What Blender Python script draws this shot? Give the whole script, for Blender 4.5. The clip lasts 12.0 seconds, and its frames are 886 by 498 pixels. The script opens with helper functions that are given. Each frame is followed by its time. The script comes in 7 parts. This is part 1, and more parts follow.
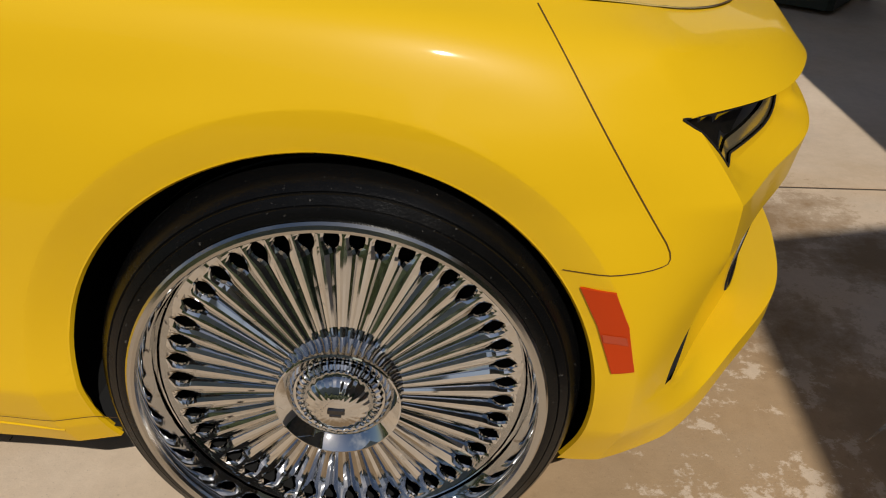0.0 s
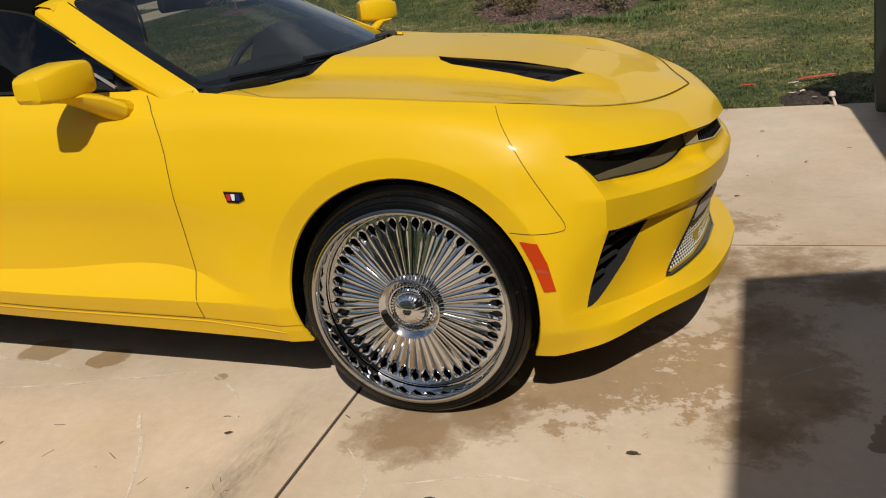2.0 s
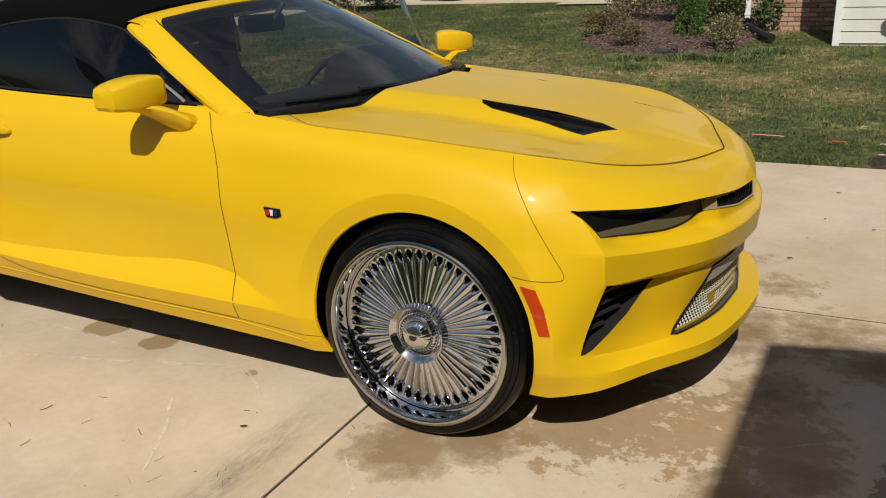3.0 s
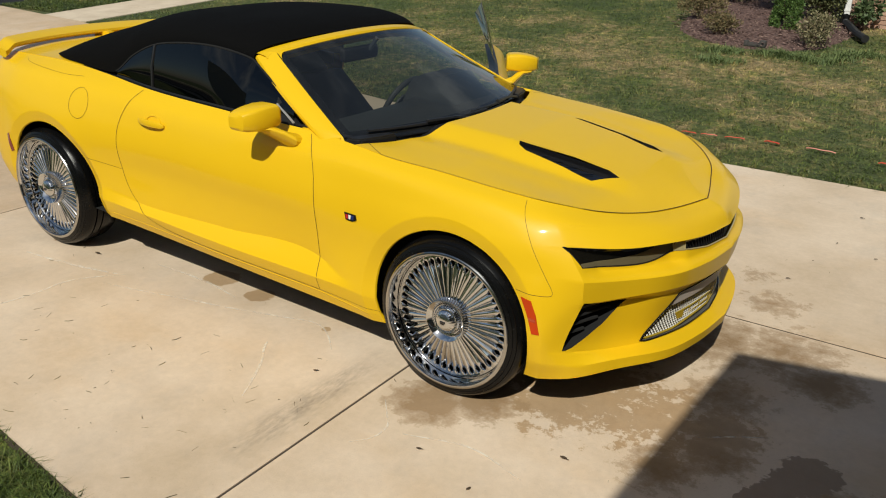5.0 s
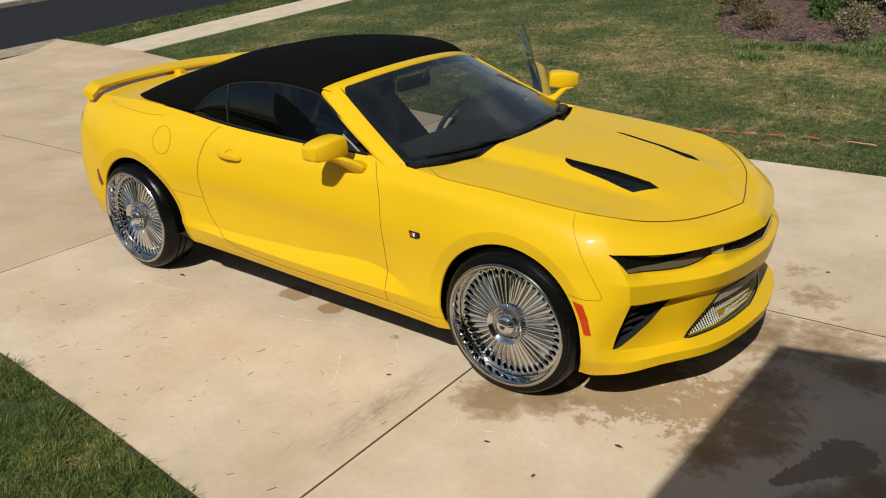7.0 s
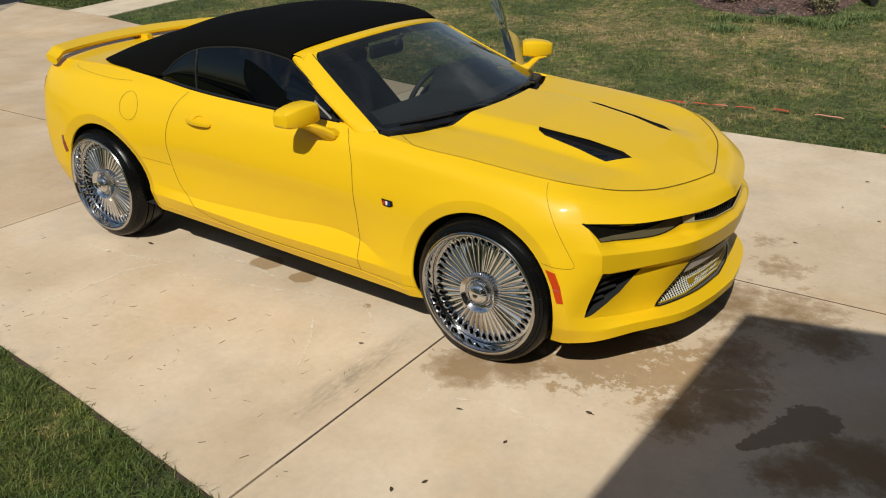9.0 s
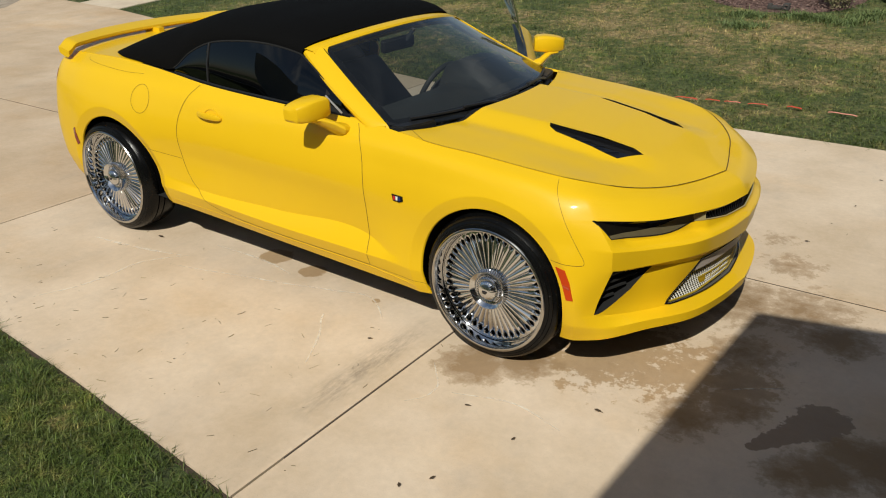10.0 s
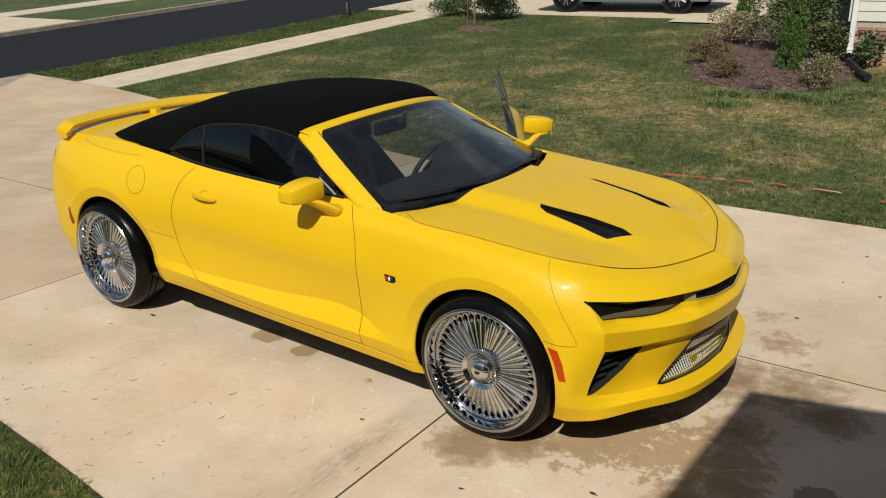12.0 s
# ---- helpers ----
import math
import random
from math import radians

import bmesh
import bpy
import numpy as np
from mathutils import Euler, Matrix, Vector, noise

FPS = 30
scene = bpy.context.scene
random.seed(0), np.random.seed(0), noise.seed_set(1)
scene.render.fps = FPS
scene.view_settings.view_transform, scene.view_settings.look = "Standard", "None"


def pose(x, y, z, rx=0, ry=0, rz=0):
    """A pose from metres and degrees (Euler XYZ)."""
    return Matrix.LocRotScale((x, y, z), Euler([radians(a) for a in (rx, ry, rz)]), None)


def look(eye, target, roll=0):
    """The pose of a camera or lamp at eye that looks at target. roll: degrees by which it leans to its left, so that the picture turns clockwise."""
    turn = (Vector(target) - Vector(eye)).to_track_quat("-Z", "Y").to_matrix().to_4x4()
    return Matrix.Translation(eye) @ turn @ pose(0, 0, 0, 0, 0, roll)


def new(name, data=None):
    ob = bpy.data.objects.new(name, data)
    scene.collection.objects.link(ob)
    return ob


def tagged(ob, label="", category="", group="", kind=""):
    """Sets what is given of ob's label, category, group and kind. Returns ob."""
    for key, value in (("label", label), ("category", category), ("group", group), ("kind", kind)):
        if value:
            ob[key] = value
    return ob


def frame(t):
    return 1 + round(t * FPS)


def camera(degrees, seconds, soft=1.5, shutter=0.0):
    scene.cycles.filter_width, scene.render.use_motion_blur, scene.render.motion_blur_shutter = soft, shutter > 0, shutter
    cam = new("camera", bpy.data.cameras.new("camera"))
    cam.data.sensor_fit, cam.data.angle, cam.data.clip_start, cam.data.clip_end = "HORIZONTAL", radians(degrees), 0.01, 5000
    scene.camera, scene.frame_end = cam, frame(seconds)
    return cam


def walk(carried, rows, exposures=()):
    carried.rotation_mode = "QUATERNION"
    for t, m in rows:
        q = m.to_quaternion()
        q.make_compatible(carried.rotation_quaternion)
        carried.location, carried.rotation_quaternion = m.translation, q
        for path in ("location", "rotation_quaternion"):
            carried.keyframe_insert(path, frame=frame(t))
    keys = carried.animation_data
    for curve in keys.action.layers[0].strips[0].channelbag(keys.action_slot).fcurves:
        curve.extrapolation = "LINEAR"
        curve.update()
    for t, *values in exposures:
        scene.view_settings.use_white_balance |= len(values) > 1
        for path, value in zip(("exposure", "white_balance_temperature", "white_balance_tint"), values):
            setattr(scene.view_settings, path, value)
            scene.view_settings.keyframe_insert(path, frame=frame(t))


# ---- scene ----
from mathutils.bvhtree import BVHTree

cam = camera(56.3, 12.0, soft=1.1)
PATH = [
    (0, (0.151, -1.875, 1.17), (0.128, -0.148, 0.162), 1.3),
    (0.5, (0.391, -2.203, 1.209), (-0.029, -0.48, 0.284), 2.0),
    (1, (0.608, -2.452, 1.253), (0.012, -0.724, 0.44), -0.6),
    (1.5, (0.682, -2.758, 1.311), (0.137, -0.969, 0.602), -3.7),
    (2, (0.836, -2.979, 1.311), (0.204, -1.203, 0.645), -6.3),
    (2.5, (0.978, -3.035, 1.335), (0.213, -1.299, 0.703), -4.5),
    (3, (1.124, -2.999, 1.412), (0.272, -1.301, 0.786), -1.9),
    (5, (1.672, -3.538, 1.94), (0.655, -1.989, 1.188), 1.6),
    (5.5, (1.814, -3.718, 2.074), (0.641, -2.285, 1.318), -0.5),
    (6, (1.843, -3.796, 2.135), (0.679, -2.356, 1.38), -1.6),
    (6.5, (1.828, -3.826, 2.128), (0.697, -2.352, 1.39), -2.1),
    (8.5, (1.8, -3.833, 2.108), (0.737, -2.337, 1.314), -1.6),
    (9, (1.8, -3.834, 2.102), (0.76, -2.33, 1.292), -1.1),
    (9.5, (1.797, -3.829, 2.108), (0.761, -2.33, 1.283), -0.8),
    (10, (1.794, -3.828, 2.105), (0.738, -2.341, 1.283), -0.9),
    (10.5, (1.784, -3.832, 2.108), (0.72, -2.348, 1.293), -0.8),
    (11, (1.785, -3.842, 2.104), (0.717, -2.337, 1.333), -0.9),
    (11.5, (1.786, -3.848, 2.125), (0.713, -2.311, 1.431), -1.0),
    (12, (1.796, -3.84, 2.152), (0.723, -2.287, 1.491), -0.8),
]
EXPOSURES = [(0.0, -0.40, 6500, 10), (0.6, -0.30, 6500, 10), (1.3, -0.23, 6500, 9), (2.5, -0.20, 6470, 8), (3.2, -0.15, 6430, 6), (5.0, -0.08, 6390, 4), (12.0, -0.07, 6390, 4)]
walk(cam, [(t, look(eye, target, roll)) for t, eye, target, roll in PATH], EXPOSURES)

# ---------------------------------------------------------------- light
SUN_WAY = Vector((0.30, -0.92, 1.0)).normalized()
sky_world = bpy.data.worlds.new("sky")
scene.world = sky_world
sky_world.use_nodes = True
wn = sky_world.node_tree
sky = wn.nodes.new("ShaderNodeTexSky")
sky.sky_type = "NISHITA"
sky.sun_disc = False
sky.sun_elevation = math.asin(SUN_WAY.z)
sky.sun_rotation = math.atan2(SUN_WAY.x, SUN_WAY.y)
cloud = wn.nodes.new("ShaderNodeTexNoise")
cloud.inputs["Scale"].default_value, cloud.inputs["Detail"].default_value, cloud.inputs["Roughness"].default_value = 2.6, 9.0, 0.58
cover = wn.nodes.new("ShaderNodeValToRGB")
cover.color_ramp.elements[0].position, cover.color_ramp.elements[1].position = 0.535, 0.69
cover.color_ramp.elements[1].color = (0.75, 0.75, 0.75, 1)
mixed = wn.nodes.new("ShaderNodeMix")
mixed.data_type = "RGBA"
mixed.inputs[7].default_value = (8.5, 8.6, 8.9, 1)
wn.links.new(cloud.outputs["Fac"], cover.inputs[0])
wn.links.new(cover.outputs[0], mixed.inputs[0])
wn.links.new(sky.outputs[0], mixed.inputs[6])
wn.links.new(mixed.outputs[2], wn.nodes["Background"].inputs[0])
wn.nodes["Background"].inputs[1].default_value = 0.072
sun = new("sun", bpy.data.lights.new("sun", "SUN"))
sun.data.energy = 4.35
sun.data.angle = radians(0.36)
sun.data.color = (1.0, 0.94, 0.85)
sun.matrix_world = Matrix.Translation((4, -12, 14)) @ SUN_WAY.to_track_quat("Z", "Y").to_matrix().to_4x4()

# ---------------------------------------------------------------- materials
def material(name, color, rough=0.6, metal=0.0, **extra):
    m = bpy.data.materials.new(name)
    m.use_nodes = True
    b = m.node_tree.nodes["Principled BSDF"]
    b.inputs["Base Color"].default_value = (*color, 1)
    b.inputs["Roughness"].default_value = rough
    b.inputs["Metallic"].default_value = metal
    for key, value in extra.items():
        b.inputs[key.replace("_", " ")].default_value = value
    return m


def node(m, kind, **values):
    n = m.node_tree.nodes.new(kind)
    for key, value in values.items():
        n.inputs[key.replace("_", " ")].default_value = value
    return n


def wire(m, a, b):
    m.node_tree.links.new(a, b)


def noise_of(m, scale, detail=4.0, where=None, rough=0.6, stretch=None):
    n = node(m, "ShaderNodeTexNoise", Scale=scale, Detail=detail, Roughness=rough)
    if where is None:
        where = node(m, "ShaderNodeNewGeometry").outputs["Position"]
    if stretch:
        mp = node(m, "ShaderNodeMapping")
        mp.inputs["Scale"].default_value = stretch
        wire(m, where, mp.inputs["Vector"])
        where = mp.outputs[0]
    wire(m, where, n.inputs["Vector"])
    return n.outputs["Fac"]


def ramp(m, fac, stops):
    r = node(m, "ShaderNodeValToRGB")
    while len(r.color_ramp.elements) < len(stops):
        r.color_ramp.elements.new(0.5)
    for e, (p, c) in zip(r.color_ramp.elements, stops):
        e.position = p
        e.color = (*c, 1) if isinstance(c, tuple) else (c, c, c, 1)
    wire(m, fac, r.inputs[0])
    return r.outputs[0]


def mix(m, fac, a, b, mode="MIX"):
    n = node(m, "ShaderNodeMix")
    n.data_type, n.blend_type = "RGBA", mode
    for sock, v in ((n.inputs[0], fac), (n.inputs[6], a), (n.inputs[7], b)):
        if isinstance(v, (int, float)):
            sock.default_value = v if sock == n.inputs[0] else (v, v, v, 1)
        elif isinstance(v, tuple):
            sock.default_value = (*v, 1)
        else:
            wire(m, v, sock)
    return n.outputs[2]


def math_of(m, op, a, b=0.0):
    n = node(m, "ShaderNodeMath")
    n.operation = op
    for sock, v in zip(n.inputs, (a, b)):
        if isinstance(v, (int, float)):
            sock.default_value = v
        else:
            wire(m, v, sock)
    return n.outputs[0]


def bump(m, height, strength=0.3, distance=0.01):
    n = node(m, "ShaderNodeBump", Strength=strength, Distance=distance)
    wire(m, height, n.inputs["Height"])
    wire(m, n.outputs[0], bsdf(m).inputs["Normal"])


def bsdf(m):
    return m.node_tree.nodes["Principled BSDF"]


def base(m, sock):
    wire(m, sock, bsdf(m).inputs["Base Color"])


PAINT = material("yellow_paint", (0.72, 0.43, 0.006), 0.40, Coat_Weight=0.30, Coat_Roughness=0.08, Specular_IOR_Level=0.16)
base(PAINT, mix(PAINT, noise_of(PAINT, 1.7, 3), (0.71, 0.438, 0.007), (0.75, 0.468, 0.010)))
wire(PAINT, ramp(PAINT, noise_of(PAINT, 5.0, 6), [(0.35, 0.035), (0.75, 0.065)]), bsdf(PAINT).inputs["Coat Roughness"])
BLACK = material("black_plastic", (0.012, 0.012, 0.013), 0.45)
bump(BLACK, noise_of(BLACK, 600, 2), 0.15, 0.001)
GLOSS = material("gloss_black", (0.008, 0.008, 0.009), 0.12, Coat_Weight=0.6)
GAP = material("panel_gap", (0.075, 0.032, 0.006), 0.8)
WELL = material("wheel_well", (0.006, 0.006, 0.006), 0.95)
CHROME = material("chrome", (0.64, 0.65, 0.66), 0.06, 1.0)
wire(CHROME, ramp(CHROME, noise_of(CHROME, 30, 5), [(0.4, 0.03), (0.8, 0.10)]), bsdf(CHROME).inputs["Roughness"])
LIP = material("polished_lip", (0.48, 0.475, 0.46), 0.16, 1.0)
RUBBER = material("tyre_rubber", (0.004, 0.004, 0.004), 0.3, Specular_IOR_Level=0.20)
wire(RUBBER, ramp(RUBBER, noise_of(RUBBER, 9, 6), [(0.35, 0.14), (0.7, 0.34)]), bsdf(RUBBER).inputs["Roughness"])
base(RUBBER, mix(RUBBER, ramp(RUBBER, noise_of(RUBBER, 160, 2), [(0.70, 0.0), (0.78, 1.0)]), (0.0035, 0.0035, 0.0035), (0.07, 0.066, 0.06)))
bump(RUBBER, noise_of(RUBBER, 300, 3), 0.2, 0.002)
FABRIC = material("black_canvas", (0.004, 0.004, 0.004), 0.95, Specular_IOR_Level=0.06)
base(FABRIC, mix(FABRIC, noise_of(FABRIC, 260, 3), (0.002, 0.002, 0.0021), (0.0055, 0.0054, 0.0054)))
bump(FABRIC, noise_of(FABRIC, 500, 2), 0.3, 0.002)
LEATHER = material("dark_leather", (0.034, 0.036, 0.037), 0.55)
bump(LEATHER, noise_of(LEATHER, 220, 3), 0.2, 0.002)
AMBER = material("amber_lens", (0.52, 0.045, 0.002), 0.4, Specular_IOR_Level=0.25)
AMBER_DARK = material("amber_lens_dark", (0.45, 0.04, 0.004), 0.25, Coat_Weight=0.8)
RED_LENS = material("red_lens", (0.18, 0.008, 0.006), 0.2, Coat_Weight=0.8)
LENS = material("smoked_lens", (0.006, 0.0055, 0.004), 0.03, Specular_IOR_Level=0.7)
# Olive gold like yellow bumper mirrored in clear lamp glass; also one duct fin.
OLIVE_METAL = material("olive_band", (0.30, 0.25, 0.14), 0.14, 0.6)
SILVER = material("silver_trim", (0.55, 0.53, 0.50), 0.3, 0.6)
TRIM = material("dull_trim", (0.50, 0.42, 0.22), 0.3, 0.4)
# Body yellow, darkened for the shade inside the grille.
EMBLEM = material("shaded_yellow", (0.34, 0.24, 0.02), 0.4)
KERB = material("kerb_concrete", (0.34, 0.27, 0.20), 0.9)
base(KERB, ramp(KERB, noise_of(KERB, 4, 6), [(0.3, (0.22, 0.17, 0.12)), (0.7, (0.42, 0.34, 0.26))]))
GREY_BAR = material("grey_bar", (0.34, 0.29, 0.25), 0.45)
CHEEK = material("grey_cheek", (0.10, 0.095, 0.080), 0.5)
RED = material("enamel_red", (0.45, 0.02, 0.02), 0.3)
BLUE = material("enamel_blue", (0.012, 0.025, 0.13), 0.3)
WHITE = material("white_enamel", (0.75, 0.75, 0.72), 0.35)


def glass_material(name, tint, gloss=1.0):
    m = bpy.data.materials.new(name)
    m.use_nodes = True
    nt = m.node_tree
    nt.nodes.remove(nt.nodes["Principled BSDF"])
    clear = nt.nodes.new("ShaderNodeBsdfTransparent")
    clear.inputs[0].default_value = (*tint, 1)
    shine = nt.nodes.new("ShaderNodeBsdfGlossy")
    shine.inputs["Roughness"].default_value = 0.015
    shine.inputs[0].default_value = (gloss, gloss, gloss, 1)
    fr = nt.nodes.new("ShaderNodeFresnel")
    fr.inputs[0].default_value = 1.5
    mx = nt.nodes.new("ShaderNodeMixShader")
    nt.links.new(fr.outputs[0], mx.inputs[0])
    nt.links.new(clear.outputs[0], mx.inputs[1])
    nt.links.new(shine.outputs[0], mx.inputs[2])
    nt.links.new(mx.outputs[0], nt.nodes["Material Output"].inputs[0])
    return m


WINDSHIELD = glass_material("windshield_glass", (0.37, 0.40, 0.39))
# Faint diffuse layer stands in for haze reflected in the glass.
pale_haze = WINDSHIELD.node_tree.nodes.new("ShaderNodeBsdfDiffuse")
pale_haze.inputs[0].default_value = (0.55, 0.58, 0.60, 1)
haze_mix = WINDSHIELD.node_tree.nodes.new("ShaderNodeMixShader")
wire(WINDSHIELD, math_of(WINDSHIELD, "MULTIPLY", ramp(WINDSHIELD, noise_of(WINDSHIELD, 6, 6), [(0.3, 0.5), (0.7, 1.0)]), 0.018), haze_mix.inputs[0])
wire(WINDSHIELD, WINDSHIELD.node_tree.nodes["Mix Shader"].outputs[0], haze_mix.inputs[1])
wire(WINDSHIELD, pale_haze.outputs[0], haze_mix.inputs[2])
wire(WINDSHIELD, haze_mix.outputs[0], WINDSHIELD.node_tree.nodes["Material Output"].inputs[0])
TINTED = glass_material("tinted_glass", (0.0045, 0.005, 0.006))
DOOR_GLASS = glass_material("door_glass", (0.16, 0.18, 0.15))

# mesh of sparkling grille
MESH = material("grille_mesh", (0.36, 0.35, 0.32), 0.55, 0.3, Specular_IOR_Level=0.3)

# ground materials
CONCRETE = material("concrete", (0.5, 0.4, 0.3), 0.85)
pos = node(CONCRETE, "ShaderNodeNewGeometry").outputs["Position"]
c0 = ramp(CONCRETE, noise_of(CONCRETE, 1.1, 8, pos, 0.65), [(0.30, (0.55, 0.415, 0.275)), (0.52, (0.655, 0.51, 0.365)), (0.75, (0.73, 0.59, 0.44))])
c1 = mix(CONCRETE, ramp(CONCRETE, noise_of(CONCRETE, 26, 8, pos, 0.7), [(0.35, 0.0), (0.7, 1.0)]), (0.93, 0.92, 0.91), (1.03, 1.025, 1.02))
c2 = mix(CONCRETE, 1.0, c0, c1, "MULTIPLY")
cloudy = ramp(CONCRETE, noise_of(CONCRETE, 0.45, 5, pos, 0.6), [(0.32, (0.90, 0.885, 0.87)), (0.68, (1.07, 1.08, 1.10))])
c2 = mix(CONCRETE, 1.0, c2, cloudy, "MULTIPLY")
ochre = ramp(CONCRETE, noise_of(CONCRETE, 0.75, 6, pos, 0.62, (1.0, 1.6, 1.0)), [(0.50, 0.0), (0.72, 0.75)])
c2 = mix(CONCRETE, ochre, c2, mix(CONCRETE, 1.0, c2, (0.99, 0.90, 0.76), "MULTIPLY"))
greyed = ramp(CONCRETE, noise_of(CONCRETE, 1.9, 7, pos, 0.66, (1.5, 0.8, 1.0)), [(0.52, 0.0), (0.74, 0.6)])
c2 = mix(CONCRETE, greyed, c2, mix(CONCRETE, 1.0, c2, (0.80, 0.83, 0.88), "MULTIPLY"))
specks = ramp(CONCRETE, noise_of(CONCRETE, 190, 2, pos), [(0.27, 0.75), (0.36, 1.0)])
c2 = mix(CONCRETE, 1.0, mix(CONCRETE, 1.0, c2, specks, "MULTIPLY"), (1.00, 1.03, 1.07), "MULTIPLY")
# damp and stained patches: centre x, y, radius, strength
WET = [(0.42, -0.52, 0.42, 0.9), (0.82, -0.55, 0.34, 0.75), (1.04, -0.52, 0.24, 0.8), (0.95, -0.85, 0.12, 0.7), (-2.95, -0.75, 0.22, 0.35), (0.15, -0.75, 0.2, 0.7), (-1.70, -0.665, 0.078, 1.9), (-1.37, -0.70, 0.062, 1.9), (-0.82, -0.78, 0.022, 1.6)]
DAMP = [(-0.02, -1.01, 0.17, 1.6), (0.14, -0.88, 0.17, 1.4), (1.40, -1.02, 0.12, 1.1), (1.50, -0.93, 0.14, 1.5), (1.57, -0.76, 0.13, 1.6), (1.70, -0.77, 0.16, 1.6), (0.94, -0.88, 0.15, 1.1), (1.11, -0.69, 0.14, 1.1), (1.09, -0.52, 0.15, 1.0), (1.00, -0.22, 0.20, 0.9), (1.35, 0.14, 0.17, 1.3), (1.24, 0.12, 0.13, 1.0), (0.94, 0.90, 0.18, 0.8), (1.12, 0.38, 0.30, 0.9), (0.8, 0.30, 0.30, 1.0), (0.75, 1.25, 0.16, 0.5)]
ragged = noise_of(CONCRETE, 11.0, 10, pos, 0.74)
total = None
for wx, wy, wr, wa in WET:
    d = node(CONCRETE, "ShaderNodeVectorMath")
    d.operation = "DISTANCE"
    wire(CONCRETE, pos, d.inputs[0])
    d.inputs[1].default_value = (wx, wy, 0)
    fall = math_of(CONCRETE, "SUBTRACT", 1.0, math_of(CONCRETE, "DIVIDE", d.outputs["Value"], wr * 1.7))
    fall = math_of(CONCRETE, "MULTIPLY", math_of(CONCRETE, "MAXIMUM", fall, 0.0), wa)
    total = fall if total is None else math_of(CONCRETE, "MAXIMUM", total, fall)
wet = math_of(CONCRETE, "ADD", total, math_of(CONCRETE, "MULTIPLY", math_of(CONCRETE, "SUBTRACT", ragged, 0.5), 1.9))
wet = math_of(CONCRETE, "MULTIPLY", ramp(CONCRETE, wet, [(0.42, 0.0), (0.50, 1.0)]), math_of(CONCRETE, "MINIMUM", math_of(CONCRETE, "MULTIPLY", total, 5.0), 1.0))
c3 = mix(CONCRETE, wet, c2, mix(CONCRETE, 1.0, c2, (0.69, 0.60, 0.475), "MULTIPLY"))
# drying patches with a soft edge
haze = None
for wx, wy, wr, wa in DAMP:
    d = node(CONCRETE, "ShaderNodeVectorMath")
    d.operation = "DISTANCE"
    wire(CONCRETE, pos, d.inputs[0])
    d.inputs[1].default_value = (wx, wy, 0)
    fall = math_of(CONCRETE, "SUBTRACT", 1.0, math_of(CONCRETE, "DIVIDE", d.outputs["Value"], wr * 1.5))
    fall = math_of(CONCRETE, "MULTIPLY", math_of(CONCRETE, "MAXIMUM", fall, 0.0), wa)
    haze = fall if haze is None else math_of(CONCRETE, "MAXIMUM", haze, fall)
blotch = noise_of(CONCRETE, 13.0, 10, pos, 0.76)
soft_wet = math_of(CONCRETE, "ADD", haze, math_of(CONCRETE, "MULTIPLY", math_of(CONCRETE, "SUBTRACT", blotch, 0.5), 2.7))
soft_wet = math_of(CONCRETE, "MULTIPLY", ramp(CONCRETE, soft_wet, [(0.30, 0.0), (0.46, 0.45), (1.0, 1.0)]), math_of(CONCRETE, "MINIMUM", math_of(CONCRETE, "MULTIPLY", haze, 5.0), 1.0))
c3 = mix(CONCRETE, soft_wet, c3, mix(CONCRETE, 1.0, c2, (0.49, 0.41, 0.305), "MULTIPLY"))
# grey scuffed streaks beside the cross joint
place = node(CONCRETE, "ShaderNodeSeparateXYZ")
wire(CONCRETE, pos, place.inputs[0])
off = math_of(CONCRETE, "ABSOLUTE", math_of(CONCRETE, "ADD", place.outputs[0], 0.44), 0.0)
across = ramp(CONCRETE, math_of(CONCRETE, "MULTIPLY", off, 5.0), [(0.15, 1.0), (0.55, 0.0)])
lengthwise = ramp(CONCRETE, math_of(CONCRETE, "DIVIDE", math_of(CONCRETE, "MULTIPLY", place.outputs[1], -1.0), 2.5), [(0.30, 0.0), (0.46, 1.0), (0.62, 1.0), (0.74, 0.0)])
streak = ramp(CONCRETE, noise_of(CONCRETE, 14.0, 9, pos, 0.75, (2.2, 0.5, 1.0)), [(0.38, 0.0), (0.66, 1.0)])
worn = math_of(CONCRETE, "MULTIPLY", math_of(CONCRETE, "MULTIPLY", across, lengthwise), streak)
c3 = mix(CONCRETE, worn, c3, mix(CONCRETE, 1.0, c2, (0.52, 0.53, 0.54), "MULTIPLY"))
# a paler, uneven band along the joints
joint_pale = None
for axis, where_ in ((0, 0.28), (0, 3.66), (1, -0.60)):
    d = math_of(CONCRETE, "ABSOLUTE", math_of(CONCRETE, "ADD", place.outputs[axis], where_))
    joint_pale = d if joint_pale is None else math_of(CONCRETE, "MINIMUM", joint_pale, d)
joint_pale = math_of(CONCRETE, "MULTIPLY", ramp(CONCRETE, math_of(CONCRETE, "MULTIPLY", joint_pale, 10.0), [(0.14, 1.0), (0.34, 0.0)]), ramp(CONCRETE, noise_of(CONCRETE, 5, 5, pos), [(0.35, 0.2), (0.65, 0.8)]))
c3 = mix(CONCRETE, joint_pale, c3, mix(CONCRETE, 1.0, c2, (1.10, 1.10, 1.10), "MULTIPLY"))
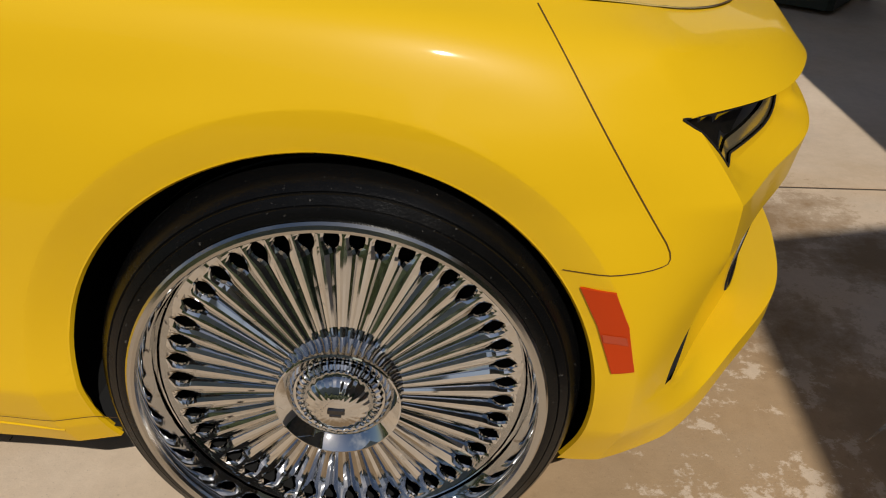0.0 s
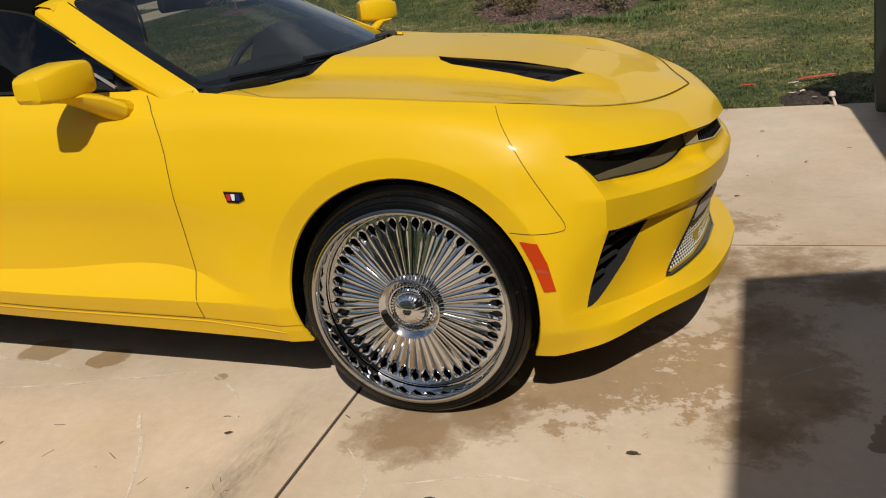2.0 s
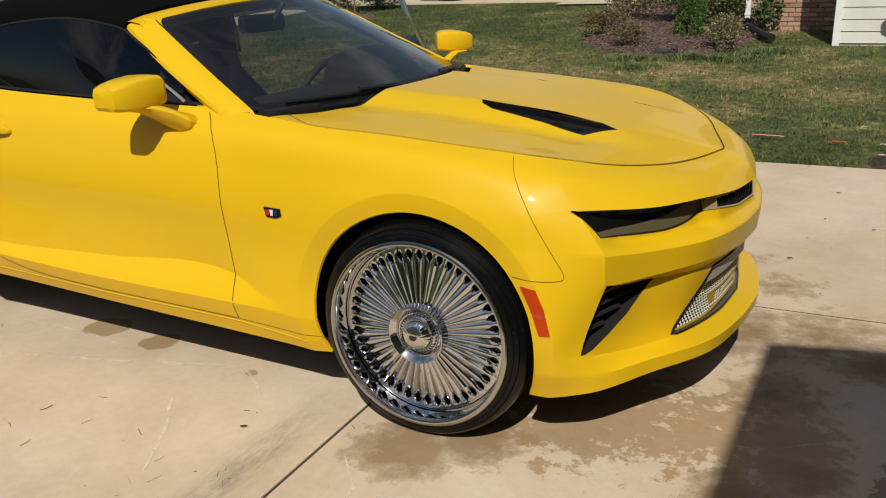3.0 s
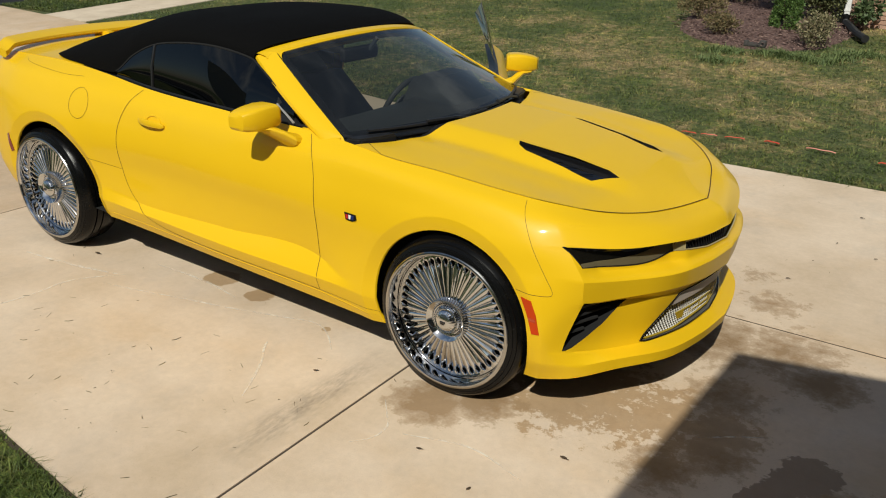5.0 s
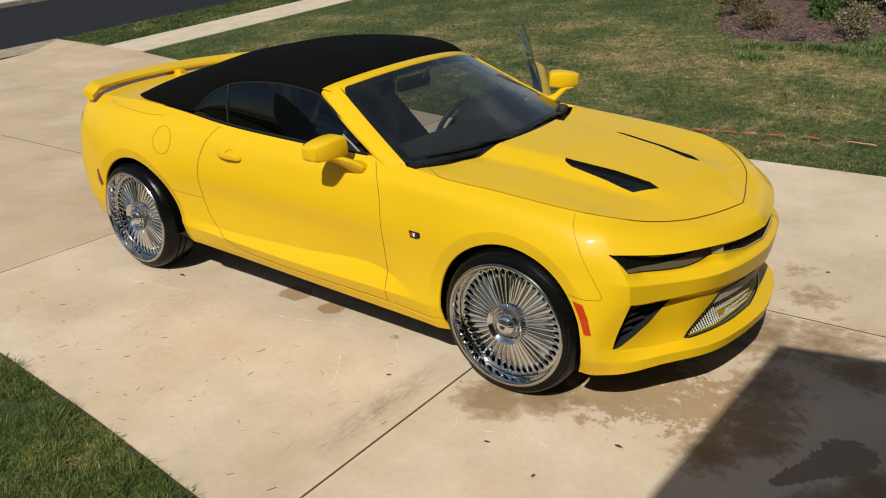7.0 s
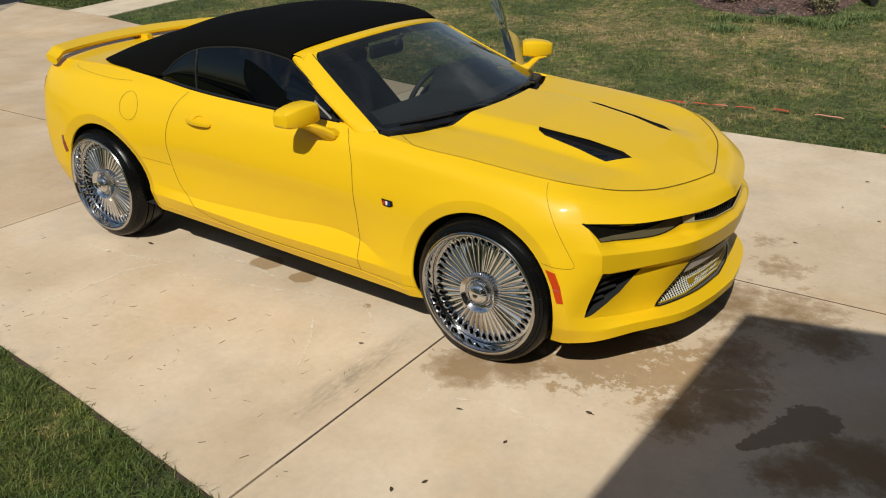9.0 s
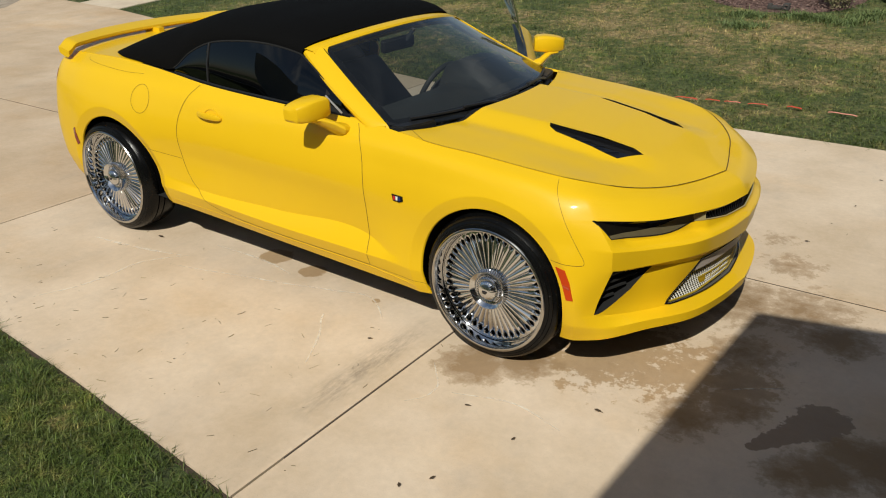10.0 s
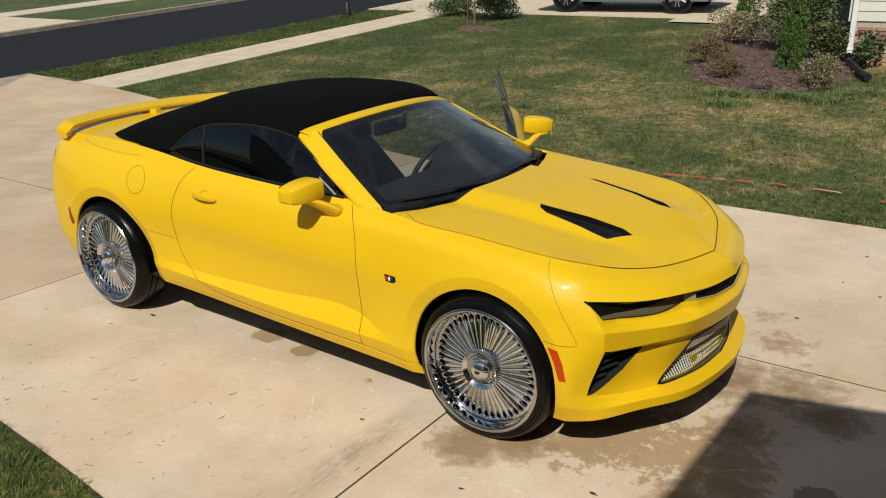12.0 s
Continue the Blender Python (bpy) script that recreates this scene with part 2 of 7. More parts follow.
# standing water: small dark pools with a clear edge
POOLS = [(1.43, -0.58, 0.128), (1.395, -0.66, 0.108), (1.350, -0.74, 0.078), (1.315, -0.79, 0.066), (1.285, -0.84, 0.054), (1.258, -0.885, 0.042), (1.235, -0.92, 0.032)]
wobbly = noise_of(CONCRETE, 24.0, 8, pos, 0.7)
pool = None
for wx, wy, wr in POOLS:
    d = node(CONCRETE, "ShaderNodeVectorMath")
    d.operation = "DISTANCE"
    wire(CONCRETE, pos, d.inputs[0])
    d.inputs[1].default_value = (wx, wy, 0)
    near = math_of(CONCRETE, "SUBTRACT", 1.0, math_of(CONCRETE, "DIVIDE", d.outputs["Value"], wr))
    pool = near if pool is None else math_of(CONCRETE, "MAXIMUM", pool, near)
pool = math_of(CONCRETE, "ADD", pool, math_of(CONCRETE, "MULTIPLY", math_of(CONCRETE, "SUBTRACT", wobbly, 0.5), 1.1))
pool = ramp(CONCRETE, pool, [(0.10, 0.0), (0.16, 1.0)])
c3 = mix(CONCRETE, pool, c3, mix(CONCRETE, 1.0, c2, (0.43, 0.35, 0.28), "MULTIPLY"))
# the slabs nearer the street are older and browner
older = ramp(CONCRETE, math_of(CONCRETE, "ADD", math_of(CONCRETE, "MULTIPLY", place.outputs[0], -8.0), -28.78), [(0.2, 0.0), (0.8, 0.9)])
c3 = mix(CONCRETE, older, c3, mix(CONCRETE, 1.0, c3, (0.84, 0.79, 0.72), "MULTIPLY"))
base(CONCRETE, c3)
wire(CONCRETE, mix(CONCRETE, pool, mix(CONCRETE, wet, 0.85, 0.5), 0.45), bsdf(CONCRETE).inputs["Roughness"])
bump(CONCRETE, noise_of(CONCRETE, 120, 6, pos, 0.7), 0.25, 0.004)

WALKWAY = material("sidewalk_concrete", (0.5, 0.42, 0.33), 0.9)
base(WALKWAY, ramp(WALKWAY, noise_of(WALKWAY, 2.5, 8), [(0.3, (0.50, 0.40, 0.285)), (0.7, (0.64, 0.53, 0.395))]))
ASPHALT = material("asphalt", (0.015, 0.015, 0.017), 0.9, Specular_IOR_Level=0.2)
base(ASPHALT, mix(ASPHALT, noise_of(ASPHALT, 0.8, 7), (0.010, 0.0098, 0.0115), (0.021, 0.0205, 0.0235)))
bump(ASPHALT, noise_of(ASPHALT, 90, 4), 0.3, 0.006)


def lawn_colour(m):
    at = node(m, "ShaderNodeSeparateXYZ")
    wire(m, node(m, "ShaderNodeNewGeometry").outputs["Position"], at.inputs[0])
    along_y = math_of(m, "DIVIDE", math_of(m, "MAXIMUM", at.outputs[1], 0.0), 20.0)
    dry = ramp(m, along_y, [(0.0, 0.37), (0.17, 0.42), (0.21, 0.45), (0.27, 0.50), (0.42, 0.51), (0.50, 0.46), (0.70, 0.43)])
    broad = math_of(m, "MULTIPLY", math_of(m, "SUBTRACT", noise_of(m, 0.9, 4, None, 0.55), 0.5), 0.95)
    fleck = math_of(m, "MULTIPLY", math_of(m, "SUBTRACT", noise_of(m, 9.0, 6, None, 0.72), 0.5), 1.05)
    west = ramp(m, math_of(m, "DIVIDE", math_of(m, "ADD", at.outputs[0], 16.0), 20.0), [(0.0, 0.13), (0.42, 0.09), (0.66, 0.0), (0.80, 0.0), (0.90, 0.05)])
    patches = math_of(m, "SUBTRACT", math_of(m, "ADD", dry, math_of(m, "ADD", broad, fleck)), west)
    c = ramp(m, patches, [(0.30, (0.063, 0.087, 0.021)), (0.44, (0.106, 0.124, 0.033)), (0.53, (0.170, 0.158, 0.052)), (0.66, (0.34, 0.25, 0.120))])
    fine = ramp(m, noise_of(m, 22, 5), [(0.3, 0.55), (0.7, 1.3)])
    tufts = ramp(m, noise_of(m, 2.6, 5, None, 0.6), [(0.54, (1.0, 1.0, 1.0)), (0.68, (1.32, 1.36, 1.12))])
    return mix(m, 1.0, mix(m, 1.0, c, fine, "MULTIPLY"), tufts, "MULTIPLY")


TURF = material("turf", (0.05, 0.08, 0.02), 0.95)
base(TURF, lawn_colour(TURF))
bump(TURF, noise_of(TURF, 35, 7), 1.0, 0.05)
BLADE = material("grass_blades", (0.05, 0.09, 0.02), 0.5, Specular_IOR_Level=0.25)
isl = node(BLADE, "ShaderNodeNewGeometry").outputs["Random Per Island"]
tone = mix(BLADE, 1.0, lawn_colour(BLADE), ramp(BLADE, isl, [(0.0, (0.45, 0.5, 0.42)), (0.55, (1.18, 1.22, 1.05)), (0.83, (1.85, 1.88, 1.72)), (1.0, (1.25, 1.22, 1.12))]), "MULTIPLY")
base(BLADE, mix(BLADE, ramp(BLADE, isl, [(0.86, 0.0), (0.90, 0.38)]), tone, (0.17, 0.135, 0.065)))
MULCH = material("mulch", (0.10, 0.05, 0.04), 0.95)
base(MULCH, ramp(MULCH, noise_of(MULCH, 28, 6), [(0.3, (0.040, 0.020, 0.018)), (0.55, (0.15, 0.085, 0.070)), (0.8, (0.34, 0.24, 0.20))]))
bump(MULCH, noise_of(MULCH, 40, 5), 0.9, 0.04)


SOIL = material("dark_soil", (0.05, 0.03, 0.02), 0.95)
base(SOIL, ramp(SOIL, noise_of(SOIL, 45, 6), [(0.3, (0.022, 0.014, 0.011)), (0.6, (0.075, 0.050, 0.036)), (0.8, (0.20, 0.15, 0.11))]))
bump(SOIL, noise_of(SOIL, 60, 5), 0.9, 0.03)


def leafy(name, dark, light):
    m = material(name, dark, 0.6, Specular_IOR_Level=0.3)
    r = node(m, "ShaderNodeNewGeometry").outputs["Random Per Island"]
    base(m, ramp(m, r, [(0.0, dark), (1.0, light)]))
    return m


LEAF = leafy("green_leaves", (0.035, 0.060, 0.020), (0.14, 0.18, 0.075))
LEAF_DARK = leafy("cypress_leaves", (0.025, 0.058, 0.012), (0.125, 0.200, 0.045))
LEAF_DRY = leafy("dry_leaves", (0.06, 0.065, 0.022), (0.24, 0.17, 0.085))
BARK = material("bark", (0.16, 0.11, 0.075), 0.9)
BRICK = material("brick", (0.33, 0.16, 0.10), 0.9)
rnd = node(BRICK, "ShaderNodeObjectInfo").outputs["Random"]
base(BRICK, mix(BRICK, 1.0, ramp(BRICK, rnd, [(0.0, (0.28, 0.15, 0.105)), (0.5, (0.42, 0.245, 0.17)), (1.0, (0.50, 0.33, 0.24))]), ramp(BRICK, noise_of(BRICK, 40, 4), [(0.3, 0.75), (0.7, 1.1)]), "MULTIPLY"))
MORTAR = material("mortar", (0.42, 0.37, 0.31), 0.95)
base(MORTAR, ramp(MORTAR, noise_of(MORTAR, 60, 4), [(0.3, (0.34, 0.29, 0.24)), (0.7, (0.48, 0.43, 0.37))]))
SIDING = material("vinyl_siding", (0.62, 0.60, 0.53), 0.55)
base(SIDING, ramp(SIDING, noise_of(SIDING, 3, 5), [(0.3, (0.58, 0.56, 0.49)), (0.7, (0.66, 0.64, 0.57))]))
WHITE_TRIM = material("white_trim", (0.78, 0.78, 0.75), 0.4)
base(WHITE_TRIM, ramp(WHITE_TRIM, noise_of(WHITE_TRIM, 12, 5), [(0.3, (0.72, 0.71, 0.68)), (0.7, (0.80, 0.80, 0.77))]))
ROOFING = material("roof_shingle", (0.06, 0.055, 0.05), 0.95)
BIN = material("bin_plastic", (0.020, 0.030, 0.022), 0.5)
bump(BIN, noise_of(BIN, 80, 4), 0.15, 0.003)
GREY_PAINT = material("grey_paint", (0.20, 0.22, 0.25), 0.3, 0.4, Coat_Weight=1.0, Coat_Roughness=0.05)
STEEL = material("grey_metal", (0.35, 0.36, 0.36), 0.45, 0.7)
HOSE = material("red_rubber", (0.50, 0.06, 0.03), 0.5)
HOSE_PALE = material("faded_red_rubber", (0.60, 0.24, 0.18), 0.5)
DRYBIT = material("dry_clipping", (0.055, 0.035, 0.018), 0.9)
PALE = material("pale_plastic", (0.62, 0.50, 0.42), 0.6)


# ---------------------------------------------------------------- mesh helpers
def link(name, bm, mat, parent=None, smooth=False, label=""):
    me = bpy.data.meshes.new(name)
    if smooth:
        for f in bm.faces:
            f.smooth = True
    bm.to_mesh(me)
    bm.free()
    if smooth:
        me.set_sharp_from_angle(angle=radians(27))
    if mat:
        me.materials.append(mat)
    ob = new(name, me)
    if parent:
        ob.parent = parent
    if label:
        ob["label"] = label
    return ob


def part(name, bm, mat, parent, label="", smooth=True):
    return link(name, bm, mat, parent, smooth, label)


def thing(name, label, category, at=(0, 0, 0), turn=0.0, group="", kind=""):
    ob = new(name)
    ob.empty_display_size = 0.2
    ob.matrix_basis = pose(*at, 0, 0, turn)
    return tagged(ob, label, category, group, kind)


def raw(verts, faces):
    me = bpy.data.meshes.new("t")
    me.from_pydata([tuple(v) for v in verts], [], [tuple(int(i) for i in f) for f in faces])
    bm = bmesh.new()
    bm.from_mesh(me)
    bpy.data.meshes.remove(me)
    return bm


def box(lo, hi, bevel=0.0, seg=2, m=None):
    bm = bmesh.new()
    c = [(a + b) / 2 for a, b in zip(lo, hi)]
    s = [b - a for a, b in zip(lo, hi)]
    bmesh.ops.create_cube(bm, size=1, matrix=Matrix.Translation(c) @ Matrix.Diagonal((*s, 1)))
    if bevel:
        bmesh.ops.bevel(bm, geom=bm.edges[:], offset=bevel, segments=seg, affect="EDGES", profile=0.6)
    if m is not None:
        bm.transform(m)
    return bm


def join(*bms):
    out = bms[0]
    for b in bms[1:]:
        me = bpy.data.meshes.new("t")
        b.to_mesh(me)
        b.free()
        out.from_mesh(me)
        bpy.data.meshes.remove(me)
    return out


def lathe(profile, n=72, wobble=None):
    """Profile of (radius, axial); turned round y, outward is -y."""
    verts, faces = [], []
    k = len(profile)
    for i in range(n):
        a = 2 * math.pi * i / n
        for j, (r, h) in enumerate(profile):
            if wobble:
                r, h = wobble(i, j, r, h)
            verts.append((r * math.cos(a), -h, r * math.sin(a)))
    for i in range(n):
        i2 = (i + 1) % n
        for j in range(k - 1):
            faces.append((i * k + j, i * k + j + 1, i2 * k + j + 1, i2 * k + j))
    bm = raw(verts, faces)
    bmesh.ops.remove_doubles(bm, verts=bm.verts[:], dist=1e-6)
    bmesh.ops.recalc_face_normals(bm, faces=bm.faces[:])
    return bm


def tube(points, radius, n=8, taper=None):
    """A round bar along points."""
    pts = [Vector(p) for p in points]
    verts, faces = [], []
    for i, p in enumerate(pts):
        t = (pts[min(i + 1, len(pts) - 1)] - pts[max(i - 1, 0)]).normalized()
        a = t.orthogonal().normalized()
        b = t.cross(a)
        r = radius if taper is None else radius * (1 + (taper - 1) * i / (len(pts) - 1))
        if i and verts:
            ref = verts[-n]
            a = (Vector(ref) - pts[i - 1])
            a = (a - t * a.dot(t)).normalized()
            b = t.cross(a)
        for j in range(n):
            w = 2 * math.pi * j / n
            verts.append(tuple(p + r * (math.cos(w) * a + math.sin(w) * b)))
    for i in range(len(pts) - 1):
        for j in range(n):
            j2 = (j + 1) % n
            faces.append((i * n + j, i * n + j2, (i + 1) * n + j2, (i + 1) * n + j))
    faces.append(tuple(range(n - 1, -1, -1)))
    faces.append(tuple((len(pts) - 1) * n + j for j in range(n)))
    return raw(verts, faces)


def sheet(grid, flip=False):
    """A mesh from a grid of points (rows x columns x 3)."""
    g = np.asarray(grid, float)
    r, c = g.shape[:2]
    idx = np.arange(r * c).reshape(r, c)
    q = np.stack([idx[:-1, :-1], idx[:-1, 1:], idx[1:, 1:], idx[1:, :-1]], -1).reshape(-1, 4)
    if flip:
        q = q[:, ::-1]
    return raw(g.reshape(-1, 3), q)


def mirrored(bm):
    out = bm.copy()
    bmesh.ops.scale(out, vec=(1, -1, 1), verts=out.verts[:])
    bmesh.ops.reverse_faces(out, faces=out.faces[:])
    return out


def prism(outline, z0, z1):
    """An upright block over an outline in the plan."""
    n = len(outline)
    verts = [(x, y, z0) for x, y in outline] + [(x, y, z1) for x, y in outline]
    faces = [tuple(range(n - 1, -1, -1)), tuple(range(n, 2 * n))] + [(i, (i + 1) % n, n + (i + 1) % n, n + i) for i in range(n)]
    return raw(verts, faces)


# ---------------------------------------------------------------- ground
RISE, FOOT = 0.063, 3.6


def land(y):
    """The neighbour's side of the land rises gently."""
    return RISE * min(max(0.0, y - FOOT), 40.0)


def land_sheet(x0, x1, y0, y1, up, step=1.0):
    xs = np.linspace(x0, x1, max(2, int((x1 - x0) / step) + 1))
    ys = sorted(set([y0, y1] + [v for v in np.arange(math.ceil(y0 / step) * step, y1, step)] + ([FOOT] if y0 < FOOT < y1 else [])))
    return sheet([[(x, y, land(y) + up) for x in xs] for y in ys])


# one sheet of turf out to the horizon
rows = [-900, -300, -80, -30, -12, -6, -4, -3, -2, 0, 2, 3.6, 5, 7, 9, 12, 15, 18, 22, 28, 35, 43.6, 90, 300, 900]
cols = [-900, -300, -80, -45, -32, -28, -25, -22.4, -22.1, -18, -14.8, -14.4, -12, -9, -6, -3, 0, 3, 6, 10, 20, 40, 90, 300, 900]


def dip(x):
    return -0.16 if -22.3 < x < -14.5 else 0.0


ground = link("ground", sheet([[(x, y, land(y) - 0.016 + dip(x)) for x in cols] for y in rows]), TURF, smooth=True)
tagged(ground, "patchy green and brown mown lawn turf", "lawn", kind="structure")

# driveway slabs with open joints
EDGE_NEAR = [(-16.0, -2.05), (-2.8, -2.05), (-1.5, -2.16), (-0.3, -2.30), (3.0, -2.42)]
EDGE_FAR = [(3.0, 3.58), (-0.1, 3.57), (-3.6, 3.65), (-10.0, 4.75), (-11.3, 5.0), (-14.5, 5.3), (-16.0, 5.4)]


def edge_at(line, x):
    pts = sorted(line)
    return float(np.interp(x, [p[0] for p in pts], [p[1] for p in pts]))


driveway = thing("driveway", "tan broom-finished concrete driveway with damp patches", "driveway", kind="structure")
JOINTS_X = [2.95, -0.28, -3.66, -14.55]
MID = 0.60
g = 0.0062
for i in range(len(JOINTS_X) - 1):
    xa, xb = JOINTS_X[i] - g, JOINTS_X[i + 1] + g
    for side in (0, 1):
        xs = np.linspace(xa, xb, 40)
        ys_a = [edge_at(EDGE_NEAR, x) if side == 0 else MID + 1.5 * g for x in xs]
        ys_b = [MID - 1.5 * g if side == 0 else edge_at(EDGE_FAR, x) for x in xs]
        grid = []
        for f in np.linspace(0, 1, 10):
            grid.append([(x, ya + (yb - ya) * f, 0.0 + land(ya + (yb - ya) * f)) for x, ya, yb in zip(xs, ys_a, ys_b)])
        top = sheet(grid, flip=True)
        bmesh.ops.recalc_face_normals(top, faces=top.faces[:])
        rim = [e for e in top.edges if e.is_boundary]
        ext = bmesh.ops.extrude_edge_only(top, edges=rim)
        low = [v for v in ext["geom"] if isinstance(v, bmesh.types.BMVert)]
        for v in low:
            v.co.z -= 0.10
        part("slab", top, CONCRETE, driveway, smooth=False)
part("joint_filler", box((-14.5, -2.02, -0.02), (2.9, 3.55, -0.004)), material("joint_dirt", (0.06, 0.042, 0.03), 0.95), driveway, smooth=False)



def deep(bm, down=0.10):
    """Gives a laid sheet side faces that go into the ground."""
    rim = [e for e in bm.edges if e.is_boundary]
    got = bmesh.ops.extrude_edge_only(bm, edges=rim)
    for v in [v for v in got["geom"] if isinstance(v, bmesh.types.BMVert)]:
        v.co.z -= down
    return bm


soil = []
for x in np.linspace(-16, 2.9, 160):
    e = edge_at(EDGE_NEAR, x)
    w = max(0.002, 0.010 + 0.022 * noise.noise(Vector((x * 3.0, 0, 0))))
    soil.append([(x, e + 0.003, -0.006), (x, e - w, -0.010), (x, e - w - 0.02, -0.03)])
tagged(link("edge_soil", sheet(soil, flip=True), material("edge_dirt", (0.045, 0.030, 0.020), 0.95)), "dark crumbly soil along the edge of the concrete", "soil", kind="structure")


walk_slabs = thing("sidewalk", "pale concrete sidewalk slabs along the street", "sidewalk", kind="structure")
y = 5.06
while y < 40:
    part("slab", deep(land_sheet(-12.6, -11.3, y, y + 1.48, -0.002, 0.75)), WALKWAY, walk_slabs, smooth=False)
    y += 1.5
y = -3.5
while y > -14:
    part("slab", land_sheet(-12.6, -11.3, y, y + 1.48, -0.002, 0.75), WALKWAY, walk_slabs, smooth=False)
    y -= 1.5
road = link("road", land_sheet(-22.05, -14.55, -60, 60, -0.10, 3.0), ASPHALT, smooth=True)
tagged(road, "smooth dark asphalt street", "road", kind="structure")


def kerb(name, x0, x1, y0, y1, label):
    grid = []
    for y in np.arange(y0, y1 + 0.1, 1.5):
        z = land(y)
        grid.append([(x0, y, z - 0.14), (x0, y, z + 0.02), ((x0 + x1) / 2, y, z + 0.03), (x1, y, z + 0.02), (x1, y, z - 0.14)])
    return tagged(link(name, sheet(grid), KERB), label, "kerb", kind="structure")


kerb("kerb_far", -22.25, -22.0, -50, 52, "pale concrete kerb on the far side of the street")
gutter = link("gutter", raw([(-14.56, -14, 0.004), (-13.4, -14, 0.004), (-13.4, 3.0, 0.004), (-13.62, 4.3, 0.045), (-14.5, 5.35, 0.115), (-14.56, 4.3, 0.048), (-14.56, 3.3, 0.004)], [(0, 1, 2, 6), (6, 2, 3, 5), (5, 3, 4)]), KERB)
tagged(gutter, "grey-brown concrete gutter apron at the street edge", "gutter", kind="structure")
far_walk = link("far_sidewalk", deep(land_sheet(-28.2, -26.6, -50, 50, 0.012, 3.0)), WALKWAY)
tagged(far_walk, "pale concrete sidewalk across the street", "sidewalk", kind="structure")
far_drive = link("far_driveway", land_sheet(-28.0, -22.2, 2.0, 11.6, 0.016, 1.5), WALKWAY)
tagged(far_drive, "pale concrete driveway apron across the street", "driveway", kind="structure")
side_drive = link("neighbour_driveway", sheet([[(x, y, land(y) + 0.02) for x in np.linspace(-14.4, -3.3, 12)] for y in (15.9, 17, 18, 19, 20, 21, 22)]), WALKWAY)
drive_rim = bmesh.new()
drive_rim.from_mesh(side_drive.data)
deep(drive_rim).to_mesh(side_drive.data)
drive_rim.free()
tagged(side_drive, "pale concrete driveway of the neighbouring house", "driveway", kind="structure")
link("driveway_tongue", sheet([[(x, y, land(y) + 0.021) for x in (-5.0, -4.2, -3.3)] for y in (15.1, 15.5, 15.91)]), WALKWAY, side_drive)

# ---------------------------------------------------------------- the car
car = thing("convertible_car", "bright yellow two-door convertible with black soft top and chrome wheels", "car")


def hermite(P, sharp, counts):
    """A smooth curve through the rows of P; sharp gives how far each row is a crease."""
    P = np.asarray(P, float)
    h = np.maximum(np.linalg.norm(np.diff(P, axis=0), axis=1), 1e-5)
    d = np.diff(P, axis=0) / h[:, None]
    n = len(P)
    left, right = np.zeros_like(P), np.zeros_like(P)
    left[0] = right[0] = d[0]
    left[-1] = right[-1] = d[-1]
    for i in range(1, n - 1):
        m = (d[i - 1] * h[i] + d[i] * h[i - 1]) / (h[i - 1] + h[i])
        left[i] = m + (d[i - 1] - m) * sharp[i]
        right[i] = m + (d[i] - m) * sharp[i]
    out = []
    for i in range(n - 1):
        for k in range(counts[i]):
            t = k / counts[i]
            a, b, c, e = 2 * t**3 - 3 * t**2 + 1, t**3 - 2 * t**2 + t, -2 * t**3 + 3 * t**2, t**3 - t**2
            out.append(a * P[i] + b * h[i] * right[i] + c * P[i + 1] + e * h[i] * left[i + 1])
    out.append(P[-1])
    return np.array(out)


def smooth01(t):
    t = np.clip(t, 0, 1)
    return t * t * (3 - 2 * t)


def hood_z(x, y):
    """Height of the hood, with its raised middle."""
    zc = np.interp(x, [-0.8, -0.45, -0.1, 0.2, 0.45, 0.62, 0.75], [1.035, 1.020, 0.997, 0.954, 0.898, 0.846, 0.800])
    a, fade = np.abs(y), smooth01((0.62 - x) / 0.40)
    edge = 0.300 - 0.05 * smooth01((x + 0.1) / 0.6)
    slope = np.clip((edge + 0.135 - a) / 0.135, 0, 1)
    dome = 0.034 * (0.75 * slope + 0.25 * smooth01(slope)) * fade
    trough = -0.006 * np.exp(-(((a - edge - 0.16) / 0.06) ** 2)) * fade
    return zc - 0.040 * y * y - 0.030 * fade + dome + trough


# Section columns from the nose round the side to the tail: level by level from the lip up to the hood's edge or the belt.
COLUMNS = []


def column(*levels, sharp=(0, 1, 0.3, 0, 0, 0, 0, 0, 0)):
    COLUMNS.append((np.array(levels, float), np.array(sharp, float)))


def at_y(y, *xz, sharp):
    column(*[(x, y, z) for x, z in xz], sharp=sharp)


def at_x(x, *yz, sharp=(0, 0.9, 1, 0.15, 0, 0, 0, 0, 0)):
    column(*[(x, y, z) for y, z in yz], sharp=sharp)


FRONT = (0, 1, 0.6, 1, 1, 0.9, 0.7, 0, 0)
at_y(0.00, (0.884, 0.243), (0.890, 0.286), (0.815, 0.291), (0.838, 0.505), (0.864, 0.530), (0.873, 0.612), (0.848, 0.714), (0.815, 0.768), (0.735, 0.806), sharp=FRONT)
at_y(0.25, (0.854, 0.242), (0.860, 0.285), (0.782, 0.291), (0.804, 0.507), (0.832, 0.535), (0.846, 0.616), (0.812, 0.726), (0.760, 0.779), (0.670, 0.814), sharp=FRONT)
at_y(0.46, (0.796, 0.240), (0.801, 0.284), (0.708, 0.293), (0.740, 0.512), (0.772, 0.548), (0.786, 0.620), (0.752, 0.747), (0.688, 0.799), (0.600, 0.836), sharp=FRONT)
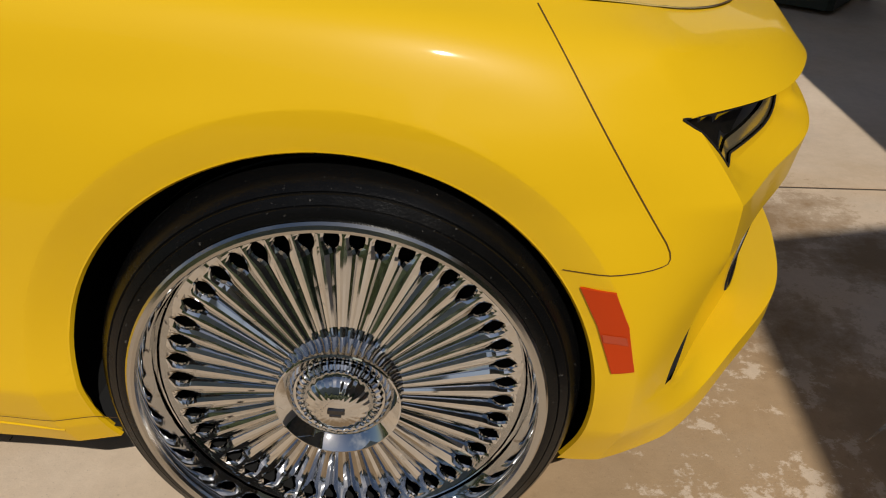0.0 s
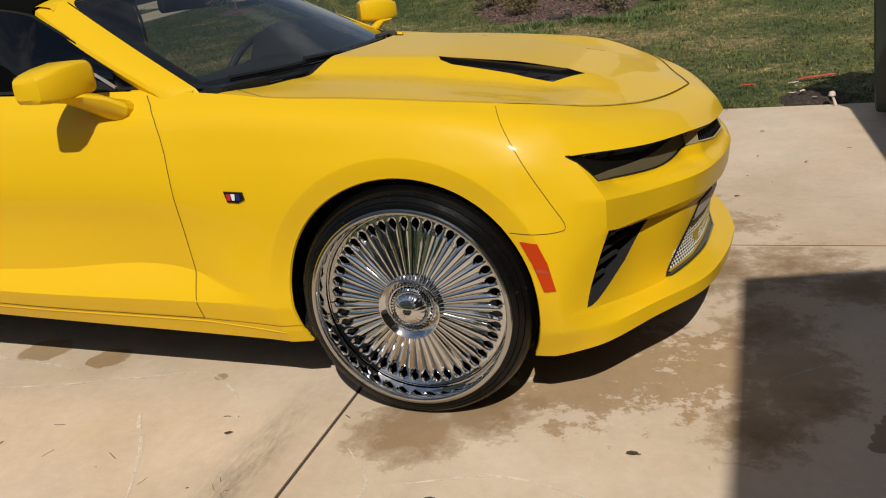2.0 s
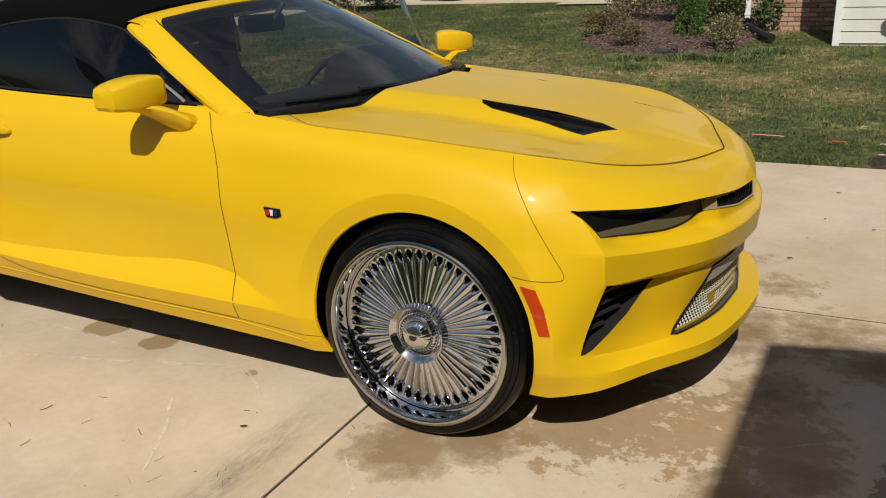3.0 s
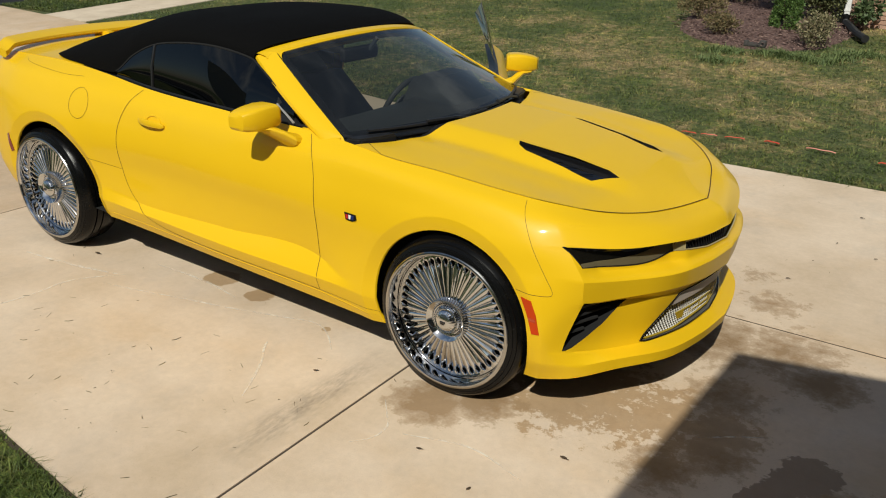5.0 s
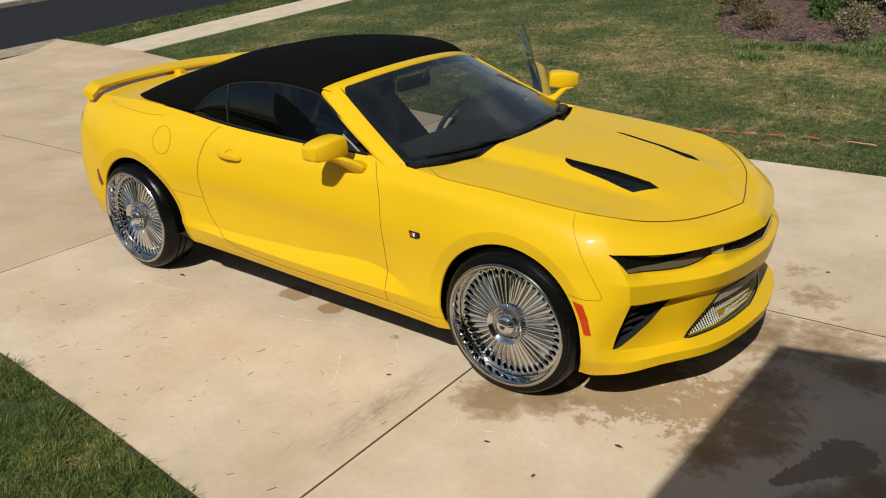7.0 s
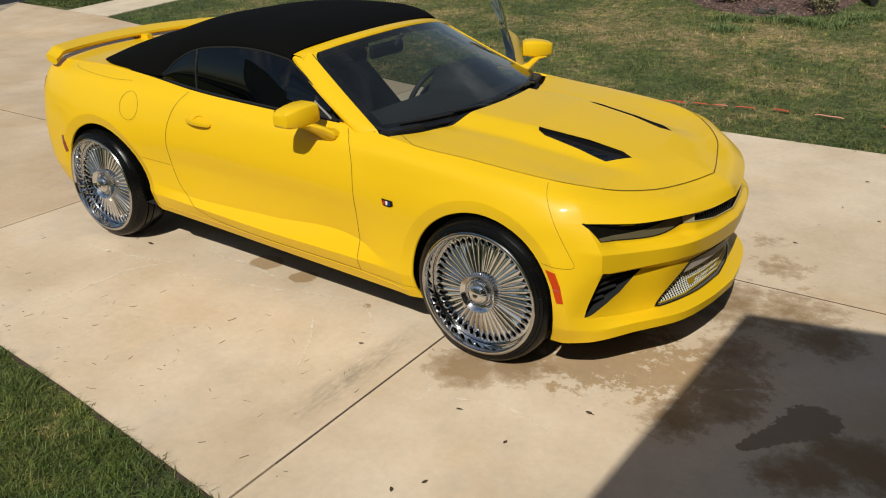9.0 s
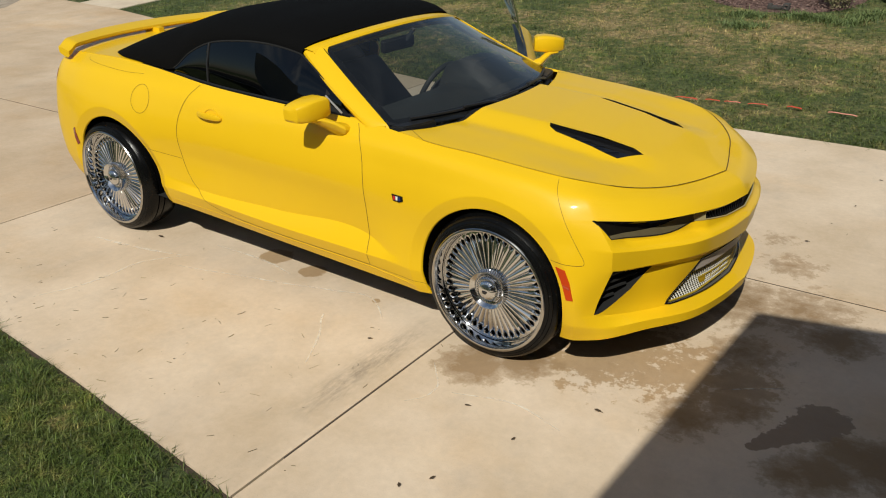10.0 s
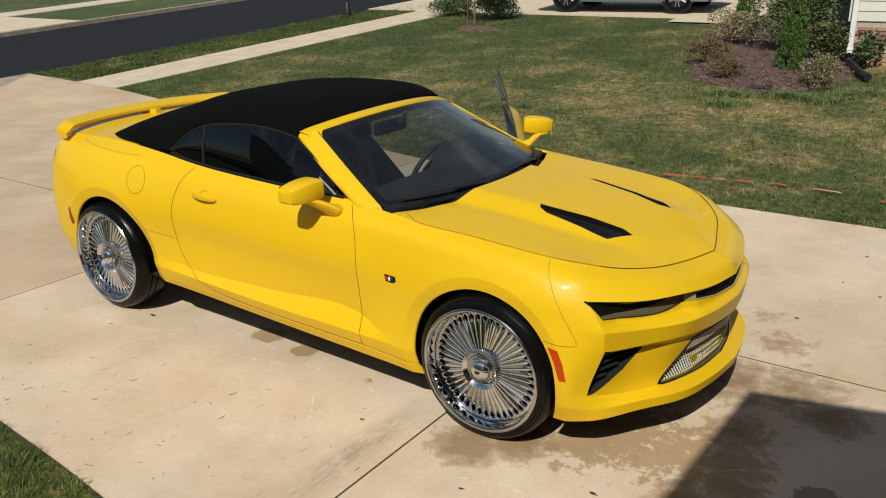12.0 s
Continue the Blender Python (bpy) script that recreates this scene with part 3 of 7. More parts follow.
column((0.656, 0.670, 0.236), (0.660, 0.672, 0.284), (0.598, 0.657, 0.304), (0.606, 0.650, 0.520), (0.640, 0.680, 0.551), (0.644, 0.685, 0.630), (0.636, 0.675, 0.760), (0.560, 0.655, 0.826), (0.488, 0.625, 0.864), sharp=FRONT)
column((0.510, 0.832, 0.214), (0.518, 0.840, 0.276), (0.500, 0.846, 0.337), (0.541, 0.838, 0.530), (0.548, 0.842, 0.560), (0.550, 0.850, 0.654), (0.462, 0.838, 0.776), (0.405, 0.812, 0.852), (0.365, 0.725, 0.895), sharp=(0, 1, 0.3, 0.6, 0.8, 0.8, 0.2, 0, 0))
column((0.352, 0.880, 0.192), (0.408, 0.912, 0.288), (0.420, 0.917, 0.345), (0.430, 0.918, 0.490), (0.432, 0.912, 0.560), (0.415, 0.900, 0.665), (0.362, 0.886, 0.776), (0.312, 0.842, 0.862), (0.254, 0.770, 0.912), sharp=(0, 0.6, 0, 0, 0, 0, 0, 0, 0))
SIDE = (0, 0.9, 0.8, 1, 0, 0, 0, 0, 0)
at_x(0.14, (0.890, 0.205), (0.902, 0.255), (0.922, 0.355), (0.932, 0.455), (0.938, 0.570), (0.936, 0.670), (0.913, 0.790), (0.860, 0.892), (0.787, 0.924))
at_x(-0.15, (0.885, 0.203), (0.900, 0.250), (0.915, 0.350), (0.926, 0.455), (0.937, 0.570), (0.936, 0.680), (0.914, 0.804), (0.868, 0.916), (0.806, 0.951))
at_x(-0.42, (0.872, 0.200), (0.892, 0.244), (0.914, 0.330), (0.912, 0.440), (0.916, 0.565), (0.920, 0.690), (0.908, 0.816), (0.868, 0.938), (0.820, 0.970))
at_x(-0.56, (0.871, 0.207), (0.895, 0.263), (0.919, 0.346), (0.9135, 0.385), (0.910, 0.545), (0.918, 0.695), (0.906, 0.822), (0.868, 0.946), (0.812, 0.986), sharp=SIDE)
at_x(-0.75, (0.870, 0.215), (0.902, 0.290), (0.923, 0.353), (0.886, 0.445), (0.900, 0.585), (0.914, 0.700), (0.903, 0.828), (0.865, 0.948), (0.800, 1.002), sharp=SIDE)
at_x(-1.40, (0.868, 0.242), (0.902, 0.305), (0.925, 0.366), (0.882, 0.440), (0.892, 0.605), (0.908, 0.730), (0.896, 0.845), (0.862, 0.955), (0.800, 1.020), sharp=SIDE)
at_x(-2.05, (0.868, 0.272), (0.902, 0.338), (0.922, 0.394), (0.898, 0.438), (0.898, 0.615), (0.914, 0.755), (0.900, 0.870), (0.860, 0.985), (0.785, 1.048), sharp=SIDE)
at_x(-2.40, (0.876, 0.290), (0.898, 0.340), (0.916, 0.405), (0.912, 0.480), (0.922, 0.620), (0.934, 0.760), (0.914, 0.890), (0.858, 1.010), (0.765, 1.080))
at_x(-2.80, (0.880, 0.300), (0.896, 0.330), (0.924, 0.430), (0.935, 0.530), (0.942, 0.640), (0.944, 0.765), (0.918, 0.905), (0.848, 1.030), (0.735, 1.098))
at_x(-3.20, (0.860, 0.275), (0.880, 0.312), (0.908, 0.420), (0.918, 0.525), (0.922, 0.640), (0.918, 0.775), (0.888, 0.925), (0.818, 1.038), (0.712, 1.092))
column((-3.42, 0.790, 0.255), (-3.46, 0.800, 0.300), (-3.50, 0.825, 0.420), (-3.51, 0.832, 0.520), (-3.51, 0.836, 0.640), (-3.50, 0.828, 0.780), (-3.48, 0.800, 0.940), (-3.46, 0.748, 1.040), (-3.42, 0.675, 1.084))
column((-3.58, 0.480, 0.250), (-3.62, 0.480, 0.300), (-3.67, 0.490, 0.420), (-3.68, 0.490, 0.520), (-3.68, 0.490, 0.640), (-3.67, 0.490, 0.780), (-3.65, 0.480, 0.940), (-3.63, 0.460, 1.040), (-3.58, 0.430, 1.082))
column(*[(x - 0.05, 0.0, z) for x, y, z in COLUMNS[-1][0]])

LEVEL_N = [5, 8, 10, 9, 9, 16, 9, 8]
upright = [hermite(lv, sh, LEVEL_N) for lv, sh in COLUMNS]
ghost_a, ghost_b = upright[1] * (1, -1, 1), upright[-2] * (1, -1, 1)
stack = np.array([ghost_a] + upright + [ghost_b])
lens_u = [1] + [max(3, int(round(np.abs(stack[i + 1] - stack[i]).max() / 0.017))) for i in range(1, len(stack) - 2)] + [1]
corner_u = np.zeros(len(stack))
corner_u[5] = 0.9
middle = np.zeros(len(stack))
middle[1] = 0.85
row_level = np.repeat(np.arange(8), LEVEL_N).tolist() + [8]
corner_at = [0.2, 0.3, 1, 1, 1, 1, 0.5, 0, 0]
BODY = np.stack([hermite(stack[:, j], corner_u * corner_at[row_level[j]] + middle, lens_u)[lens_u[0] : -lens_u[-1]] for j in range(stack.shape[1])])

# the lamps and the upper slot lie back under an overhanging brow
first = sum(LEVEL_N[:5])
for k in range(1, LEVEL_N[5]):
    t = k / LEVEL_N[5]
    deep = float(smooth01(t / 0.30)) * (1 - float(smooth01((t - 0.90) / 0.10)))
    line = BODY[first + k]
    fade = np.interp(line[:, 1], [0.0, 0.36, 0.42, 0.74, 0.822, 0.84], [0.024, 0.028, 0.062, 0.048, 0.010, 0.0]) * (line[:, 0] > 0.40)
    line[:, 0] -= fade * deep

ARCH_F, ARCH_R = (-0.026, 0.352, 0.393), (-2.795, 0.375, 0.402)
half = sheet(BODY)
half.normal_update()
if sum(f.normal.y for f in half.faces) < 0:
    bmesh.ops.reverse_faces(half, faces=half.faces[:])
    half.normal_update()
def on_side(x, z, off=0.0):
    p, n, *_ = TREE.ray_cast(Vector((x, 3, z)), Vector((0, -1, 0)))
    return (p + n * off, n) if p else None


def on_front(y, z, off=0.0):
    p, n, *_ = TREE.ray_cast(Vector((3, y, z)), Vector((-1, 0, 0)))
    return (p + n * off, n) if p else (Vector((0.6, y, z)), Vector((1, 0, 0)))


def along(points, step=0.02):
    """A finer line through plan points."""
    out = []
    for (a, b), (c, d) in zip(points[:-1], points[1:]):
        n = max(1, int(math.hypot(c - a, d - b) / step))
        out += [(a + (c - a) * k / n, b + (d - b) * k / n) for k in range(n)]
    return out + [points[-1]]


def rounded(points, times=2):
    """Corner-cutting of an open line."""
    for _ in range(times):
        out = [points[0]]
        for (a, b), (c, d) in zip(points[:-1], points[1:]):
            out += [(a * 0.75 + c * 0.25, b * 0.75 + d * 0.25), (a * 0.25 + c * 0.75, b * 0.25 + d * 0.75)]
        points = out + [points[-1]]
    return points


def inside(p, poly):
    hit, j = False, len(poly) - 1
    for i in range(len(poly)):
        (xi, yi), (xj, yj) = poly[i], poly[j]
        if (yi > p[1]) != (yj > p[1]) and p[0] < (xj - xi) * (p[1] - yi) / (yj - yi) + xi:
            hit = not hit
        j = i
    return hit


def score(bm, line, axes, keep):
    """Cuts the mesh along a line seen along one axis, so that panels end on it."""
    a0, a1 = axes
    lo = [min(p[k] for p in line) - 0.06 for k in (0, 1)]
    hi = [max(p[k] for p in line) + 0.06 for k in (0, 1)]
    near = {f for f in bm.faces if keep(f.calc_center_median()) and all(lo[k] < f.calc_center_median()[a] < hi[k] for k, a in enumerate(axes))}
    for (px, py), (qx, qy) in zip(line[:-1], line[1:]):
        mid, reach = ((px + qx) / 2, (py + qy) / 2), math.hypot(qx - px, qy - py) / 2 + 0.03
        some = [f for f in near if f.is_valid and math.hypot(f.calc_center_median()[a0] - mid[0], f.calc_center_median()[a1] - mid[1]) < reach]
        if not some:
            continue
        co, no = [0, 0, 0], [0, 0, 0]
        co[a0], co[a1], no[a0], no[a1] = px, py, py - qy, qx - px
        geom = some + list({e for f in some for e in f.edges}) + list({v for f in some for v in f.verts})
        got = bmesh.ops.bisect_plane(bm, geom=geom, dist=1e-5, plane_co=co, plane_no=no)
        near |= {f for f in got["geom"] if isinstance(f, bmesh.types.BMFace)}
        near = {f for f in near if f.is_valid}


XZ, YZ = (0, 2), (1, 2)
is_side, is_front = (lambda c: c.y > 0.55), (lambda c: c.x > 0.35)


def ring(cx, cz, r, n=64):
    return [(cx + r * math.cos(2 * math.pi * k / n), cz + r * math.sin(2 * math.pi * k / n)) for k in range(n + 1)]


DOOR = rounded([(-0.862, 1.01), (-0.80, 0.955), (-0.762, 0.86), (-0.752, 0.73), (-0.750, 0.46), (-0.744, 0.287)], 1) + rounded(
    [(-0.744, 0.287), (-1.10, 0.296), (-1.50, 0.310), (-1.80, 0.330), (-1.98, 0.385), (-2.09, 0.47), (-2.14, 0.57), (-2.155, 0.70), (-2.145, 0.83), (-2.10, 0.94), (-2.02, 1.06)], 2)
NOSE_GAP = rounded([(0.252, 0.906), (0.280, 0.868), (0.345, 0.765), (0.409, 0.665), (0.456, 0.594), (0.425, 0.583), (0.30, 0.588)], 2)
NOSE = NOSE_GAP + [(0.30, 0.0), (1.2, 0.0), (1.2, 1.2), (0.25, 1.2)]
TAIL_GAP = [(-3.02, 1.12), (-3.24, 0.90), (-3.25, 0.62), (-3.16, 0.56)]
ROCKER_GAP = [(-0.35, 0.240), (-0.744, 0.286), (-1.40, 0.304), (-2.05, 0.334), (-2.44, 0.342)]
HEADLIGHT_TOP = rounded([(0.846, 0.776), (0.70, 0.760), (0.55, 0.748), (0.40, 0.734)], 1)
HEADLIGHT_LOW = rounded([(0.822, 0.700), (0.74, 0.685), (0.64, 0.672), (0.56, 0.666), (0.48, 0.674), (0.40, 0.690)], 1)
FOG = [(0.836, 0.564), (0.72, 0.540), (0.605, 0.520), (0.640, 0.480), (0.69, 0.425), (0.76, 0.382), (0.820, 0.352), (0.858, 0.343), (0.845, 0.46)]
GRILLE = [(0.0, 0.500), (0.20, 0.500), (0.362, 0.496), (0.440, 0.40), (0.512, 0.304), (0.486, 0.297), (0.22, 0.296), (0.0, 0.296)]
SLOT = [(0.0, 0.706), (0.20, 0.714), (0.355, 0.725), (0.362, 0.690), (0.20, 0.664), (0.0, 0.652)]
MARKER = [(0.326, 0.563), (0.374, 0.559), (0.399, 0.502), (0.417, 0.423), (0.385, 0.419), (0.356, 0.502)]
REAR_MARK = [(-3.209, 0.640), (-3.184, 0.650), (-3.184, 0.540), (-3.209, 0.528)]
FUEL = ring(-2.468, 0.925, 0.080, 28)

# flared rims round the wheel openings
FLARE = 0.058
for cx, cz, rad in (ARCH_F, ARCH_R):
    score(half, ring(cx, cz, rad + FLARE, 48), XZ, is_side)
for v in half.verts:
    if v.co.y > 0.6:
        for cx, cz, rad in (ARCH_F, ARCH_R):
            r = math.hypot(v.co.x - cx, v.co.z - cz) - rad - FLARE
            v.co.y += 0.003 - 0.019 * min(-r / FLARE, 1) if r < 0 else 0.003 * math.exp(-((r / 0.05) ** 2))
half.normal_update()
TREE = BVHTree.FromBMesh(half)

for line, axes, keep in [(ring(*ARCH_F), XZ, is_side), (ring(*ARCH_R), XZ, is_side), (DOOR, XZ, is_side), (NOSE_GAP, XZ, is_side), (TAIL_GAP, XZ, lambda c: True), (ROCKER_GAP, XZ, is_side),
                         (FOG + FOG[:1], YZ, is_front), (GRILLE, YZ, is_front), (SLOT, YZ, is_front), (HEADLIGHT_TOP + HEADLIGHT_LOW[::-1] + HEADLIGHT_TOP[:1], YZ, is_front), (MARKER + MARKER[:1], XZ, is_side)]:
    score(half, line, axes, keep)

LAMP = HEADLIGHT_TOP + HEADLIGHT_LOW[::-1]
GRILLE_FULL, SLOT_FULL = GRILLE + [(-0.1, 0.296), (-0.1, 0.500)], SLOT + [(-0.1, 0.652), (-0.1, 0.707)]


def belongs(c):
    """Which panel a point of the shell belongs to."""
    xz, yz = (c.x, c.z), (c.y, c.z)
    if c.y > 0.55:
        for cx, cz, r in (ARCH_F, ARCH_R):
            if math.hypot(c.x - cx, c.z - cz) < r:
                return None
        if 0.3 < c.x and inside(xz, MARKER):
            return None
    if c.x > 0.35 and (inside(yz, FOG) or inside(yz, GRILLE_FULL) or inside(yz, SLOT_FULL) or inside(yz, LAMP)):
        return None
    if inside(xz, NOSE):
        return "front_bumper"
    if c.x < -3.0 and (c.x < np.interp(c.z, [0.56, 0.62, 0.90, 1.12], [-3.16, -3.25, -3.24, -3.02]) or c.z < 0.56):
        return "rear_bumper"
    if c.z < np.interp(c.x, [p[0] for p in ROCKER_GAP[::-1]], [p[1] for p in ROCKER_GAP[::-1]]) and c.x < 0:
        return "rocker"
    if -1.85 < c.x < -0.744 and c.z < 0.345 and not inside(xz, DOOR + [(-2.0, 1.3), (-0.87, 1.3)]):
        return "rocker"
    if inside(xz, DOOR + [(-2.0, 1.3), (-0.87, 1.3)]):
        return "door"
    return "fender" if c.x > -1.2 else "quarter_panel"


panels = {}
for f in half.faces:
    panels.setdefault(belongs(f.calc_center_median()), []).append(f.index)


def panel(key):
    out = half.copy()
    out.faces.ensure_lookup_table()
    own = set(panels[key])
    bmesh.ops.delete(out, geom=[f for f in out.faces if f.index not in own], context="FACES")
    return out


def thicken(bm, depth):
    """Turns a panel's open edges inward, so that it has a visible thickness."""
    bm.normal_update()
    rim = [e for e in bm.edges if e.is_boundary]
    normal = {v: v.normal.copy() for e in rim for v in e.verts}
    got = bmesh.ops.extrude_edge_only(bm, edges=rim)
    pairs = {}
    for e in rim:
        for v in e.verts:
            pairs[tuple(v.co)] = normal[v]
    for v in [g_ for g_ in got["geom"] if isinstance(g_, bmesh.types.BMVert)]:
        n = pairs.get(tuple(v.co))
        if n is not None:
            v.co -= n * depth
    return bm


def pair(name, bm, mat, parent, label="", smooth=True):
    """The same part on both sides: the half as designed lies on +y."""
    other = mirrored(bm)
    a = part(name, other, mat, parent, label, smooth)
    b = part(name, bm, mat, parent, label, smooth)
    return a, b


for key in ("front_bumper", "rear_bumper"):
    bm = panel(key)
    full = join(mirrored(bm), bm)
    bmesh.ops.remove_doubles(full, verts=full.verts[:], dist=0.0008)
    part(key, full, PAINT, car)
for key in ("fender", "quarter_panel", "rocker"):
    pair(key, thicken(panel(key), 0.014), PAINT, car)

# doors: the right one shut, the left one standing open on its front hinge
HINGE = Vector((-0.76, 0.86, 0.0))
OPEN = 57.5
door_right = part("door", thicken(mirrored(panel("door")), 0.014), PAINT, car)
door_left = part("door", thicken(panel("door"), 0.014), PAINT, car, "yellow door standing open")
door_left.matrix_basis = Matrix.Translation(HINGE) @ pose(0, 0, 0, 0, 0, -OPEN) @ Matrix.Translation(-HINGE)


def patch(top, low, rows, off, where):
    """A skin between two lines that follows the shell at a small height."""
    n = 24
    def even(line):
        p = np.array(line)
        s = np.r_[0, np.cumsum(np.hypot(*np.diff(p, axis=0).T))]
        t = np.linspace(0, s[-1], n)
        return np.stack([np.interp(t, s, p[:, 0]), np.interp(t, s, p[:, 1])], 1)
    a, b = even(top), even(low)
    return [[where(*(a[i] * (1 - j / rows) + b[i] * (j / rows)), off)[0] for i in range(n)] for j in range(rows + 1)]


def faced(bm, way):
    bm.normal_update()
    if sum((f.normal.dot(way) for f in bm.faces), 0.0) < 0:
        bmesh.ops.reverse_faces(bm, faces=bm.faces[:])
    return bm


def seam(line, where, width=0.0019, lift=0.0016):
    """A narrow dark strip over a joint between panels."""
    pts = [q for q in (where(a, b, lift) for a, b in along(line, 0.015)) if q]
    rows_ = []
    for i, (p, n) in enumerate(pts):
        t = (pts[min(i + 1, len(pts) - 1)][0] - pts[max(i - 1, 0)][0]).normalized()
        w = t.cross(n).normalized() * width / 2
        rows_.append([p - w, p + w])
    return rows_


OUT, AHEAD = Vector((0, 1, 0)), Vector((1, 0, 0))
for line in (NOSE_GAP, DOOR, [(-2.15, 0.612), (-2.44, 0.630)], [(-0.375, 0.262), (-0.744, 0.287)], rounded([(-3.14, 1.078), (-3.10, 1.066), (-2.70, 1.046), (-2.52, 1.052)], 2)):
    pair("panel_gap", faced(sheet(seam(line, on_side, 0.0027 if line is DOOR else 0.0016)), OUT), GAP, car)
part("fuel_door", mirrored(faced(sheet(seam(FUEL, on_side, 0.002)), OUT)), GAP, car, "outline of the round yellow fuel door")

lip = [on_side(x, float(np.interp(x, [p[0] for p in ROCKER_GAP[::-1]], [p[1] for p in ROCKER_GAP[::-1]])) - 0.013, -0.001)[0] for x in np.linspace(-0.46, -2.30, 60)]
pair("sill_lip", tube(lip, 0.0034, 8), PAINT, car)

# wheel openings: rolled edge and dark liner
for cx, cz, r in (ARCH_F, ARCH_R):
    edge, liner = [], []
    for k in range(-14, 79):
        a = math.pi * k / 64
        x, z = cx + r * math.cos(a), cz + r * math.sin(a)
        if z < 0.16:
            continue
        if on_side(x, z) is None:
            continue
        p, n = on_side(x, z)
        edge.append([p + n * 0.0008 + Vector((0.003 * math.cos(a), 0, 0.003 * math.sin(a))), p + n * 0.0008, p + Vector((-0.004 * math.cos(a), -0.006, -0.004 * math.sin(a))), Vector((x, p.y - 0.010, z))])
        liner.append([Vector((x, p.y - 0.009, z)), Vector((cx + (r + 0.05) * math.cos(a), p.y - 0.05, cz + (r + 0.05) * math.sin(a))), Vector((cx + (r + 0.05) * math.cos(a), 0.50, cz + (r + 0.05) * math.sin(a))), Vector((cx, 0.50, cz))])
    pair("arch_edge", sheet(edge), PAINT, car)
    pair("wheel_liner", sheet(liner), WELL, car)

# hood
top_line = BODY[-1]
nose_line = top_line[(top_line[:, 0] > 0.254)]
order = np.argsort(nose_line[:, 1])
side_line = top_line[(top_line[:, 0] <= 0.27) & (top_line[:, 0] > -0.90)]
order_s = np.argsort(side_line[:, 0])


def hood_limits(y):
    y = abs(y)
    front = np.interp(y, nose_line[order][:, 1], nose_line[order][:, 0])
    back = -0.42 - 0.18 * (y / 0.78) ** 2
    return back, front


rim_pts = np.array([p for p in nose_line] + [p for p in side_line if p[0] > -0.66])
rim_err = rim_pts[:, 2] - hood_z(rim_pts[:, 0], rim_pts[:, 1])


def edge_blend(x, y):
    """Height of the hood, drawn onto the fenders' and the nose's edge."""
    d2 = (rim_pts[:, 0] - x) ** 2 + (rim_pts[:, 1] - abs(y)) ** 2
    w = 1 / (d2 + 1e-5) ** 1.5
    return hood_z(x, y) + (w * rim_err).sum() / w.sum() * smooth01(1 - math.sqrt(d2.min()) / 0.24)


hood_rows = []
for s in np.linspace(0, 1, 72):
    row = []
    for t in np.linspace(-1, 1, 97):
        yn = t * 0.768
        back, front = hood_limits(yn)
        x = back + (front - back) * s
        ye = np.interp(x, side_line[order_s][:, 0], side_line[order_s][:, 1])
        y = t * (ye - 0.002)
        row.append((x, y, float(edge_blend(x, y)) + 0.001))
    hood_rows.append(row)
hood = faced(sheet(hood_rows), Vector((0, 0, 1)))
thicken(hood, 0.02)
VENT = [(-0.060, -0.292), (-0.045, -0.322), (0.0, -0.345), (0.335, -0.366), (0.42, -0.264), (0.360, -0.240)]
XY = (0, 1)
for sgn in (-1, 1):
    v = [(x, y * -sgn) for x, y in VENT]
    score(hood, v + v[:1], XY, lambda c: abs(c.y) < 0.5)
bmesh.ops.delete(hood, geom=[f for f in hood.faces if any(inside((f.calc_center_median().x, f.calc_center_median().y * s_), VENT) for s_ in (-1, 1))], context="FACES")
hood_part = part("hood", hood, PAINT, car, "yellow hood with two black vents")


def hood_point(x, y, off=0.0):
    return Vector((x, y, float(edge_blend(x, y)) + 0.001 + off)), Vector((0, 0, 1))


for sgn in (-1, 1):
    bm = faced(sheet([[hood_point(x, y * -sgn, d)[0] for x, y in VENT + VENT[:1]] for d in (0.001, -0.03)]), Vector((0, 0, 1)))
    floor_ = raw([hood_point(x, y * -sgn, -0.022)[0] for x, y in VENT], [tuple(range(len(VENT)))])
    vent = part("hood_vent", join(bm, faced(floor_, Vector((0, 0, 1)))), GLOSS, hood_part, "gloss black hood vent", smooth=False)
    for k in range(4):
        f = (k + 1) / 5
        a = [(-0.02 + 0.35 * (f - 0.10), (-0.335 - 0.02 * f) * -sgn), (0.02 + 0.36 * f, (-0.302 + 0.02 * f) * -sgn)]
        part("vent_slat", tube([hood_point(a[0][0], a[0][1], -0.0215)[0], hood_point(a[1][0], a[1][1], -0.0215)[0]], 0.0025, 6), GLOSS, vent)

# hood's front and side gap
def hood_edge(side):
    pts = [(hood_limits(y)[1] - 0.001, y) for y in np.linspace(0, 0.766, 60)]
    pts += [(x, float(np.interp(x, side_line[order_s][:, 0], side_line[order_s][:, 1])) - 0.001) for x in np.linspace(0.25, -0.445, 60)] + [(-0.50, 0.790), (-0.575, 0.742)]
    return [(x, y * side) for x, y in pts]


for sgn in (-1, 1):
    line = hood_edge(sgn)
    rows_ = []
    for i, (x, y) in enumerate(line):
        a, b = line[max(i - 1, 0)], line[min(i + 1, len(line) - 1)]
        t = Vector((b[0] - a[0], b[1] - a[1], 0)).normalized()
        w = Vector((-t.y, t.x, 0)) * (0.0026 if i < 52 else 0.0012)
        p = Vector((x, y, float(edge_blend(x, y)) + 0.0035))
        rows_.append([p - w, p + w])
    part("panel_gap", faced(sheet(rows_), Vector((0, 0, 1))), GAP, car)

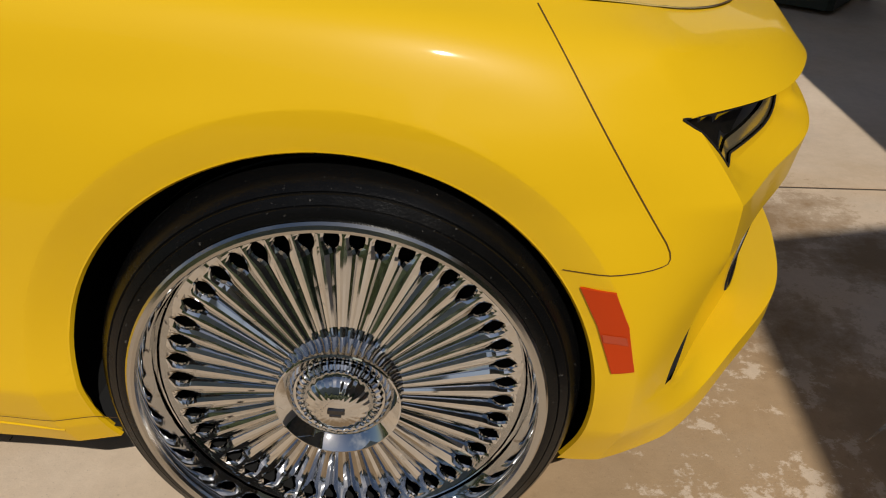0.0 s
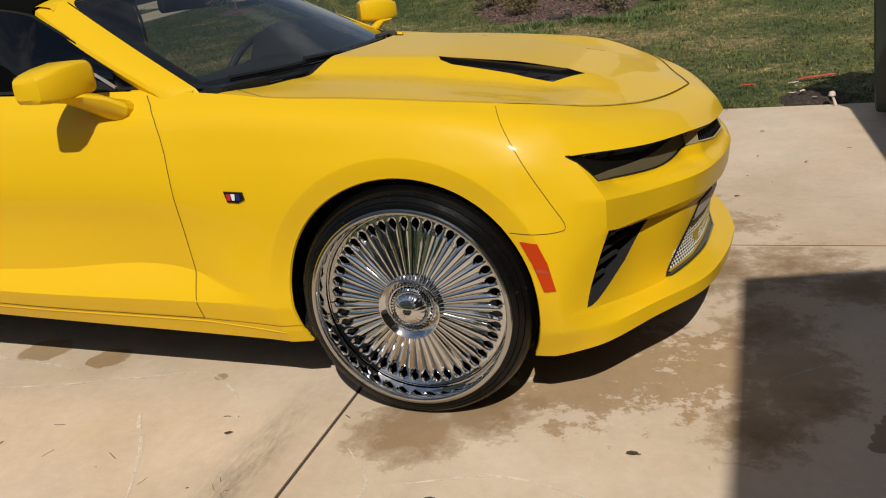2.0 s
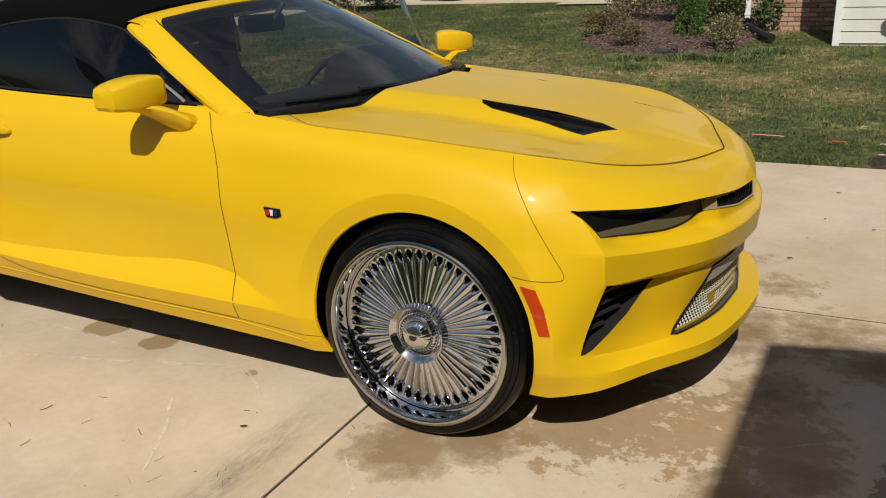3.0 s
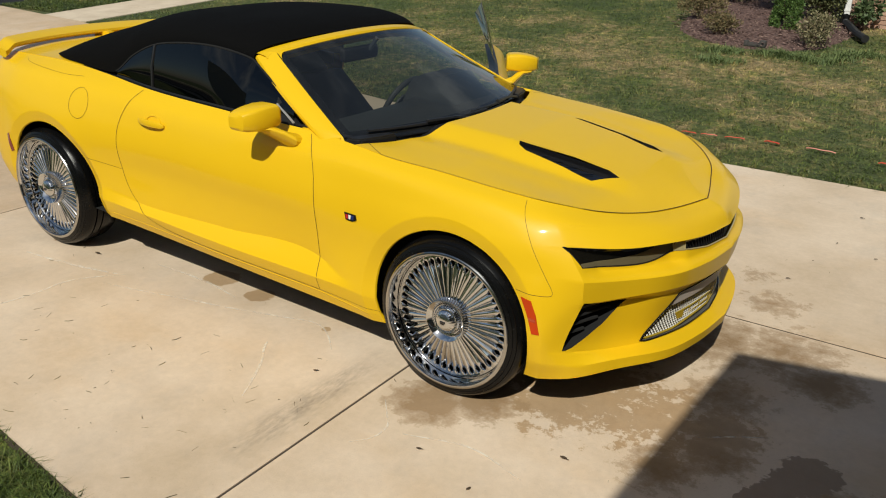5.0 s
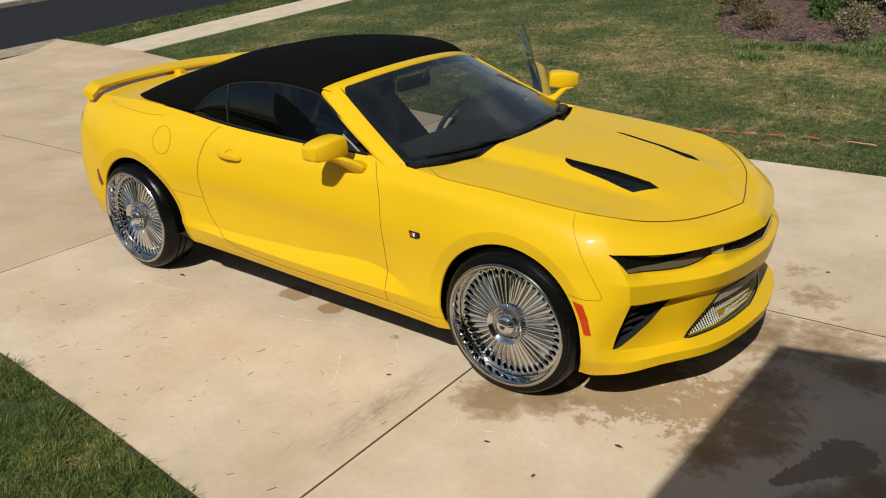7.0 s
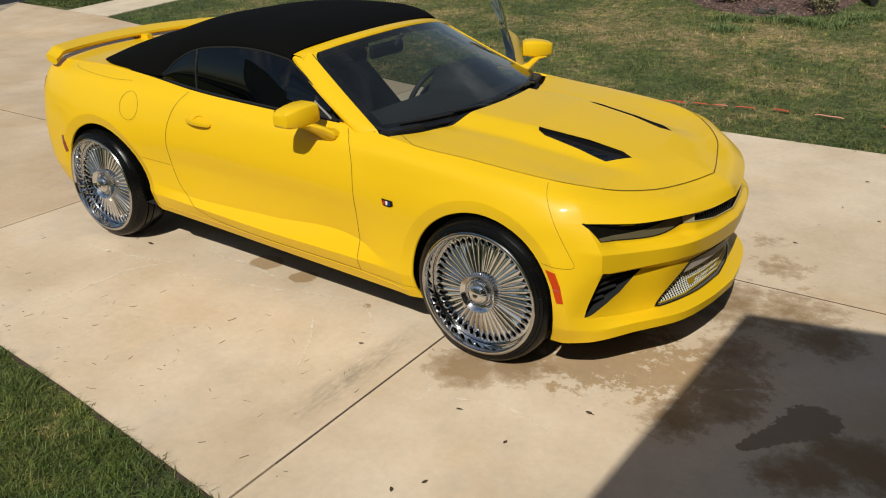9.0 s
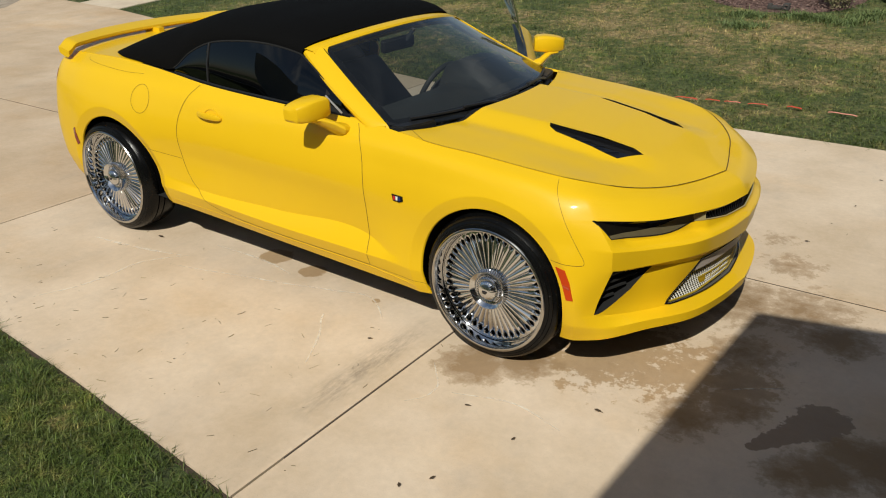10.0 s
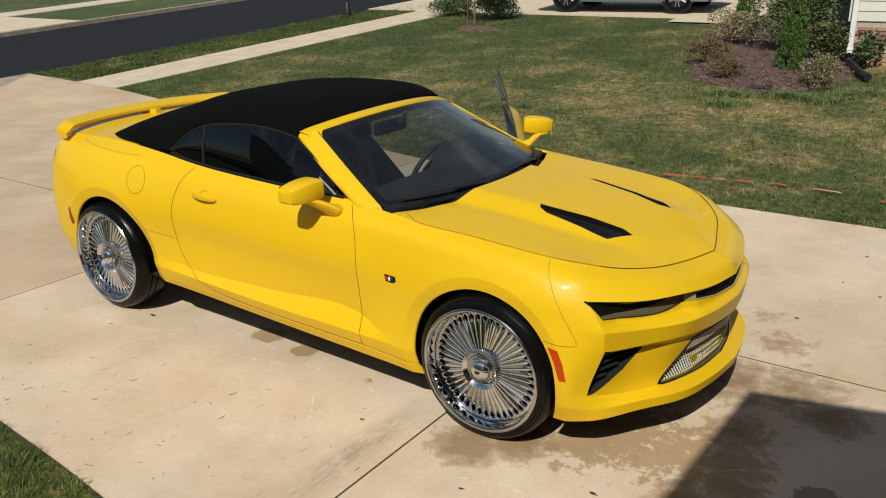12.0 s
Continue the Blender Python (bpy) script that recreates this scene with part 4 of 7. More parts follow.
# cowl panel, black, under the wipers
cowl = []
for s in np.linspace(0, 1, 8):
    row = []
    for t in np.linspace(-1, 1, 41):
        y = t * 0.765
        back = -0.42 - 0.20 * (y / 0.74) ** 2
        x = back + 0.012 - s * 0.13
        row.append((x, y, float(edge_blend(back + 0.01, y)) - 0.006 - 0.030 * math.sin(s * math.pi * 0.5) + 0.012 * s))
    cowl.append(row)
part("cowl_panel", faced(sheet(cowl), Vector((0, 0, 1))), BLACK, car, "black plastic cowl below the windshield")

corner_piece = prism([(-0.545, 0.57), (-0.565, 0.66), (-0.602, 0.758), (-0.64, 0.776), (-0.71, 0.776), (-0.695, 0.735), (-0.64, 0.655), (-0.592, 0.575)], 0.955, 1.002)
bmesh.ops.bevel(corner_piece, geom=[e for e in corner_piece.edges if e.calc_face_angle(0) > 0.5], offset=0.007, segments=2, affect="EDGES")
pair("cowl_corner", corner_piece, BLACK, car, "black plastic corner of the cowl")

filler = []
for x in np.linspace(-0.69, -0.92, 22):
    p = Vector((x, float(np.interp(x, side_line[order_s][:, 0], side_line[order_s][:, 1])), float(np.interp(x, side_line[order_s][:, 0], side_line[order_s][:, 2]))))
    low_ = -0.006 if x > -0.60 else 0.004
    filler.append([p, p + Vector((0, -0.012, low_)), p + Vector((0, -0.05, low_))])
pair("pillar_base", faced(sheet(filler), Vector((0, 0, 1))), PAINT, car)

# windshield: base line, header line, glass between
def shield_point(t, s):
    """t across (-1..1), s from base to header."""
    base_ = Vector((-0.475 - 0.205 * abs(t) ** 2.2, 0.785 * t, 0.992 + 0.006 * t * t))
    head_ = Vector((-1.135 - 0.105 * abs(t) ** 2, 0.612 * t, 1.345 - 0.054 * t * t))
    p = base_.lerp(head_, s)
    p += Vector((0.35, 0, 0.94)) * 0.022 * math.sin(math.pi * s) * (1 - 1.15 * t * t)
    return p


glass = sheet([[shield_point(t, s) for t in np.linspace(-1, 1, 33)] for s in np.linspace(-0.025, 1, 17)])
ws = part("windshield", faced(glass, AHEAD), WINDSHIELD, car, "tinted curved windshield")
ws.visible_shadow = False
for t0, t1, s0, s1 in ((-1, -0.94, -0.02, 1), (0.94, 1, -0.02, 1), (-1, 1, 0.96, 1), (-1, 1, -0.03, 0.07)):
    bm = sheet([[shield_point(t, s) + Vector((-0.003, 0, -0.003)) for t in np.linspace(t0, t1, 25)] for s in np.linspace(s0, s1, 14)])
    part("glass_border", faced(bm, AHEAD), GLOSS, ws)

# yellow windshield frame: pillars and header, with thickness
for side in (-1, 1):
    rows_ = []
    for s in np.linspace(-0.09, 1.0, 24):
        p = shield_point(side, s) - Vector((0, 0, 0.5 * max(0, -0.01 - s)))
        over = Vector((-0.125 + 0.030 * s, side * (0.034 + 0.014 * s + 0.016 * math.sin(math.pi * max(s, 0))), 0.008 - 0.026 * s))
        sec = [(0, 0.002), (0.03, 0.007), (0.35, 0.011), (0.75, 0.009), (0.95, 0.002), (1.0, -0.010), (0.80, -0.045), (0.1, -0.04)]
        rows_.append([p + over * a + Vector((0, 0, h)) for a, h in sec + sec[:1]])
    bm = sheet(rows_)
    bmesh.ops.recalc_face_normals(bm, faces=bm.faces[:])
    part("windshield_pillar", bm, PAINT, car)
    # rounded corners of the glass opening
    for s_end, way in ((1.0, -1), (0.0, 1)):
        fan = [shield_point(side, s_end)]
        for k in range(9):
            a = math.pi / 2 * k / 8
            fan.append(shield_point(side * (1 - 0.085 * (1 - math.sin(a))), s_end + way * 0.10 * (1 - math.cos(a))))
        bm = raw([p + Vector((0.004, 0, 0.006)) for p in fan], [(0, k, k + 1) for k in range(1, 9)])
        part("frame_corner", faced(bm, AHEAD), PAINT if s_end else BLACK, car, smooth=False)
rows_ = []
for t in np.linspace(-1.075, 1.075, 45):
    tt = max(-1, min(1, t))
    p = shield_point(tt, 1.0) + Vector((-0.26 * abs(t - tt), 0.622 * (t - tt), -0.22 * abs(t - tt)))
    sec = [(0, 0.002), (-0.006, 0.012), (-0.035, 0.020), (-0.066, 0.018), (-0.070, -0.01), (-0.06, -0.05), (-0.01, -0.04)]
    rows_.append([p + Vector((a * (1 + 0.45 * abs(tt) ** 4), 0, h - 0.006 * abs(tt) ** 6)) for a, h in sec + sec[:1]])
bm = sheet(rows_)
bmesh.ops.recalc_face_normals(bm, faces=bm.faces[:])
part("windshield_header", bm, PAINT, car)

# soft top
TOP = [(-1.335, 0.672, 1.258, 1.356), (-1.38, 0.684, 1.272, 1.380), (-1.50, 0.702, 1.294, 1.410), (-1.80, 0.714, 1.292, 1.424), (-2.02, 0.722, 1.258, 1.420), (-2.18, 0.733, 1.188, 1.402), (-2.30, 0.757, 1.098, 1.375),
       (-2.45, 0.758, 1.090, 1.330), (-2.65, 0.742, 1.100, 1.264), (-2.85, 0.712, 1.106, 1.185), (-2.98, 0.660, 1.108, 1.125)]
top_curve = hermite(np.array(TOP), np.zeros(len(TOP)), [5] * (len(TOP) - 1))
rows_ = []
for x, yr, zr, zc in top_curve:
    row = []
    for k in range(41):
        a = math.pi * k / 40
        c_, s_ = math.cos(a), math.sin(a)
        xb = x + (0.11 if x > -1.9 else 0.11 * max(0, 1 - (-1.9 - x) / 0.4)) * (s_ ** 2) * max(0, 1 - (-1.335 - x) / 0.9)
        row.append((xb - 0.10 * max(0, (-2.5 - x) / 0.48) * s_**2, yr * math.copysign(abs(c_) ** 0.62, c_), zr + (zc - zr) * s_**0.80))
    rows_.append(row)
bm = faced(sheet(rows_), Vector((0, 0, 1)))
for i, v in enumerate(bm.verts):
    v.co.z += 0.004 * noise.noise(v.co * 3.0)
bmesh.ops.solidify(bm, geom=bm.faces[:], thickness=0.02)
soft = part("soft_top", bm, FABRIC, car, "black canvas convertible roof, closed")

# side windows between belt and roof rail
rail_x, rail_y, rail_z = top_curve[::-1, 0], top_curve[::-1, 1], top_curve[::-1, 2]
belt = top_line[(top_line[:, 0] < -0.6) & (top_line[:, 0] > -3.0)]
order_b = np.argsort(belt[:, 0])


def belt_at(x):
    return Vector((x, float(np.interp(x, belt[order_b][:, 0], belt[order_b][:, 1])) - 0.022, float(np.interp(x, belt[order_b][:, 0], belt[order_b][:, 2])) + 0.002))


def rail_at(x):
    if x > -1.335:
        f = (x + 1.335) / 0.53
        return Vector((x, 0.676 + 0.140 * f, 1.264 - 0.262 * f))
    return Vector((x, float(np.interp(x, rail_x, rail_y)) + 0.004, float(np.interp(x, rail_x, rail_z)) + 0.004))


def window(x0, x1, n=26, tall=1.0):
    out = []
    for s in np.linspace(0, tall, 8):
        row = []
        for x in np.linspace(x0, x1, n):
            a, b = belt_at(x), rail_at(x)
            p = a.lerp(b, s)
            p.y += 0.012 * math.sin(math.pi * s)
            row.append(p)
        out.append(row)
    return faced(sheet(out), OUT)


win = window(-0.98, -1.985)
part("side_window", mirrored(win), TINTED, door_right, "dark tinted side window")
part("side_window", window(-0.98, -1.985, tall=1.32), DOOR_GLASS, door_left, "half-clear side window of the open door")
pair("quarter_window", window(-2.01, -2.285, 14), TINTED, car, "dark tinted rear quarter window")
pair("window_divider", tube([belt_at(-1.998) + Vector((0, 0.003, 0)), belt_at(-1.998).lerp(rail_at(-1.998), 0.5) + Vector((0, 0.014, 0)), rail_at(-1.998)], 0.008, 6), BLACK, car)
strip = [belt_at(x) + Vector((0, 0.006, 0.004)) for x in np.linspace(-0.88, -2.30, 40)]
part("belt_moulding", mirrored(tube(strip, 0.007, 6)), BLACK, door_right)
rail = [rail_at(x) + Vector((0, 0.0, 0.0)) for x in np.linspace(-1.10, -2.30, 50)]
pair("roof_rail_seal", tube(rail, 0.005, 6), WELL, car)
corner = [belt_at(-0.94) + Vector((0, 0.012, 0)), belt_at(-1.10) + Vector((0, 0.012, 0)), belt_at(-1.10).lerp(rail_at(-1.10), 0.80) + Vector((0, 0.012, 0))]
sail = raw([*corner, *[p - Vector((0, 0.015, 0)) for p in corner]], [(0, 1, 2), (5, 4, 3), (0, 3, 4, 1), (1, 4, 5, 2), (2, 5, 3, 0)])
part("mirror_sail", mirrored(sail), BLACK, door_right)
part("sail_trim", mirrored(tube([corner[0] + Vector((-0.03, 0.006, 0.01)), corner[2] + Vector((0.0, 0.006, -0.03))], 0.006, 6)), SILVER, door_right)

# belt flange closes the panels' tops inward
flange = []
for p in belt[order_b]:
    if -2.9 < p[0] < -2.06:
        flange.append([Vector(p), Vector(p) + Vector((0, -0.03, -0.004)), Vector(p) + Vector((0, -0.035, -0.08))])
pair("belt_flange", sheet(flange), BLACK, car)
flange = [[Vector(p), Vector(p) + Vector((0, -0.03, -0.004)), Vector(p) + Vector((0, -0.035, -0.08))] for p in belt[order_b] if -2.06 < p[0] < -0.90]
part("belt_flange", mirrored(sheet(flange)), BLACK, door_right)

# rear deck
tail_line = top_line[top_line[:, 0] < -2.5]
deck_rows = []
for s in np.linspace(0, 1, 24):
    row = []
    for t in np.linspace(-1, 1, 41):
        far = -3.625 + 0.21 * abs(t) ** 2.6
        x = -2.62 + (far + 2.62) * s
        ye = float(np.interp(x, tail_line[::-1, 0], tail_line[::-1, 1])) if x > -3.42 else 0.69 - 0.4 * max(0, -3.42 - x)
        zs = float(np.interp(x, tail_line[::-1, 0], tail_line[::-1, 2]))
        row.append((x, t * min(ye + 0.003, 0.75), zs + 0.001 + (0.012 + 0.012 * smooth01((s - 0.5) / 0.5)) * (1 - abs(t) ** 3)))
    deck_rows.append(row)
part("trunk_lid", thicken(faced(sheet(deck_rows), Vector((0, 0, 1))), 0.03), PAINT, car)

# spoiler: a wing that turns down into the rear corners, on two posts
rows_ = []
for t in np.linspace(-1, 1, 61):
    a = abs(t)
    cx = -3.50 + 0.17 * a**2.2
    z = 1.138 - 0.010 * a**2 - 0.034 * smooth01((a - 0.88) / 0.12)
    chord = 0.135 - 0.025 * a
    y = t * 0.80
    sec = [(0.0, -0.006), (0.02, 0.010), (0.35, 0.022), (0.75, 0.030), (1.0, 0.034), (1.0, 0.006), (0.6, -0.012), (0.2, -0.020)]
    drop = 0.010 * smooth01((a - 0.86) / 0.12)
    rows_.append([Vector((cx - chord * (f - 0.3), y, z + h - (drop if h < 0.008 else 0))) for f, h in sec + sec[:1]])
bm = sheet(rows_)
bmesh.ops.remove_doubles(bm, verts=bm.verts[:], dist=1e-5)
bmesh.ops.holes_fill(bm, edges=[e for e in bm.edges if e.is_boundary], sides=0)
bmesh.ops.recalc_face_normals(bm, faces=bm.faces[:])
spoiler = part("spoiler", bm, PAINT, car, "yellow raised rear spoiler")
part("spoiler_post", prism([(-3.40, -0.012), (-3.40, 0.030), (-3.54, 0.045), (-3.54, -0.028)], 1.07, 1.135), PAINT, spoiler, smooth=False)

# front end: lamps, slot, grille, fog openings
lamp_grid = patch(HEADLIGHT_TOP, HEADLIGHT_LOW, 8, -0.006, on_front)
lamp_a, lamp_b = pair("headlight", faced(sheet(lamp_grid), AHEAD), LENS, car, "smoked black headlight whose clear lower part is tinted as if mirroring yellow")
# Clear lower lens; its colour holds the reflection of the bumper below.
clear_top = []
for a, b in HEADLIGHT_LOW:
    top = float(np.interp(a, [p[0] for p in HEADLIGHT_TOP[::-1]], [p[1] for p in HEADLIGHT_TOP[::-1]]))
    clear_top.append((a * 0.985 + 0.008, b + (top - b) * float(np.interp(a, [0.40, 0.50, 0.60, 0.72, 0.82], [0.90, 0.70, 0.47, 0.30, 0.20]))))
clear_part = faced(sheet(patch(clear_top, [(p[0], p[1] + 0.002) for p in HEADLIGHT_LOW], 3, -0.003, on_front)), AHEAD)
part("olive_band", mirrored(clear_part), OLIVE_METAL, lamp_a)
part("olive_band", clear_part, OLIVE_METAL, lamp_b)
end = faced(sheet(patch([(0.405, 0.730), (0.362, 0.724)], [(0.405, 0.690), (0.362, 0.687)], 2, 0.003, on_front)), AHEAD)
pair("lamp_end_block", end, TRIM, car)
lamp_rim = [on_front(a, b, 0.001)[0] for a, b in along(LAMP + LAMP[:1], 0.02)]
pair("headlight_seal", tube(lamp_rim, 0.0017, 5), BLACK, car)


def opening(outline, depth):
    """A recess behind a cut in the shell: walls and a back."""
    pts = along(outline, 0.02)
    front = [on_front(a, b)[0] for a, b in pts]
    back = [p + Vector((-depth, -0.02 * (1 if a > 0.05 else 0), 0)) for p, (a, b) in zip(front, pts)]
    bm = sheet([front, back])
    cap = raw(back, [tuple(range(len(back)))])
    bm = join(bm, cap)
    return bm


fog = opening(FOG + FOG[:1], 0.07)
fa, fb = pair("fog_recess", fog, WELL, car, "black recessed brake duct in the bumper", smooth=False)
for k in range(4):
    z = 0.530 - k * 0.040
    yo, yi = 0.825, float(np.interp(z, [0.345, 0.388, 0.43, 0.48, 0.516, 0.54], [0.83, 0.76, 0.70, 0.64, 0.605, 0.70])) + 0.012
    pts = [on_front(y, z, 0)[0] + Vector((-0.022 - 0.004 * k, 0, 0)) for y in np.linspace(yo, yi, 8)]
    bm = tube(pts, 0.008, 6)
    part("duct_fin", mirrored(bm), WELL if k else OLIVE_METAL, fa)
    part("duct_fin", bm, WELL if k else OLIVE_METAL, fb)

slot_back = faced(sheet(patch([(-0.355, 0.725), (-0.2, 0.714), (0, 0.706), (0.2, 0.714), (0.355, 0.725)], [(-0.362, 0.690), (-0.2, 0.664), (0, 0.652), (0.2, 0.664), (0.362, 0.690)], 4, -0.02, lambda a, b, o: on_front(abs(a), b, o) if a >= 0 else (lambda r: (Vector((r[0].x, -r[0].y, r[0].z)), r[1]))(on_front(-a, b, o)))), AHEAD)
slot = part("upper_grille", slot_back, WELL, car, "thin upper grille with black mesh and pale trim", smooth=False)


def both_front(a, b, off=0.0):
    p, n = on_front(abs(a), b, off)
    return (p, n) if a >= 0 else (Vector((p.x, -p.y, p.z)), Vector((n.x, -n.y, n.z)))


trim = along([(-0.362, 0.690), (-0.355, 0.723), (-0.2, 0.711), (0, 0.703), (0.2, 0.711), (0.355, 0.723), (0.362, 0.690), (0.2, 0.664), (0, 0.652), (-0.2, 0.664), (-0.362, 0.690)], 0.03)
part("grille_trim", tube([both_front(a, b, 0.001)[0] for a, b in trim], 0.0034, 6), TRIM, slot)
for k in range(-16, 17):
    y = k * 0.021
    zt, zb = float(np.interp(abs(y), [0, 0.2, 0.355], [0.702, 0.710, 0.721])), float(np.interp(abs(y), [0, 0.2, 0.36], [0.656, 0.668, 0.694]))
    part("grille_bar", tube([both_front(y - 0.006, zt, -0.010)[0], both_front(y + 0.006, zb, -0.010)[0]], 0.0045, 4), BLACK, slot)

# lower grille: grey bar above, woven bright mesh, yellow plate
low_line = [(p[0], p[1]) for p in GRILLE]
outline = [(-a, b) for a, b in low_line[::-1]] + low_line[1:]
front = [both_front(a, b)[0] for a, b in along(outline + outline[:1], 0.02)]
recess = sheet([front, [p + Vector((-0.05, 0, 0)) for p in front]])
grille = part("lower_grille", recess, CHEEK, car, "lower grille with bright woven mesh and a yellow plate", smooth=False)
part("grille_lip", tube([p + Vector((0.001, 0, 0)) for p in front], 0.004, 6), GLOSS, grille)


def face_x(y, z):
    return both_front(y, z)[0].x - 0.014


back = []
for z in np.linspace(0.298, 0.498, 10):
    half_w = float(np.interp(z, [0.294, 0.297, 0.304, 0.40, 0.50], [0.22, 0.486, 0.508, 0.440, 0.362]))
    back.append([Vector((face_x(t * half_w, z) - 0.040, t * half_w, z)) for t in np.linspace(-1, 1, 25)])
part("grille_back", faced(sheet(back), AHEAD), WELL, grille)
bar = []
for t in np.linspace(-1, 1, 25):
    y = t * 0.366
    x = face_x(y, 0.46) + 0.006
    bar.append([Vector((x - 0.02, y, 0.497)), Vector((x + 0.006, y, 0.494)), Vector((x + 0.004, y * 1.06, 0.446)), Vector((x - 0.03, y * 1.06, 0.440))])
part("grille_crossbar", faced(sheet(bar), AHEAD), GREY_BAR, grille)
verts, faces = [], []
pitch = 0.0158
for iy in range(-36, 37):
    for iz in range(0, 12):
        z = 0.309 + iz * pitch * 0.76
        y = (iy + 0.5 * (iz % 2)) * pitch
        half_w = float(np.interp(z, [0.294, 0.297, 0.304, 0.40, 0.50], [0.22, 0.486, 0.508, 0.440, 0.362]))
        if abs(y) > half_w - 0.010 or z > 0.442:
            continue
        x = face_x(y, z) - 0.001
        r, k = 0.0074, len(verts)
        ring_o = [(0, r), (r * 0.9, 0), (0, -r), (-r * 0.9, 0)]
        for a, b in ring_o:
            verts.append((x - 0.001, y + a, z + b))
            verts.append((x + 0.004, y + a * 0.74, z + b * 0.74))
            verts.append((x - 0.002, y + a * 0.56, z + b * 0.56))
        for j in range(4):
            j2 = (j + 1) % 4
            faces += [(k + 3 * j + i, k + 3 * j2 + i, k + 3 * j2 + i + 1, k + 3 * j + i + 1) for i in (0, 1)]
mesh_ob = part("woven_mesh", raw(verts, faces), MESH, grille, "bright woven metal mesh", smooth=False)
mesh_ob["kind"] = "stuff"
for z0 in (0.374, 0.340):
    part("emblem_bar", tube([Vector((face_x(t * 0.30, z0) + 0.002, t * (0.30 if z0 > 0.36 else 0.27), z0)) for t in np.linspace(-1, 1, 13)], 0.004, 6), EMBLEM, grille)
for y0 in (-0.19, -0.095, 0.0, 0.095, 0.19):
    part("emblem_bar", tube([Vector((face_x(y0, 0.37) + 0.001, y0 - 0.003, 0.374)), Vector((face_x(y0, 0.34) + 0.001, y0 + 0.003, 0.340))], 0.0035, 6), EMBLEM, grille)
for sg in (-1, 1):
    block = [Vector((face_x(y_, z_) + 0.004, sg * y_, z_)) for y_, z_ in ((0.245, 0.378), (0.312, 0.374), (0.285, 0.337), (0.245, 0.336))]
    bm = faced(raw(block, [(0, 1, 2, 3)]), AHEAD)
    bmesh.ops.solidify(bm, geom=bm.faces[:], thickness=0.008)
    part("emblem_end", bm, EMBLEM, grille, smooth=False)
rim_line = [(0.390, 0.430), (0.424, 0.385), (0.494, 0.310), (0.47, 0.304), (0.32, 0.303), (0.20, 0.316), (0.0, 0.318)]
rim_line = [(-a, b) for a, b in rim_line] + rim_line[::-1][1:]
part("grille_rim", tube([Vector((face_x(a, b) + 0.003, a, b)) for a, b in along(rim_line, 0.03)], 0.005, 6), EMBLEM, grille, "thin yellow inner rim")

# side markers, badge, handles
mk = faced(sheet(patch([(0.326, 0.563), (0.356, 0.502), (0.385, 0.419)], [(0.374, 0.559), (0.399, 0.502), (0.417, 0.423)], 4, 0.003, on_side)), OUT)
bmesh.ops.solidify(mk, geom=mk.faces[:], thickness=0.012)
ma, mb = pair("side_marker", mk, AMBER, car, "amber side marker lamp")
dark = faced(raw([on_side(x, z, 0.0045)[0] for x, z in [(0.364, 0.488), (0.398, 0.486), (0.402, 0.472), (0.368, 0.474)]], [(0, 1, 2, 3)]), OUT)
part("marker_bulb", mirrored(dark), AMBER_DARK, ma, smooth=False)
part("marker_bulb", dark, AMBER_DARK, mb, smooth=False)
rm = faced(sheet(patch(REAR_MARK[:2], REAR_MARK[:1:-1], 10, 0.004, on_side)), OUT)
bmesh.ops.solidify(rm, geom=rm.faces[:], thickness=0.012)
pair("rear_side_marker", rm, RED_LENS, car, "dark red rear side marker", smooth=False)
def on_tail(y, z, off=0.0):
    p, n, *_ = TREE.ray_cast(Vector((-6, y, z)), Vector((1, 0, 0)))
    return (p + n * off, n) if p else (Vector((-3.5, y, z)), Vector((-1, 0, 0)))


tl = faced(sheet(patch([(0.45, 0.985), (0.62, 0.985), (0.79, 0.972)], [(0.45, 0.905), (0.62, 0.900), (0.805, 0.895)], 6, 0.003, on_tail)), -AHEAD)
bmesh.ops.solidify(tl, geom=tl.faces[:], thickness=0.012)
pair("taillight", tl, RED_LENS, car, "dark red wrap-round taillight")
bx, bz = -0.535, 0.700
badge_out = [(bx - 0.034, bz + 0.016), (bx + 0.030, bz + 0.013), (bx + 0.034, bz - 0.010), (bx + 0.012, bz - 0.019), (bx - 0.026, bz - 0.016)]
bd = faced(raw([on_side(x, z, 0.005)[0] for x, z in badge_out], [tuple(range(5))]), OUT)
bmesh.ops.solidify(bd, geom=bd.faces[:], thickness=0.006)
ba, bb = pair("fender_badge", bd, GLOSS, car, "small red, white and blue enamel badge", smooth=False)
for x0, x1, mt in ((-0.026, -0.010, RED), (-0.009, 0.005, WHITE), (0.006, 0.022, BLUE)):
    st = faced(raw([on_side(bx + a, bz + b, 0.0062)[0] for a, b in ((x0, 0.009), (x1, 0.008), (x1 - 0.002, -0.011), (x0 + 0.002, -0.011))], [(0, 1, 2, 3)]), OUT)
    part("badge_stripe", mirrored(st), mt, ba, smooth=False)
    part("badge_stripe", st, mt, bb, smooth=False)


